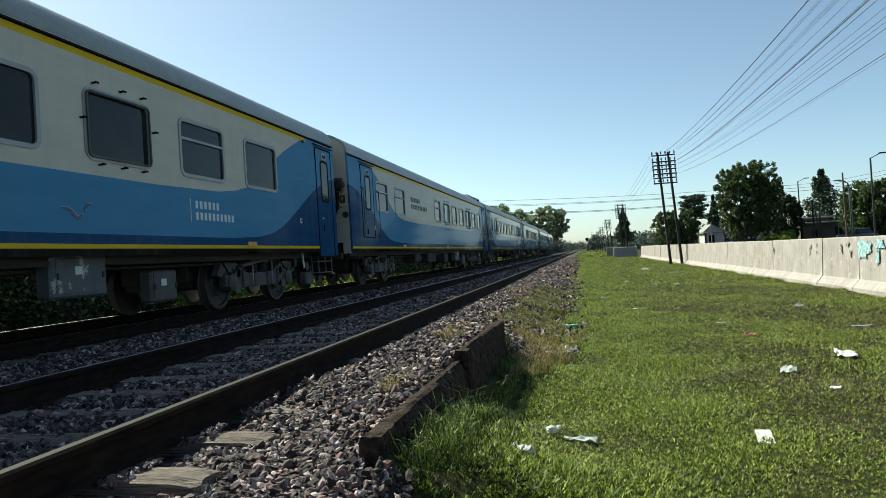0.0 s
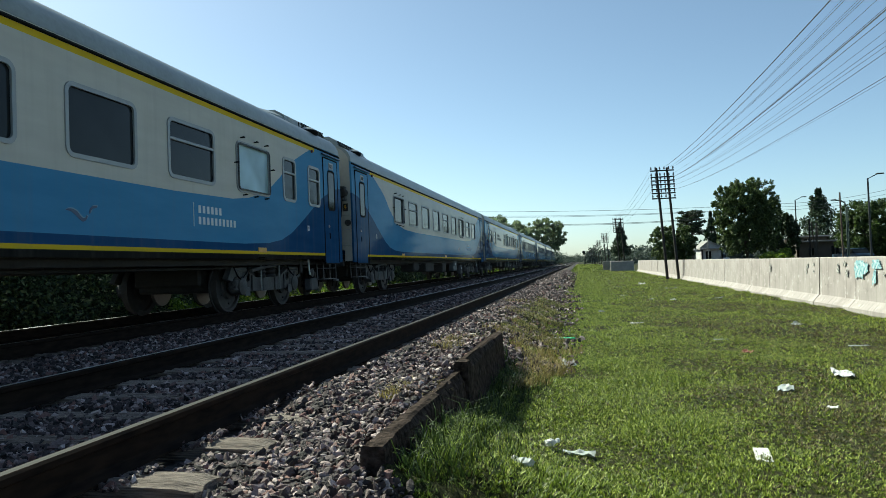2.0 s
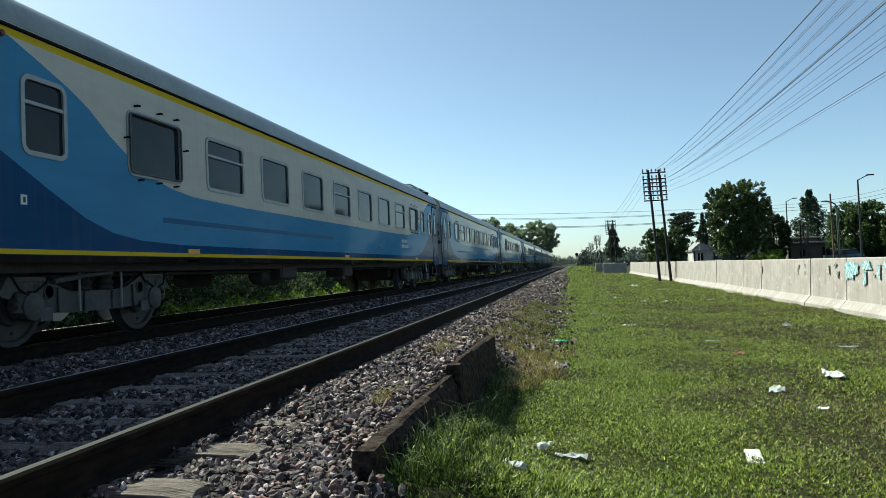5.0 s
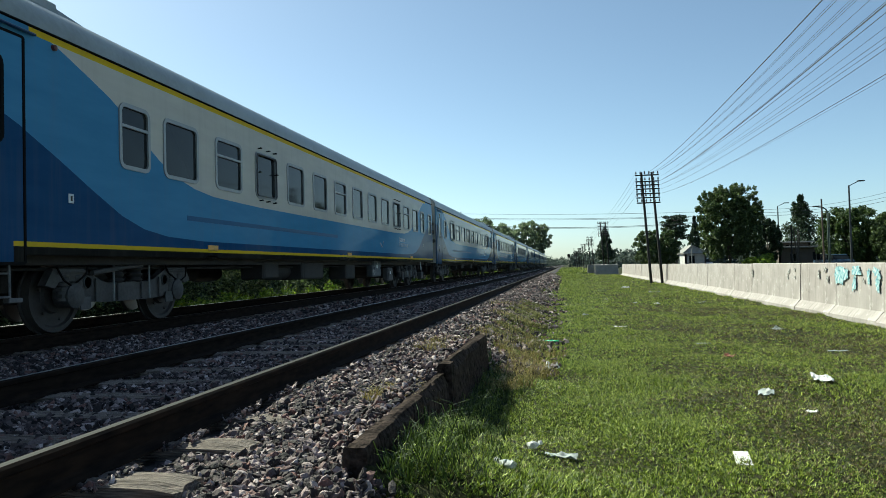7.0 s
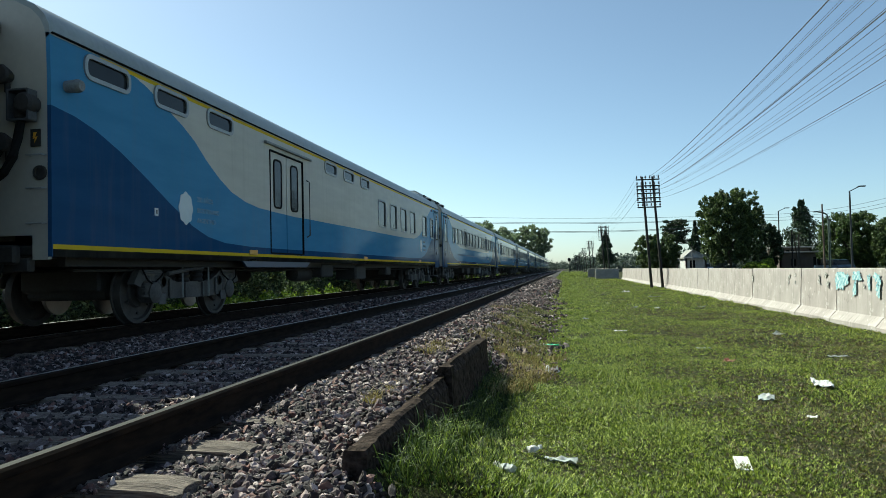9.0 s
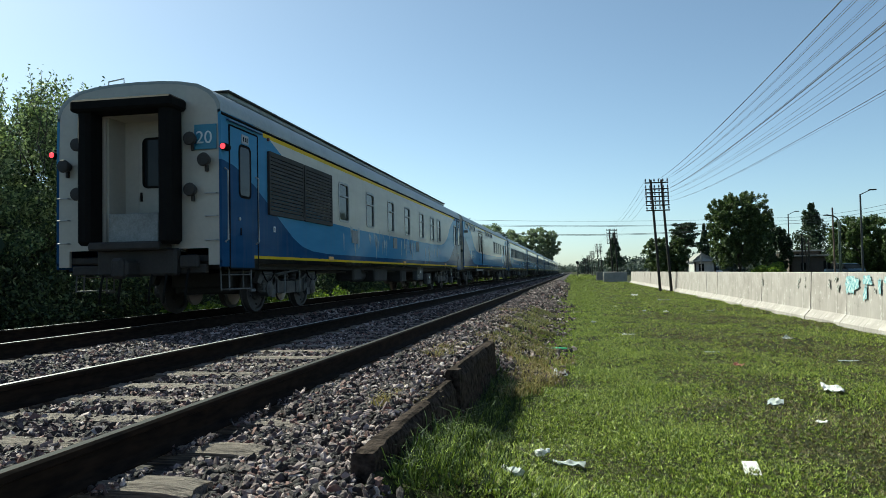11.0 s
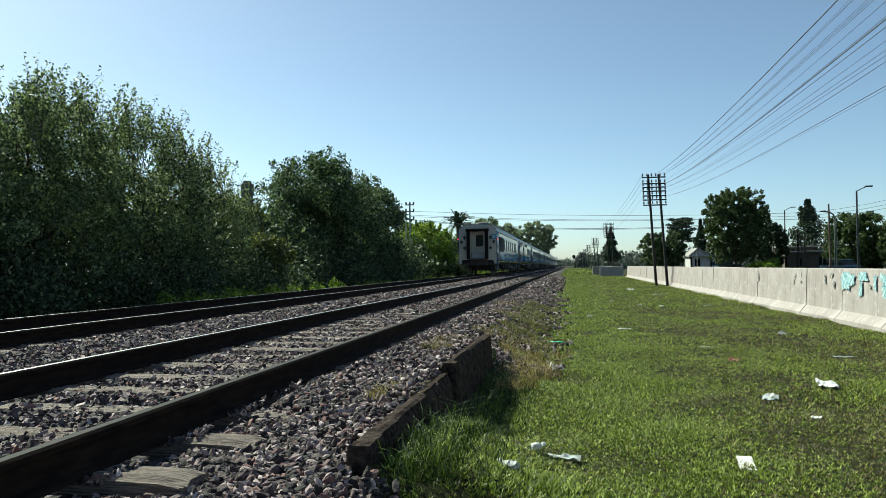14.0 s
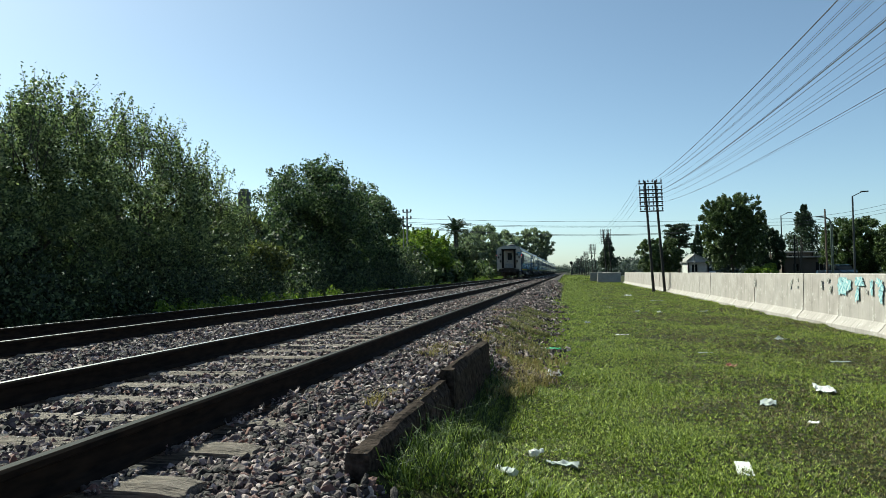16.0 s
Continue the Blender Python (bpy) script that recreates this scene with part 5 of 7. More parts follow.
scrap((1.97, 21.29, 20), 0.14, 0.1, M_PLASTIC, "pale crumpled scrap in darker grass", 16, 0.1)
scrap((1.96, 26.08, 70), 0.2, 0.1, M_PLASTIC, "flat pale scrap in darker grass", 17, 0.04)
scrap((3.41, 29.12, 95), 0.12, 0.5, M_PLASTIC, "long pale plastic strip near the telegraph pole", 18, 0.08)
scrap((0.42, 16.53, 60), 0.08, 0.13, M_PLASTIC, "torn clear plastic scrap on bright grass", 19, 0.08)
scrap((2.73, 34.58, 40), 0.3, 0.3, M_PAPER, "white litter near the telegraph pole", 15, 0.2)
bottle((-0.25, 4.39, -60), 0.07, M_PAPER, "small white plastic bottle lying on grass")
bottle((-0.29, 3.68, 50), 0.11, M_PLASTIC, "clear crushed plastic bottle lying on grass")
bottle((-0.13, 11.2, 70), 0.24, M_GREENB, "green plastic bottle lying on grass")
# between the tracks
for i, (x, y, s) in enumerate(((-5.2, 6.6, 0.16), (-5.9, 7.6, 0.14), (-5.3, 9.2, 0.2), (-5.2, 11.0, 0.16), (-5.9, 6.1, 0.1))):
    scrap((x, y, 70 + 40 * i), s, s * 0.6, M_PAPER, "white paper scrap on the ballast", 30 + i, 0.05)

# shreds of blue poster on the barrier
def poster_mat():
    k = Mat("torn_poster", 0.8)
    v = k.coords()
    n = k.noise(v, 14, 4, 0.7)
    # darkest stop puts the shadows of the torn paper into the colour
    c = k.ramp(n, [(0.34, (0.035, 0.05, 0.055)), (0.40, (0.10, 0.22, 0.27)), (0.46, (0.19, 0.36, 0.41)), (0.55, (0.30, 0.43, 0.45)), (0.63, (0.50, 0.53, 0.52))])
    k.bump(n, 0.5, 0.02)
    return k.done(c)


M_POSTER = poster_mat()


def scar_mat():
    """Flaked paint: black, grey and white crumbs."""
    k = Mat("flaked_paint", 0.9)
    n = k.noise(k.coords(), 22, 4, 0.7)
    k.bump(n, 0.8, 0.03)
    return k.done(k.ramp(n, [(0.36, (0.03, 0.03, 0.03)), (0.45, (0.12, 0.12, 0.115)), (0.52, (0.30, 0.29, 0.27)), (0.62, (0.48, 0.48, 0.46))]))


M_SCAR = scar_mat()


def shred(y, z, w, h, seed, blue=True):
    """One torn sheet: a ragged outline, a few millimetres off the concrete."""
    r = random.Random(seed)
    n = 60
    pts = []
    k = 0.8
    for i in range(n):
        a = 6.283 * i / n
        k = min(1.02, max(0.45, k + r.uniform(-0.2, 0.2)))
        c, s = math.cos(a), math.sin(a)
        box = 0.8 / max(abs(c), abs(s)) + 0.2
        pts.append((w / 2 * c * k * box, h / 2 * s * k * box))
    g = Geo().prism(pts, -0.003, 0.0, "yz")
    x = WALL_X - 0.115 + 0.04 * (z + 0.27) / 0.825 - 0.016
    if blue:
        tagged(part("poster_shred", g, M_POSTER, at=pose(x, y, z, 0, 2.8, 0)), "torn pale blue poster shred stuck on the barrier", "poster", "poster shreds")
    else:
        tagged(part("paint_scar", g, M_SCAR, at=pose(x, y, z, 0, 2.8, 0)), "flaked black and white paint scar on the barrier", "paint scar", "poster shreds")


for i, (y, z, w, h) in enumerate(((15.32, 0.33, 0.5, 0.36), (14.98, 0.37, 0.42, 0.26), (14.44, 0.44, 0.5, 0.17), (14.57, 0.2, 0.17, 0.32), (13.95, 0.34, 0.16, 0.3), (13.58, 0.4, 0.34, 0.22),
                                  (13.55, 0.19, 0.2, 0.26), (18.55, 0.38, 0.26, 0.16), (18.62, 0.26, 0.12, 0.14), (18.09, 0.42, 0.09, 0.14), (18.1, 0.24, 0.08, 0.1), (16.47, 0.34, 0.12, 0.22), (16.08, 0.45, 0.2, 0.14),
                                  (15.98, 0.26, 0.16, 0.18), (14.15, 0.25, 0.08, 0.1), (12.6, 0.36, 0.5, 0.28), (12.1, 0.3, 0.2, 0.36), (22.0, 0.3, 0.12, 0.24))):
    shred(y, z, w, h, i, y < 15.5 and h > 0.15)
# ---------------------------------------------------------------- the train
PITCH = 26.57


def window_set(width, height, transom):
    frame_m = ring(width + 0.09, height + 0.09, 0.13, 0.056, -0.012, 0.016).mesh("window_frame", M_FRAME, True)
    pane_m = Geo().prism(rounded(width, height, 0.09), -0.030, -0.018, "yz").mesh("pane", M_PANE)
    bar_m = Geo().box((0, 0, height * 0.17), (0.03, width - 0.02, 0.045), 0.006).mesh("transom", M_FRAME) if transom else None
    return frame_m, pane_m, bar_m


WIN_CACHE = {}
BRACKET = Geo().box((0.03, 0, 0), (0.06, 0.022, 0.022), 0.003).box((0.055, 0.025, 0.008), (0.022, 0.07, 0.022), 0.003).mesh("bracket", M_RUBBER)


def coach_window(parent, side, y, zc, w, h, transom=False, arms=False, pale_pane=False):
    key = (round(w, 2), round(h, 2), transom)
    if key not in WIN_CACHE:
        WIN_CACHE[key] = window_set(w, h, transom)
    fm, pm, bm = WIN_CACHE[key]
    at = pose(side * 1.55, y, zc, 0, 0, 0 if side > 0 else 180)
    win = part("window", fm, None, parent, at=at)
    pn = part("pane", pm, None, win)
    if pale_pane:
        pn.data = pm.copy()
        pn.data.materials[0] = M_PANE_PALE
    if bm:
        part("transom", bm, None, win)
    if arms:
        for dy, dz, oy, oz in ((-0.5, 0.62, 0.06, 0.04), (0.05, 0.62, 0.06, 0.04), (0.5, 0.62, 0.06, 0.04), (-0.45, -0.6, 0.0, -0.06), (0.0, -0.6, 0.05, 0.0), (0.45, -0.6, 0.0, -0.06),
                               (w / 2 + 0.12, 0.1, 0.05, 0.03), (-w / 2 - 0.12, 0.05, -0.05, 0.03)):
            part("bracket", BRACKET, None, win, at=pose(0, dy * w / 1.3, dz * h / 0.9 * 0.92, 0, 0, 0 if oy >= 0 else 0))
        part("guard_frame", ring(w + 0.02, h + 0.02, 0.08, 0.025, 0.022, 0.04), M_EQUIP, win, "black stone guard frame")
    return win


def side_wall(side, holes, low, a, b):
    """The wall of a coach with its real openings: holes are rows (y0, y1, z0, z1)."""
    ys = sorted({a, b, *[round(q, 3) for h in holes for q in h[:2]]} | {a + i * (b - a) / 20 for i in range(1, 20)})
    zs = sorted({low, 1.07, 3.40, 3.52, *[round(a, 3) for h in holes for a in h[2:]]})
    g = Geo()
    def xw(z):
        return side * (1.55 - 0.02 * max(0.0, (z - 2.6) / 0.9) ** 2)
    idx = {}
    vs = []
    for i, y in enumerate(ys):
        for j, z in enumerate(zs):
            idx[i, j] = len(vs)
            vs.append((xw(z), y, z))
    fs = []
    for i in range(len(ys) - 1):
        for j in range(len(zs) - 1):
            cy, cz = (ys[i] + ys[i + 1]) / 2, (zs[j] + zs[j + 1]) / 2
            if any(h[0] < cy < h[1] and h[2] < cz < h[3] for h in holes):
                continue
            fs.append((idx[i, j], idx[i + 1, j], idx[i + 1, j + 1], idx[i, j + 1]))
    g.add(vs, fs)
    # inner skin, so that the wall has thickness
    o = len(vs)
    g.add([(x - side * 0.05, y, z) for x, y, z in vs], [q[::-1] for q in fs])
    edges = {}
    for q in fs:
        for a, b in zip(q, q[1:] + q[:1]):
            edges[(a, b)] = 1
    g.f += [(b, a, a + o, b + o) for a, b in edges if (b, a) not in edges]
    return g


ROOF = [(1.535, 3.50), (1.52, 3.62), (1.46, 3.74), (1.34, 3.86), (1.12, 3.97), (0.8, 4.03), (0.42, 4.06), (0.0, 4.07)]


def roof_geo(a, b):
    prof = ROOF + [(-x, z) for x, z in ROOF[-2::-1]]
    inner = [(x * 0.965, z - 0.05) for x, z in prof][::-1]
    return Geo().prism(prof + inner, a, b)


def end_geo(y0, y1):
    """An end wall with a real doorway."""
    top = [(-1.5, 3.47), (-0.6, 3.5), (0.6, 3.5), (1.5, 3.47)] + [(x * 0.985, z - 0.006) for x, z in ROOF[1:]] + [(-x * 0.985, z - 0.006) for x, z in ROOF[-2:0:-1]]
    g = Geo().prism(top, y0, y1)
    for s in (-1, 1):
        g.prism([(s * 1.5, 0.92), (s * 1.3, 0.92), (s * 1.3, 1.2), (s * 0.6, 1.2), (s * 0.6, 3.5), (s * 1.5, 3.47)], y0, y1)
    return g


def wheelset_mesh():
    g = Geo()
    g.tube((-1.0, 0, 0), (1.0, 0, 0), 0.085, n=12)
    for s in (-1, 1):
        prof = [(-0.07, 0.16), (-0.07, 0.2), (-0.03, 0.22), (-0.03, 0.38), (-0.068, 0.40), (-0.068, 0.455), (0.04, 0.46), (0.045, 0.485), (0.07, 0.485), (0.07, 0.40), (0.02, 0.38), (0.02, 0.22), (0.08, 0.2), (0.08, 0.16)]
        g.lathe([(-s * a, r) for a, r in prof], (s * 0.87, 0, 0), "X", 28)
        for i in range(6):
            a = i * math.pi / 3
            g.tube((s * 0.93, 0.3 * math.cos(a), 0.3 * math.sin(a)), (s * 0.96, 0.3 * math.cos(a), 0.3 * math.sin(a)), 0.02, n=6)
    plain_faces = len(g.f)
    for x in (-0.42, 0.42):
        g.lathe([(-0.03, 0.17), (-0.03, 0.31), (0.03, 0.31), (0.03, 0.17)], (x, 0, 0), "X", 24)
    me = g.mesh("wheelset", M_WHEEL, True)
    me.materials.append(M_TREAD)        # worn bright brake discs
    for q in me.polygons[plain_faces:]:
        q.material_index = 1
    return me


WHEELSETS = []
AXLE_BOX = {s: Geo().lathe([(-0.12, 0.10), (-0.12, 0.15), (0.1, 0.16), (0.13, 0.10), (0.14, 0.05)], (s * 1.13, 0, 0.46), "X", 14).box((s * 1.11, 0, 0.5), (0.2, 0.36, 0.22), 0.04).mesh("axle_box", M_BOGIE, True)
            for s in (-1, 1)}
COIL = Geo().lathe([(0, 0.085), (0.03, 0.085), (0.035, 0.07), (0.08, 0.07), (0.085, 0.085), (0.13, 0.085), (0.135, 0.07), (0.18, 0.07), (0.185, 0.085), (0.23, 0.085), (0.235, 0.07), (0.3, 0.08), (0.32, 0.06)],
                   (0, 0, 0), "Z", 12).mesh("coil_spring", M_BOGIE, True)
AIRBAG = Geo().lathe([(0, 0.09), (0.03, 0.12), (0.07, 0.09), (0.11, 0.12), (0.15, 0.09), (0.19, 0.12), (0.23, 0.09), (0.27, 0.12), (0.31, 0.09), (0.36, 0.12), (0.42, 0.09)], (0, 0, 0), "Z", 12).mesh("bolster_spring", M_UNDER, True)


def bogie(parent, y, wheel_m):
    b = part("bogie", Geo().box((0, 0, 0.62), (1.6, 0.6, 0.26), 0.03), M_UNDER, parent, at=pose(0, y, 0))
    # plain dark boxes added to block the view through to the far wheels
    part("bogie_filler", Geo().box((0, 0, 0.66), (1.3, 3.4, 0.34), 0.04).box((0, -1.15, 0.58), (1.36, 0.8, 0.42), 0.05).box((0, 1.15, 0.58), (1.36, 0.8, 0.42), 0.05), M_UNDER, b)
    for s in (-1, 1):
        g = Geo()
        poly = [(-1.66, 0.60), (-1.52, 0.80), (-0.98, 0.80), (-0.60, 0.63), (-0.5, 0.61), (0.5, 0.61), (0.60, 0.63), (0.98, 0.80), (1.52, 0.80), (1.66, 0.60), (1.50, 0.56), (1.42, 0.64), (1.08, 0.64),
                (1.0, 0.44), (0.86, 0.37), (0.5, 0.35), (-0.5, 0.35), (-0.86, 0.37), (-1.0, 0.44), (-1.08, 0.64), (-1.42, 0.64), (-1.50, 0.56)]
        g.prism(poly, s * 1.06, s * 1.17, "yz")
        sf = part("side_frame", g, M_BOGIE, b, "grey cast bogie side frame")
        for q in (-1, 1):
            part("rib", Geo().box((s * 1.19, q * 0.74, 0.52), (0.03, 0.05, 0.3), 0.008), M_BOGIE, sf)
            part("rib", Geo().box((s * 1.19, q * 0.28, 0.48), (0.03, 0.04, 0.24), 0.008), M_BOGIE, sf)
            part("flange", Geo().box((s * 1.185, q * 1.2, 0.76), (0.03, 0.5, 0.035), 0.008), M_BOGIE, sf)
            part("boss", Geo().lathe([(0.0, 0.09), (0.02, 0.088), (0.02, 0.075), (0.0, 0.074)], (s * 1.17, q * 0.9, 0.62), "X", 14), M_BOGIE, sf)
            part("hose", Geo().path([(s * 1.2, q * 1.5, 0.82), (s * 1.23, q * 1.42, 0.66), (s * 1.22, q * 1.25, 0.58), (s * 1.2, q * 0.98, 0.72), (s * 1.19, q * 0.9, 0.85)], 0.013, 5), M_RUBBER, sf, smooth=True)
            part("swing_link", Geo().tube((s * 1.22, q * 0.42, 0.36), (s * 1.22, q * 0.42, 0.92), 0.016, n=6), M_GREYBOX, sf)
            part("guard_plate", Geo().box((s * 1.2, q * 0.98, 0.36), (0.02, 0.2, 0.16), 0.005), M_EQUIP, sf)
        for yy in (-1.2, 1.2):
            part("axle_box", AXLE_BOX[s], None, b, at=pose(0, yy, 0))
            for o in (-0.11, 0.13):
                part("coil_spring", COIL, None, b, at=pose(s * 1.13, yy + o, 0.40))
        for yy in (-0.22, 0.22):
            part("bolster_spring", AIRBAG, None, b, at=pose(s * 1.10, yy, 0.60))
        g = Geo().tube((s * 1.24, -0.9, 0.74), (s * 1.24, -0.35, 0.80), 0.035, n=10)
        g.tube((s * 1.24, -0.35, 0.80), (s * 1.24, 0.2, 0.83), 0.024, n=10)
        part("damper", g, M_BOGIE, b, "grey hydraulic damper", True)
    for yy in (-1.2, 1.2):
        w = part("wheelset", wheel_m, None, b, at=pose(0, yy, 0.46))
        WHEELSETS.append((w, yy))
    return b


def coach_door(parent, side, y0, y1, z0, paint):
    w, yc = y1 - y0, (y0 + y1) / 2
    z1 = 3.30
    d = part("door", Geo().box((side * 1.53, yc, (z0 + z1) / 2), (0.05, w - 0.03, z1 - z0), 0.012), paint, parent)
    at = pose(side * 1.545, yc, 0, 0, 0, 0 if side > 0 else 180)
    part("door_frame", ring(w + 0.03, z1 - z0 + 0.04, 0.04, 0.03, -0.01, 0.014), M_RUBBER, d, "black rubber door seal", at=at @ pose(0, 0, (z0 + z1) / 2))
    zc = 2.57
    part("door_window_frame", ring(0.48, 0.95, 0.11, 0.045, 0.004, 0.02), M_RUBBER, d, at=at @ pose(0, 0.02, zc))
    part("door_window", Geo().prism(rounded(0.41, 0.88, 0.09), 0.006, 0.014, "yz"), M_PANE, d, at=at @ pose(0, 0.02, zc))
    plate = part("number_plate", Geo().box((0.016, 0.02, 3.145), (0.014, 0.27, 0.16), 0.004), M_FRAME, d, "grey plate with dark bars", at=at)
    for i in range(3):
        part("plate_bar", Geo().box((0.025, -0.05 + i * 0.07, 3.145), (0.006, 0.028, 0.08)), M_RUBBER, plate)
    part("handle", Geo().box((0.018, -0.16, 1.5), (0.02, 0.025, 0.13), 0.004), M_RUBBER, d, at=at)
    part("handle", Geo().lathe([(0.0, 0.035), (0.02, 0.034), (0.022, 0.01)], (0.005, -0.2, 1.72), "X", 10), M_FRAME, d, "small round steel lock", at=at)
    part("drip_rail", Geo().box((0.03, 0.02, 3.375), (0.05, w + 0.26, 0.028), 0.008), M_DEEP, d, at=at)
    return d


def vestibule_skirt(parent, side, end, way, paint):
    """The body side below an entrance door reaches lower, with a slanted inner corner."""
    poly = [(end, 0.995), (end, 0.885), (end + way * 1.22, 0.885), (end + way * 1.36, 0.995)]
    part("vestibule_skirt", Geo().prism(poly if way > 0 else poly[::-1], side * 1.5, side * 1.547, "yz"), paint, parent)
    part("marker_lamp", Geo().lathe([(0.0, 0.036), (0.035 * side, 0.034), (0.042 * side, 0.02)], (side * 1.54, end + way * 1.85, 3.335), "X", 10), M_MARKER, parent, "small red-brown marker lamp", True)


def gangway(parent, y, out):
    """Rubber gangway at one end: a dark portal of three cushions, a recessed lobby and an end door."""
    d = 0.42 * out
    part("gangway_cushion", Geo().box((0, y + d / 2 + 0.04 * out, 3.60), (1.86, abs(d) + 0.08, 0.20), 0.04), M_RUBBER, parent, "black rubber gangway cushion")
    for s in (-1, 1):
        part("gangway_cushion", Geo().box((s * 0.74, y + d / 2, 2.42), (0.24, abs(d), 2.3), 0.06), M_RUBBER, parent, "black rubber gangway cushion")
    part("fall_plate", Geo().box((0, y + 0.1 * out, 1.56), (0.92, 0.04, 0.5), 0.01), M_GREYBOX, parent, "raised grey fall plate")
    part("gangway_sill", Geo().box((0, y + d / 2, 1.25), (1.3, abs(d), 0.14), 0.03), M_UNDER, parent)
    g = Geo()
    for s in (-1, 1):
        g.box((s * 0.59, y - 0.28 * out, 2.35), (0.05, 0.46, 2.3))
    g.box((0, y - 0.28 * out, 3.52), (1.22, 0.46, 0.05))
    g.box((0, y - 0.53 * out, 2.35), (1.22, 0.05, 2.36))
    part("lobby", g, M_WHITE, parent, "cream recessed lobby")
    e = part("end_door", Geo().box((0.08, y - 0.49 * out, 2.25), (0.72, 0.03, 2.05), 0.01), M_WHITE, parent, "white end door")
    turn = pose(0.08, y - 0.47 * out, 2.75, 0, 0, -90 if out < 0 else 90)
    part("door_window", Geo().prism(rounded(0.5, 0.84, 0.08), 0.0, 0.012, "yz"), M_PANE, e, at=turn)
    part("door_window_frame", ring(0.56, 0.9, 0.1, 0.04, 0.0, 0.02), M_RUBBER, e, at=turn)
    part("door_handle", Geo().box((-0.22, y - 0.455 * out, 2.15), (0.03, 0.04, 0.16), 0.006), M_RUBBER, e)


SOCKET = {o: Geo().lathe([(0.0, 0.06), (0.05 * o, 0.085), (0.15 * o, 0.115), (0.18 * o, 0.10), (0.19 * o, 0.05)], (0, 0, 0), "Y", 14).box((0, 0.04 * o, -0.13), (0.05, 0.06, 0.12), 0.01).mesh("jumper_socket", M_UNDER, True)
          for o in (-1, 1)}
GRAB = {o: Geo().path([(-0.10, 0, 0), (-0.10, 0.07 * o, 0), (0.10, 0.07 * o, 0), (0.10, 0, 0)], 0.011, 5).mesh("grab_rail", M_FRAME) for o in (-1, 1)}


PLUG = {o: Geo().lathe([(0.02 * o, 0.10), (0.1 * o, 0.12), (0.18 * o, 0.12), (0.21 * o, 0.09), (0.215 * o, 0.03)], (0, 0, 0), "Y", 16).mesh("plug", M_UNDER, True) for o in (-1, 1)}
CRADLE = ring(0.28, 0.36, 0.02, 0.022, 0.05, 0.19).mesh("jumper_cradle", M_EQUIP)


def end_gear(parent, y, out, last=False):
    """Jumper cables, grab rails and lamps on an end wall."""
    for sx in (-1, 1):
        if last:
            for x, z in ((1.05, 3.02), (1.30, 2.66), (1.05, 2.17)):
                part("jumper_socket", SOCKET[out], None, parent, at=pose(sx * x, y, z))
        else:
            part("jumper_socket", SOCKET[out], None, parent, at=pose(sx * 1.02, y, 3.03))
            part("jumper_cradle", CRADLE, None, parent, at=pose(sx * 1.27, y, 2.66, 0, 0, 90 * out), label="dusty steel cradle round a cable plug")
            part("plug", PLUG[out], None, parent, at=pose(sx * 1.34, y, 2.68))
            part("plug_block", Geo().box((sx * 1.23, y + 0.08 * out, 2.62), (0.13, 0.14, 0.22), 0.03), M_UNDER, parent)
            part("jumper_socket", SOCKET[out], None, parent, at=pose(sx * 1.03, y, 2.25))
            g = Geo().path([(sx * 1.26, y + 0.12 * out, 2.48), (sx * 1.29, y + 0.20 * out, 2.28), (sx * 1.28, y + 0.26 * out, 2.06), (sx * 1.2, y + 0.30 * out, 1.88), (sx * 1.06, y + 0.3 * out, 1.79),
                            (sx * 0.94, y + 0.26 * out, 1.86), (sx * 0.9, y + 0.2 * out, 2.05)], 0.05, 8)
            part("jumper_cable", g, M_RUBBER, parent, "thick black looped cable", True)
            part("jumper_cable", Geo().path([(sx * 1.03, y + 0.16 * out, 2.15), (sx * 1.0, y + 0.3 * out, 1.9), (sx * 0.96, y + 0.38 * out, 1.5), (sx * 0.95, y + 0.4 * out, 1.2)], 0.035, 8), M_RUBBER, parent, smooth=True)
            part("sign_plate", Geo().box((sx * 1.36, y + 0.012 * out, 2.31), (0.13, 0.014, 0.2), 0.003), M_UNDER, parent, "small dark warning plate")
            part("sign_mark", Geo().prism([(-0.02, 0.06), (0.02, 0.06), (0.0, 0.01), (0.03, 0.01), (-0.015, -0.07), (0.0, -0.01), (-0.03, -0.01)], 0.0, 0.004 * out), M_ORANGE, parent, at=pose(sx * 1.36, y + 0.02 * out, 2.31))
            part("round_port", Geo().lathe([(0.0, 0.085), (0.03 * out, 0.08), (0.03 * out, 0.055), (0.012 * out, 0.05), (0.012 * out, 0.001)], (sx * 1.41, y, 1.91), "Y", 14), M_UNDER, parent, "round black cable port", True)
        for z in (1.33, 1.73, 2.11):
            part("grab_rail", GRAB[out], None, parent, at=pose(sx * 1.38, y, z))
    part("coupler", Geo().box((0, y + 0.25 * out, 0.88), (0.3, 0.55, 0.28), 0.05).box((0, y + 0.5 * out, 0.88), (0.22, 0.2, 0.34), 0.05), M_UNDER, parent)
    part("buffer_beam", Geo().box((0, y - 0.06 * out, 0.86), (2.5, 0.12, 0.16), 0.02).box((0.08, y + 0.08 * out, 0.98), (1.46, 0.2, 0.46), 0.04).box((1.0, y + 0.06 * out, 0.98), (0.34, 0.12, 0.22), 0.03), M_UNDER, parent)
    for x in (-0.55, -0.2, 0.35, 0.62, 1.0):
        part("brake_hose", Geo().path([(x, y + 0.1 * out, 0.86), (x + 0.03, y + 0.22 * out, 0.66), (x + 0.05, y + 0.3 * out, 0.42), (x + 0.02, y + 0.26 * out, 0.30)], 0.022, 6), M_RUBBER, parent, smooth=True)


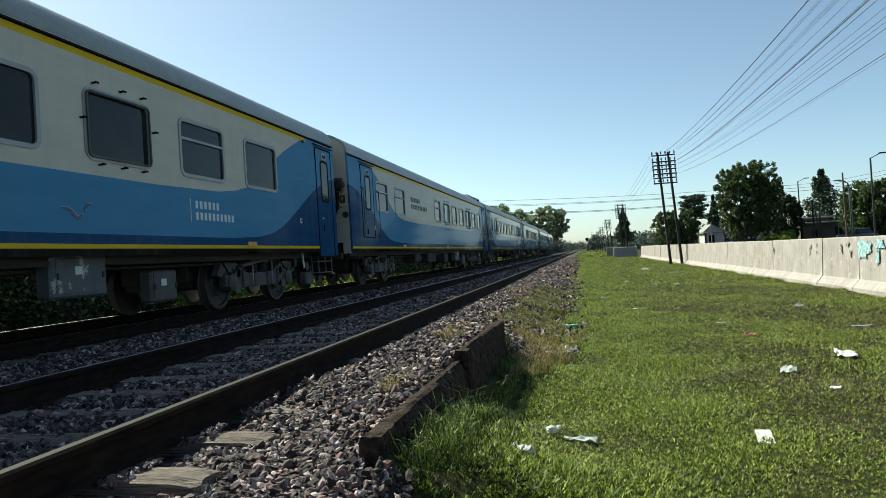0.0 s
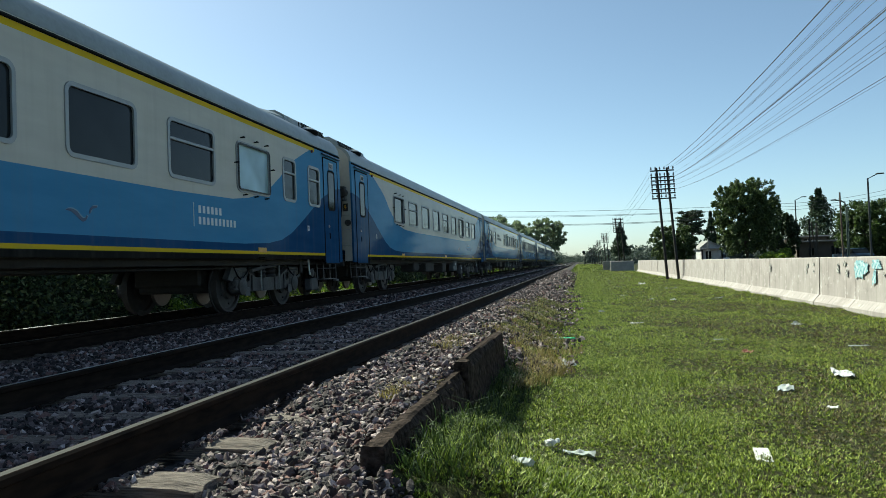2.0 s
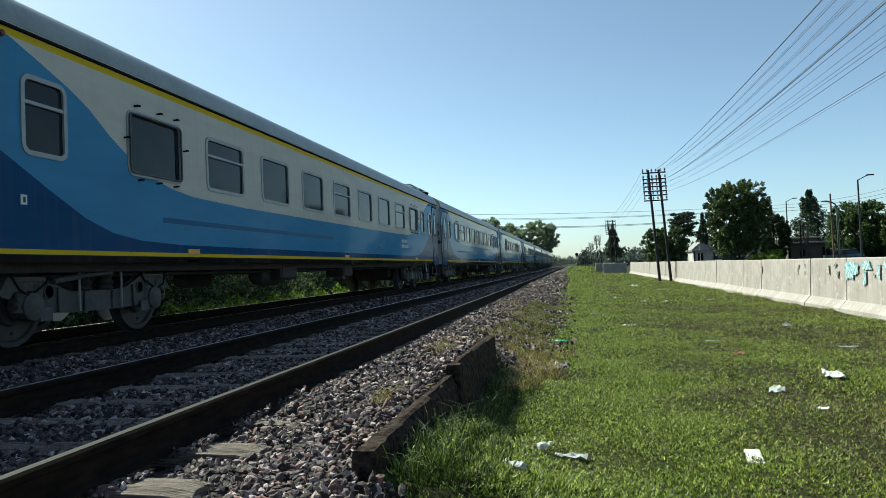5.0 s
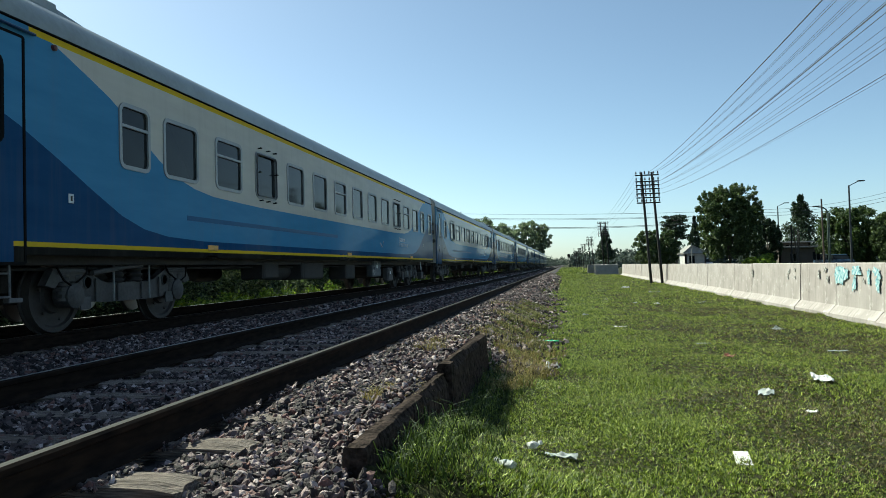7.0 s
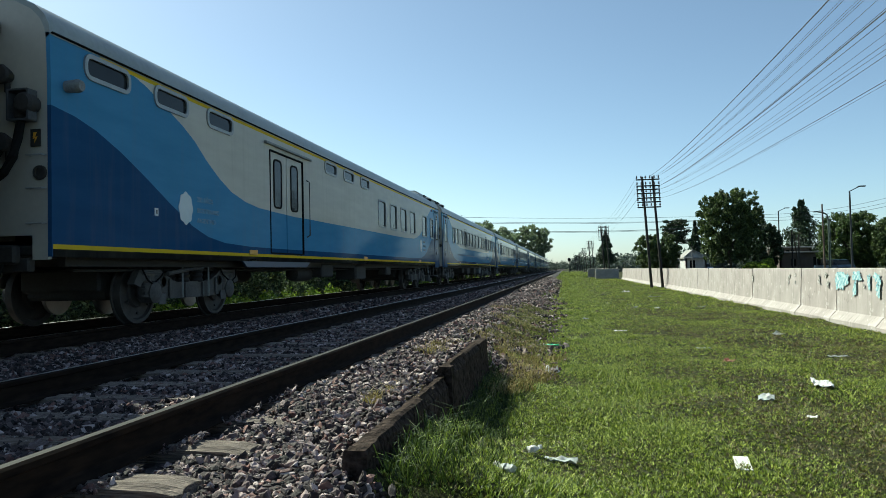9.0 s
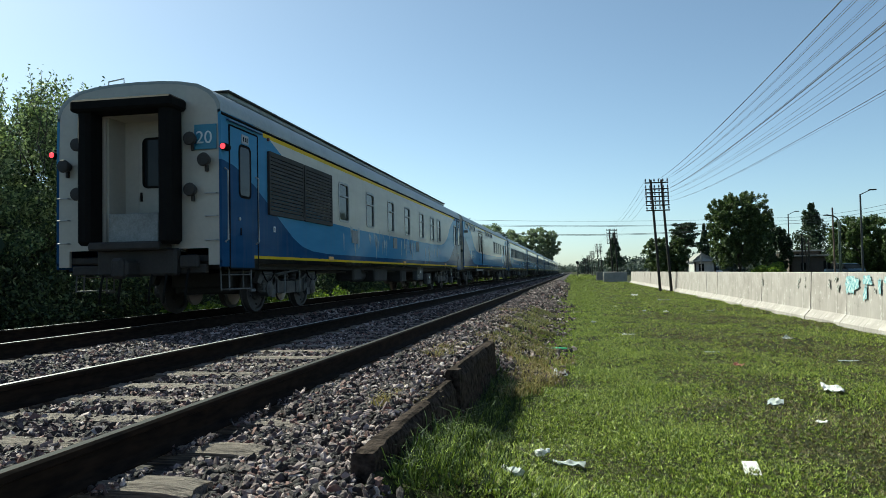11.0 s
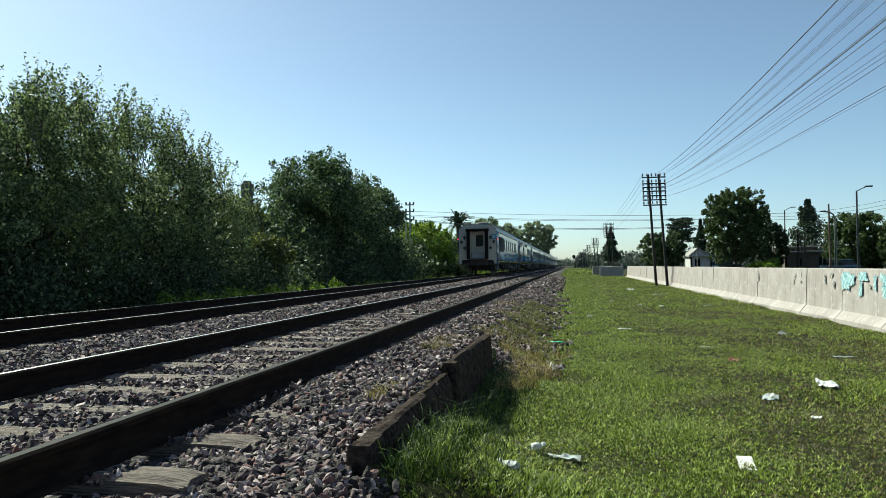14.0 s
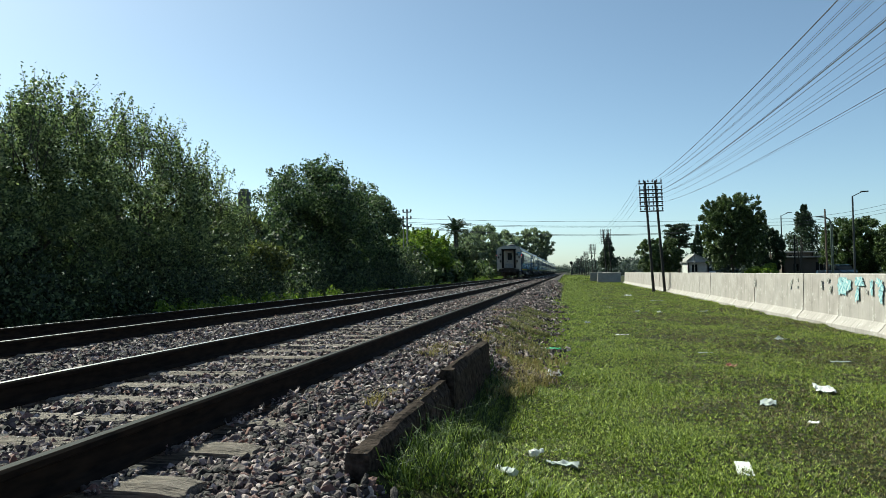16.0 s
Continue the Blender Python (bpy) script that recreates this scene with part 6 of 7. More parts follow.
def steps(parent, side, y, low=0.50):
    g = Geo()
    for i, z in enumerate((low, low + 0.25)):
        g.box((side * (1.40 - 0.02 * i), y, z), (0.2, 0.82, 0.022), 0.006)
    for q in (-1, 1):
        g.path([(side * 1.46, y + q * 0.42, 0.93), (side * 1.47, y + q * 0.42, low - 0.02)], 0.014, 6)
        g.path([(side * 1.30, y + q * 0.42, 0.93), (side * 1.32, y + q * 0.42, low - 0.02)], 0.014, 6)
    g.box((side * 1.44, y + 0.5, low - 0.04), (0.08, 0.2, 0.05), 0.008)
    part("step", g, M_GREYSTEP, parent, "thin grey steel entrance steps")


def slot_row(n):
    g = Geo()
    for i in range(n):
        g.box((0, 0.045 + i * 0.09, 0), (0.02, 0.062, 0.017))
    return g.mesh("grille_row", M_RUBBER)


SLOTS = slot_row(16)


def roof_unit(parent, end, way):
    """Air conditioner over a coach's end: slotted side grilles near the end, a smooth case, then a low fairing."""
    prof = [(-1.2, 3.84), (-1.15, 4.07), (-0.95, 4.19), (0.95, 4.19), (1.15, 4.07), (1.2, 3.84)]
    ya, yb = sorted((end + way * 0.03, end + way * 2.4))
    u = part("air_conditioner", Geo().prism(prof, ya, yb), M_ROOF, parent, "grey roof air conditioner with black side grilles")
    r0, r1 = end + way * 2.42, end + way * 3.75
    lo = [(q * 0.8, 4.0 + (z - 3.86) * 0.1) for q, z in prof]
    n = len(prof)
    vs = [(q, r0, z - 0.05) for q, z in prof] + [(q, r1, z) for q, z in lo]
    part("fairing", Geo().add(vs, [(i, (i + 1) % n, n + (i + 1) % n, n + i) for i in range(n)] + [tuple(range(n))[::-1], tuple(range(n, 2 * n))]), M_ROOF, u)
    g0 = min(end + way * 0.06, end + way * 1.5)
    for s in (-1, 1):
        for j in range(6):
            part("grille_row", SLOTS, None, u, at=pose(s * (1.188 - 0.0075 * j), g0 + (0.045 if j % 2 else 0), 3.905 + 0.033 * j, 0, -s * 12, 0))
        part("case_seam", Geo().box((s * 1.178, end + way * 1.62, 3.96), (0.02, 0.012, 0.2)), M_RUBBER, u, at=None)
        part("lid_label", Geo().box((s * 1.17, end + way * 2.05, 4.0), (0.012, 0.32, 0.07)), M_FRAME, u, "pale maker's label")
        cowl = part("vent_cowl", Geo().lathe([(0.0, 0.28), (0.06, 0.26), (0.11, 0.18), (0.135, 0.0001)], (s * 1.16, end + way * 1.2, 3.875), "Z", 18), M_ROOF, u, "grey scalloped vent cowl", True)
        part("vent_mouth", Geo().lathe([(-0.05, 0.24), (0.0, 0.272), (0.045, 0.272), (0.05, 0.2)], (s * 1.18, end + way * 1.2, 3.872), "Z", 18), M_RUBBER, cowl)
    return u


def side_marks(parent, rows):
    """Pale bars in place of an operator's name."""
    for y, z, h, lens in rows:
        yy = y
        for w in lens:
            part("lettering_bar", Geo().box((1.553, yy + w / 2, z), (0.006, w * 0.55 if w > 0.05 else 0.014, h)), M_LETTER if z < 2.2 else M_EQUIP, parent)
            yy += w


def emblem(parent, y, z):
    """A bird-like swoosh in plain curves."""
    wings = [[(-0.29, 0.105), (-0.19, 0.09), (-0.12, 0.055), (-0.06, 0.01), (0.0, -0.018), (0.05, 0.0), (0.085, 0.045), (0.065, 0.06), (0.04, 0.03), (0.0, 0.022), (-0.05, 0.055), (-0.1, 0.10), (-0.18, 0.125), (-0.25, 0.122)],
             [(0.105, 0.085), (0.13, 0.15), (0.17, 0.18), (0.25, 0.19), (0.25, 0.163), (0.19, 0.152), (0.155, 0.13), (0.125, 0.08)]]
    for w in wings:
        part("emblem_edge", Geo().prism([(a + 0.018, b + 0.012) for a, b in w], 0.0, 0.002, "yz"), M_PALE2, parent, at=pose(1.551, y, z))
        part("emblem_wing", Geo().prism(w, 0.0, 0.004, "yz"), M_DEEP, parent, "dark blue swoosh of an emblem", at=pose(1.551, y, z))


def words(parent, text, y, z, size, mat):
    """Painted words on the side that faces the turf."""
    cu = bpy.data.curves.new("words", "FONT")
    cu.body, cu.size, cu.extrude = text, size, 0.003
    tmp = new("words", cu)
    bpy.context.view_layer.update()
    me = bpy.data.meshes.new_from_object(tmp.evaluated_get(bpy.context.evaluated_depsgraph_get()))
    bpy.data.objects.remove(tmp)
    me.materials.clear()
    me.materials.append(mat)
    return part("painted_words", me, None, parent, at=Matrix(((0, 0, 1, 1.552), (1, 0, 0, y), (0, 1, 0, z), (0, 0, 0, 1))))


def rosette(parent, y, z, ink):
    n = 40
    pts = [((0.20 + 0.012 * math.cos(8 * 6.2832 * i / n)) * math.cos(6.2832 * i / n), 1.22 * (0.20 + 0.012 * math.cos(8 * 6.2832 * i / n)) * math.sin(6.2832 * i / n)) for i in range(n)]
    part("rosette", Geo().prism(pts, 0.0, 0.006, "yz"), M_LETTER, parent, "pale scalloped emblem", at=pose(1.551, y, z))
    words(parent, "200 AÑOS", y + 0.34, z + 0.13, 0.115, ink)
    words(parent, "BICENTENARIO", y + 0.34, z - 0.04, 0.105, M_PALE2)
    words(parent, "ARGENTINO", y + 0.34, z - 0.2, 0.105, ink)


M_STREAKS = plain("pale_streak", (0.30, 0.37, 0.40), 0.5, vary=0.4, scale=6)
M_PALE2 = plain("faded_lettering", (0.16, 0.27, 0.36), 0.4, vary=0.1)


def equipment(parent, rows):
    for y, w, z0, z1, mat, deep in rows:
        g = Geo().box((1.28 - deep / 2, y, (z0 + z1) / 2), (deep, w, z1 - z0), 0.03)
        e = part("equipment_box", g, mat, parent)
        if mat != M_UNDER:
            part("tag_plate", Geo().box((1.293, y - 0.04, (z0 + z1) / 2 + (z1 - z0) * 0.12), (0.006, 0.13, 0.1)), M_LETTER, e, "small pale tag plate")
            for q in (-1, 1):
                part("latch", Geo().box((1.296, y + q * w * 0.4, (z0 + z1) / 2), (0.02, 0.03, 0.08), 0.004), M_UNDER, e)
        part("box_lid", Geo().box((1.285, y, (z0 + z1) / 2), (0.012, w * 0.84, (z1 - z0) * 0.8), 0.004), mat, e)


def coach(label, windows, doors, units, marks, gear, extra_holes=(), wheel_m=None, last=False, rise=0.0, ends=(0.0, COACH_L)):
    """windows: rows (y, zc, w, h, transom, arms, lit); doors: "rear", "front" or rows (y0, y1, z0); units: "rear" or "front"; y from the rear end."""
    c = thing("passenger_coach", label, "railway coach", group="train coaches")
    a, b = ends
    size = b - a
    paint = livery(rise, a, b, 1.2 if "rear" in doors else 0.02, 1.2 if "front" in doors else 0.02)
    PAINT[c.name] = paint
    holes = [(y - w / 2, y + w / 2, zc - h / 2, zc + h / 2) for y, zc, w, h, *_ in windows]
    rows = [{"rear": (a + 0.27, a + 1.37, 0.86), "front": (b - 1.18, b - 0.22, 0.86)}.get(d, d) for d in doors]
    dh = [(y0, y1, max(z0, 0.95), 3.30) for y0, y1, z0 in rows]
    for s in (-1, 1):
        part("side_wall", side_wall(s, holes + dh + (list(extra_holes) if s > 0 else []), 1.0, a, b), paint, c)
        for w in windows:
            coach_window(c, s, *w)
        for y0, y1, z0 in rows:
            coach_door(c, s, y0, y1, z0, paint)
            if z0 < 1:
                steps(c, s, (y0 + y1) / 2)
            else:
                for y in (y0 - 0.08, y1 + 0.28):
                    part("handrail", Geo().path([(s * 1.55, y, 1.38), (s * 1.63, y, 1.42), (s * 1.63, y, 2.66), (s * 1.55, y, 2.7)], 0.018, 6), M_EQUIP, c, "dark steel handrail", True)
        if "rear" in doors:
            vestibule_skirt(c, s, a, 1, paint)
        if "front" in doors:
            vestibule_skirt(c, s, b, -1, paint)
    part("roof", roof_geo(a, b), M_ROOF, c, "grey curved roof", True)
    for s in (-1, 1):
        # black gutter; the eaves' shadow line is put into its colour
        part("gutter", Geo().prism([(s * 1.525, 3.432 + rise * 0.85), (s * 1.562, 3.438 + rise * 0.85), (s * 1.562, 3.452 + rise * 0.85), (s * 1.525, 3.49 + rise * 0.4)], a + 0.02, b - 0.02), M_RUBBER, c, "thin eaves gutter with its shadow line in black")
    part("end_wall", end_geo(a + 0.004, a + 0.06), M_WHITE, c, "cream end wall")
    part("end_wall", end_geo(b - 0.06, b - 0.004), M_WHITE, c, "cream end wall")
    part("floor", Geo().box((0, (a + b) / 2, 1.03), (2.95, size - 0.2, 0.12), 0.02), M_UNDER, c)
    g = Geo()
    for s in (-1, 1):
        g.box((s * 1.2, (a + b) / 2, 0.93), (0.12, size - 1.2, 0.18), 0.01)
    for i in range(14):
        g.box((0, a + 1.5 + i * 1.74, 0.93), (2.4, 0.1, 0.12))
    part("underframe", g, M_UNDER, c)
    for y in (a + 3.8, b - 3.45):
        bogie(c, y, wheel_m)
    gangway(c, a, -1)
    gangway(c, b, 1)
    end_gear(c, a, -1, last)
    end_gear(c, b, 1)
    for u in units:
        roof_unit(c, a if u == "rear" else b, 1 if u == "rear" else -1)
    side_marks(c, marks)
    if marks == LOGO:
        emblem(c, 16.5, 1.39)
    equipment(c, gear)
    under_clutter(c, a, b)
    for y in (5.4, 13.0, b - 4.5):
        part("reflector", Geo().box((1.556, y, 1.115), (0.012, 0.34, 0.085), 0.003), M_ORANGE, c, "orange reflector")
        part("jack_pad", Geo().box((1.50, y - 0.02, 0.975), (0.1, 0.36, 0.05), 0.01), M_GREYBOX, c)
    for y in (a + 2.1, b - 2.2):
        part("jack_plate", Geo().box((1.556, y, 1.62), (0.012, 0.09, 0.11), 0.003), M_LETTER, c, "small pale plate")
        part("jack_slot", Geo().box((1.562, y, 1.62), (0.006, 0.03, 0.06)), M_UNDER, c)
    return c


def under_clutter(c, a, b):
    """Pipes, a valve box and hose brackets that hang between the bogies and the entrance steps."""
    for s in (-1, 1):
        part("brake_pipe", Geo().path([(s * 1.05, a + 1.0, 0.80), (s * 1.05, b - 1.0, 0.80)], 0.022, 6), M_UNDER, c)
        part("white_pipe", Geo().path([(s * 1.3, b - 1.7, 0.99), (s * 1.3, b - 1.62, 0.95), (s * 1.3, b - 1.56, 0.62)], 0.022, 8), M_LETTER, c, "short white drain pipe", True)
        part("sand_box", Geo().box((s * 1.22, b - 1.28, 0.40), (0.18, 0.42, 0.28), 0.03), M_EQUIP, c)
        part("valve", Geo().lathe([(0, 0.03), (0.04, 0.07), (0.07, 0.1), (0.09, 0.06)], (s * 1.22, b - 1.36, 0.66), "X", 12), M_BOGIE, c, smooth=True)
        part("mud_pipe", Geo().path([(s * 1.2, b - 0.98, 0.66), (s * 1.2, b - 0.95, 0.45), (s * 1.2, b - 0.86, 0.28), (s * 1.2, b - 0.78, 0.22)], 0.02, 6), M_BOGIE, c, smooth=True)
        part("bracket", Geo().box((s * 1.25, b - 1.95, 0.82), (0.05, 0.12, 0.3), 0.01), M_UNDER, c)
        part("air_tank", Geo().lathe([(-0.6, 0.05), (-0.55, 0.16), (-0.4, 0.19), (0.4, 0.19), (0.55, 0.16), (0.6, 0.05)], (s * 0.85, 9.6, 0.70), "Y", 14), M_UNDER, c, "dark cylindrical air tank", True)


PAINT = {}
WM = wheelset_mesh()
LOGO = [(18.95, 1.62, 0.36, (0.035,)), (19.08, 1.71, 0.115, (0.128,) * 6), (19.08, 1.535, 0.115, (0.125,) * 10)]
LOGO_GREY = [(6.6, 2.74, 0.16, (0.24,) * 6), (6.6, 2.50, 0.16, (0.26,) * 10)]
GEAR = [(10.9, 1.5, 0.5, 0.92, M_UNDER, 0.8), (13.95, 0.85, 0.44, 0.86, M_UNDER, 0.5), (16.84, 1.0, 0.46, 0.99, M_CAB, 0.22), (18.61, 0.66, 0.28, 0.74, M_EQUIP, 0.2), (8.4, 0.8, 0.55, 0.92, M_UNDER, 0.5)]
GEAR_DARK = [(9.8, 0.9, 0.62, 0.92, M_UNDER, 0.5), (13.9, 0.8, 0.6, 0.92, M_UNDER, 0.5)]
GEAR_FEW = [(10.4, 0.9, 0.6, 0.95, M_UNDER, 0.5), (13.4, 1.1, 0.5, 0.92, M_UNDER, 0.6), (16.75, 0.7, 0.6, 0.9, M_UNDER, 0.3)]
ZW, HW = 2.555, 0.80


def big_row(y0, step, n, w, arms, transoms, pale_pane=()):
    return [(y0 + step * i, ZW, w, HW, i in transoms, i in arms, i in pale_pane) for i in range(n)]


def small(y, w=0.62):
    return (y, ZW, w, HW, True, False, False)


TYPES = {
    "saloon": dict(windows=big_row(5.0, 2.06, 9, 1.26, (0, 6), (1, 4, 7)), doors=["rear", "front"], units=["rear"], marks=LOGO, gear=GEAR),
    "saloon_b": dict(windows=[small(2.29)] + big_row(4.46, 2.075, 9, 1.26, (0, 8), (1, 4, 7)) + [small(22.67, 0.58), small(24.03)], doors=["rear", "front"],
                     units=["front"], marks=LOGO, gear=GEAR_DARK),
    "mixed": dict(windows=[(3.0, ZW, 1.2, HW, True, False, False), (5.1, ZW, 1.25, HW, True, False, False)] + big_row(11.2, 1.95, 7, 1.15, (1, 4), (0, 5), (1,)), doors=[(1.0, 2.1, 1.35), "front"],
                  units=["front"], marks=LOGO_GREY, gear=GEAR),
    "many": dict(windows=[small(3.26)] + big_row(4.46, 1.57, 12, 0.92, (2, 9), (1, 5, 10)) + [small(23.14, 0.66), small(24.72)], doors=["rear"],
                 units=["rear"], marks=LOGO, gear=GEAR),
}
SLIT = [(y, 3.30, 0.85, 0.24, False, False, False) for y in (1.13, 2.64, 4.16, 9.98, 11.49, 13.07)]
TYPES["baggage"] = dict(windows=SLIT + [(y, ZW, 0.87, HW, False, False, False) for y in (15.0, 16.55, 18.08, 19.64, 21.94)] + [small(23.58)], doors=["front"],
                        units=["front"], marks=[], gear=GEAR_FEW, extra_holes=[(6.22, 8.0, 1.12, 3.17)])
TYPES["tail"] = dict(windows=[(y, ZW, 0.72, 0.92, True, False, False) for y in (6.43, 8.83, 11.2, 13.5, 15.9, 18.0, 19.5)] + [(23.74, ZW, 0.62, 0.92, False, False, False)],
                     doors=["rear", "front"], units=[], marks=[], gear=GEAR)
TYPES["baggage"]["rise"] = 0.09
TYPES["many"]["rise"] = 0.04
TYPES["saloon_c"] = dict(TYPES["saloon_b"], windows=[small(2.29)] + big_row(4.46, 2.075, 9, 1.26, (0, 8), (1, 4, 7), (0, 8)) + [small(22.67, 0.58), small(24.03)])
ORDER = ["saloon_b", "saloon", "saloon_b", "mixed", "saloon", "saloon_c", "saloon_b", "many", "baggage", "tail"]
LABELS = {"saloon_c": "blue and white passenger coach with two pale blue windows", "mixed": "blue and white restaurant coach with uneven windows", "saloon": "blue and white passenger coach with nine large dark windows", "saloon_b": "blue and white passenger coach with large and narrow windows",
          "many": "blue and white passenger coach with a long row of windows", "baggage": "blue and white baggage coach with a double cargo door",
          "tail": "last blue and white coach with red tail lights"}
FIRST = -3
# where the bodies begin and end along their pitch
ENDS = {0: (0.0, 25.6), 1: (0.19, 25.45), 2: (0.22, 25.82), 3: (-0.15, 25.82), 4: (-0.14, 25.40), 5: (0.09, 25.41), 6: (0.0, 25.5)}
COACHES = []
for i, kind in enumerate(ORDER):
    COACHES.append((FIRST + i, coach(LABELS[kind], wheel_m=WM, last=kind == "tail", ends=ENDS.get(FIRST + i, (0.02, 25.58)), **TYPES[kind])))


def cargo_door(c, y0, y1):
    """Double door with two tall windows, an outside rail and a long handle."""
    mid = (y0 + y1) / 2
    d = part("cargo_door", ring(y1 - y0 + 0.05, 2.08, 0.04, 0.028, -0.05, 0.012), M_RUBBER, c, "double cargo door", at=pose(1.55, mid, 2.145))
    inv = pose(-1.55, -mid, -2.145)
    for a, b in ((y0 + 0.01, mid - 0.02), (mid + 0.02, y1 - 0.01)):
        leaf = part("door_leaf", Geo().box((1.51, (a + b) / 2, 2.145), (0.04, b - a, 2.02), 0.008), PAINT[c.name], d, at=inv)
        w = part("door_window", Geo().prism(rounded(0.36, 0.95, 0.09), 0.0, 0.012, "yz"), M_PANE, leaf, at=pose(1.528, (a + b) / 2 - 0.04, 2.53))
        part("door_window_frame", ring(0.41, 1.0, 0.11, 0.03, 0.0, 0.022), M_RUBBER, leaf, at=pose(1.528, (a + b) / 2 - 0.04, 2.53))
    part("door_rail", Geo().box((1.575, mid + 0.1, 3.29), (0.06, y1 - y0 + 0.75, 0.05), 0.01), M_GREYBOX, d, at=inv)
    part("long_handle", Geo().path([(1.55, y1 + 0.24, 2.80), (1.62, y1 + 0.24, 2.76), (1.62, y1 + 0.24, 1.56), (1.55, y1 + 0.24, 1.52)], 0.016, 6), M_EQUIP, d, at=inv)


bag = COACHES[8][1]
cargo_door(bag, 6.22, 8.0)
rosette(bag, 21.15, 1.74, M_LETTER)
rosette(bag, 3.0, 1.74, M_PALE2)
part("skirt", Geo().prism([(4.9, 0.995), (5.15, 0.84), (8.2, 0.84), (8.5, 0.995)], 1.5, 1.545, "yz"), M_DEEP, bag)
part("tail_lamp", Geo().lathe([(0, 0.07), (0.16, 0.08), (0.2, 0.06)], (1.55, 0.35, 2.95), "X", 14), M_GREYBOX, bag, smooth=True)
for k, c in COACHES:
    if k in (2, 3, 4):
        part("blue_stripe", Geo().box((1.552, 8.3, 1.56), (0.004, 7.4, 0.075)), M_STRIPE, c, "faded darker blue stripe")

tail = COACHES[9][1]
for y0, y1 in ((1.8, 3.58), (3.63, 5.42)):
    gr = part("radiator_grille", ring(y1 - y0, 1.22, 0.03, 0.05, 0.0, 0.05), M_UNDER, tail, "large dark louvred grille", at=pose(1.55, (y0 + y1) / 2, 2.5))
    for i in range(16):
        part("louvre", Geo().box((0.02, 0, -0.55 + i * 0.073), (0.05, y1 - y0 - 0.08, 0.055), 0.0), M_UNDER, gr)
STREAK_RAND = random.Random(4)
g = Geo()
for i in range(60):
    y, h = STREAK_RAND.choice((7.2, 7.9, 9.4, 10.3, 13.0, 14.2, 17.0, 19.0)) + STREAK_RAND.gauss(0, 0.35), STREAK_RAND.uniform(0.1, 0.5)
    top = STREAK_RAND.uniform(1.65, 1.98)
    w = STREAK_RAND.uniform(0.015, 0.07)
    g.prism([(y - w, top), (y - w * 0.4, top + 0.05), (y + w, top - 0.03), (y + w * 0.5, top - h), (y, top - h - 0.08), (y - w * 0.6, top - h * 0.8)], 1.5505, 1.5525, "yz")
part("pale_streaks", g, M_STREAKS, tail, "whitish ragged vertical streaks")
for y in (7.3, 11.7, 15.1):
    part("side_vent", Geo().box((1.556, y, 1.72), (0.02, 0.5, 0.34), 0.004), M_GREYBOX, tail, "small grey side vent")
ridge = part("roof_duct", Geo().box((0.98, 12.0, 4.02), (0.36, 22.0, 0.09), 0.02), M_ROOF, tail, "long low grey-blue roof duct")
part("duct_lid", Geo().box((1.02, 12.0, 4.075), (0.42, 22.2, 0.02), 0.004), M_EQUIP, ridge)
part("roof_hatch", Geo().lathe([(0.0, 0.64), (0.2, 0.58), (0.29, 0.34), (0.31, 0.001)], (0.15, 2.2, 4.05), "Z", 18), M_EQUIP, tail, "low round roof vent", True)
part("roof_handle", Geo().path([(-0.75, 0.3, 4.05), (-0.75, 0.3, 4.2), (-0.45, 0.3, 4.24), (-0.45, 0.3, 4.1)], 0.014, 5), M_GREYBOX, tail)
part("coach_number_plate", Geo().box((1.27, -0.02, 3.06), (0.4, 0.02, 0.42), 0.004), M_TEAL, tail, "teal plate with the number 20")
num = words(tail, "20", 0, 0, 0.3, M_LETTER)
num.matrix_basis = Matrix(((1, 0, 0, 1.10), (0, 0, -1, -0.032), (0, 1, 0, 2.95), (0, 0, 0, 1)))
for s in (-1, 1):
    lamp = part("tail_lamp", Geo().lathe([(0.02, 0.06), (-0.12, 0.065), (-0.16, 0.055)], (s * 1.6, 0.1, 2.88), "Y", 14), M_RUBBER, tail, smooth=True)
    part("red_lens", Geo().lathe([(-0.155, 0.052), (-0.17, 0.04), (-0.178, 0.001)], (s * 1.6, 0.1, 2.88), "Y", 14), M_RED, lamp, "glowing red lens", True)
for y in (0.1, 1.28):
    part("handrail", Geo().path([(1.55, y, 1.3), (1.61, y, 1.34), (1.61, y, 2.5), (1.55, y, 2.54)], 0.016, 6), M_FRAME, tail)


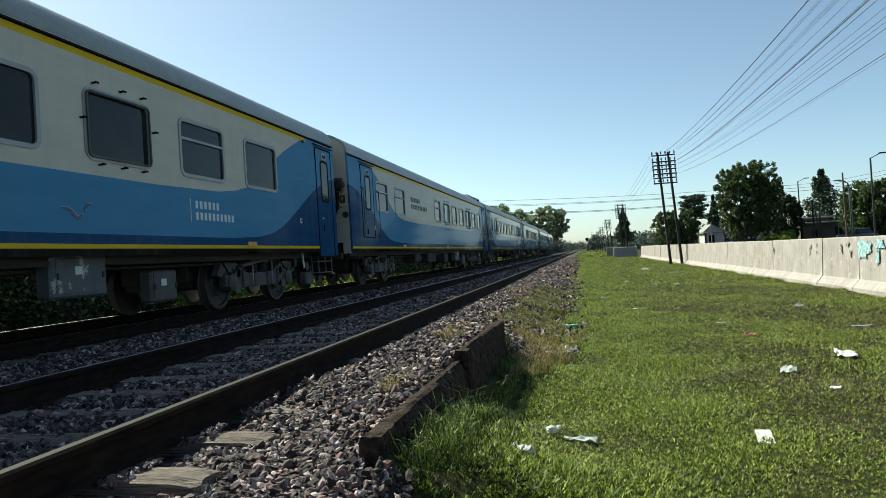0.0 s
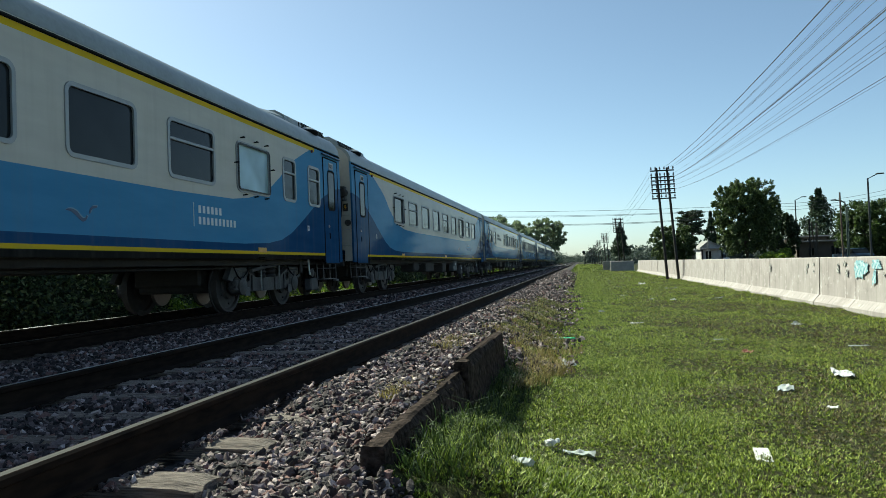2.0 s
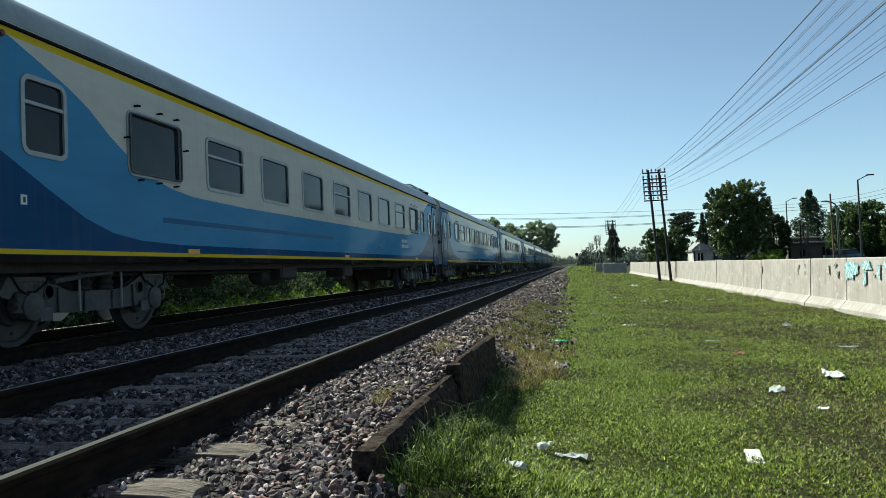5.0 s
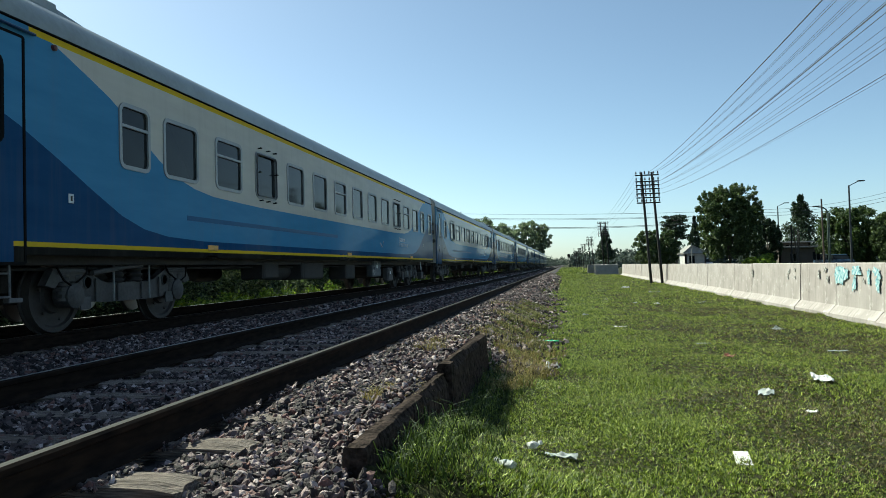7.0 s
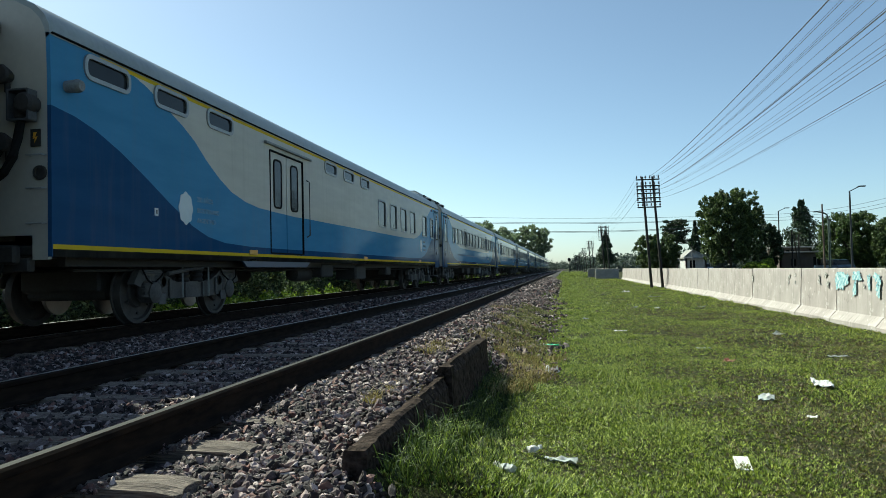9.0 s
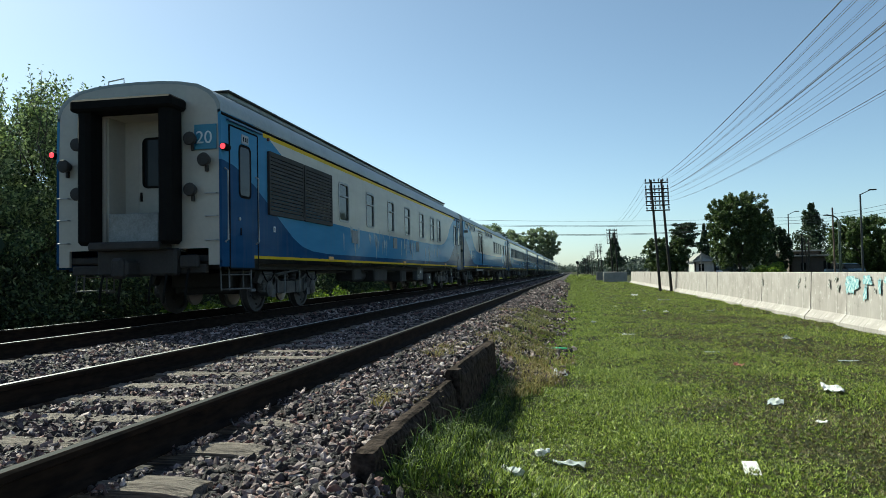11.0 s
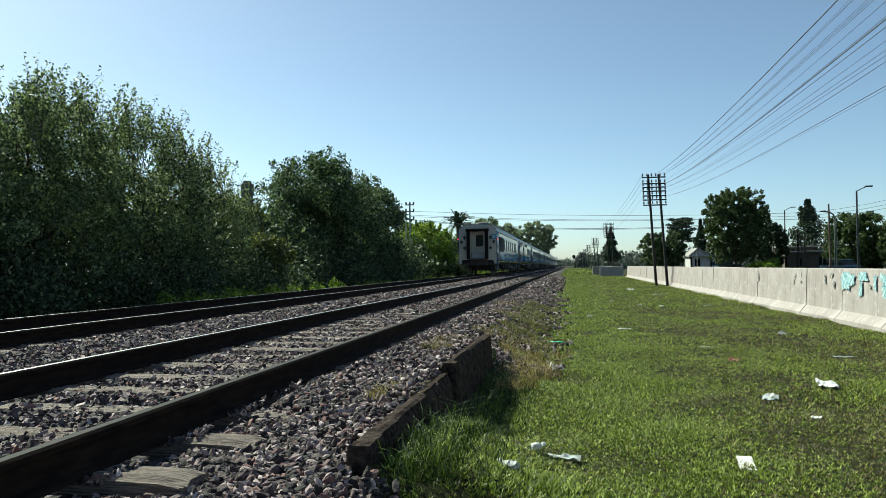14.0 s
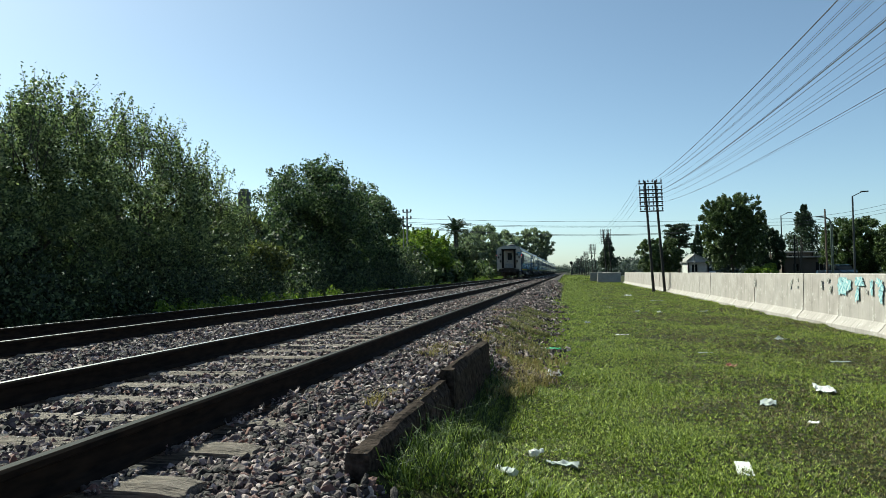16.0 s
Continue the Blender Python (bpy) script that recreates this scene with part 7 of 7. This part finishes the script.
def locomotive():
    t = thing("locomotive", "blue and white diesel locomotive at the head of the train", "locomotive")
    part("body", Geo().prism([(-1.45, 1.0), (1.45, 1.0), (1.5, 2.6), (1.35, 3.6), (0.8, 4.0), (-0.8, 4.0), (-1.35, 3.6), (-1.5, 2.6)], 0.6, 18.6), M_LIVERY, t)
    part("roof_hatch", Geo().box((0, 9, 4.05), (1.2, 9, 0.2), 0.05), M_ROOF, t)
    part("frame", Geo().box((0, 9.8, 0.9), (2.7, 19.0, 0.3), 0.03), M_UNDER, t)
    part("fuel_tank", Geo().box((0, 9.8, 0.55), (2.4, 4.0, 0.6), 0.1), M_UNDER, t)
    for s in (-1, 1):
        for y in (1.8, 17.4):
            part("cab_window", Geo().box((s * 1.49, y, 2.75), (0.05, 0.7, 0.6), 0.01), M_PANE, t)
        for y in (6, 9, 12):
            part("side_grille", Geo().box((s * 1.5, y, 2.6), (0.04, 1.6, 0.9), 0.01), M_UNDER, t)
    for y in (4.2, 15.4):
        bogie(t, y, WM)
    return t


COACHES.append((FIRST - 1, locomotive()))


# ---------------------------------------------------------------- what moves
# seconds, place along the track of the rear of coach 0
RUN = [(0, 17.47), (0.5, 24.71), (1, 30.70), (1.5, 37.17), (2, 44.10), (2.5, 50.64), (3, 56.90), (3.5, 63.58), (4, 70.85), (4.2, 73.40), (5.2, 87.35), (6.3, 102.74), (6.5, 105.41),
       (7, 111.89), (7.5, 118.87), (8, 126.32), (8.5, 133.35), (9, 139.99), (9.2, 142.80), (10.2, 158.0), (11.3, 174.95), (11.5, 177.92), (12, 185.44), (12.5, 193.0), (13, 200.4),
       (13.5, 208.3), (14, 216.4), (15, 232.9), (16, 250.1)]


def run(t):
    return float(np.interp(t, [a for a, b in RUN], [b for a, b in RUN]))


def motions():
    for k, ob in COACHES:
        walk(ob, [(t, pose(FAR_X, s - PITCH * k, 0)) for t, s in RUN])
    times = [i / FPS for i in range(16 * FPS + 1)]
    for w, y in WHEELSETS:
        walk(w, [(q, pose(0, y, 0.46, -math.degrees(run(q) / 0.46), 0, 0)) for q in times])


motions()
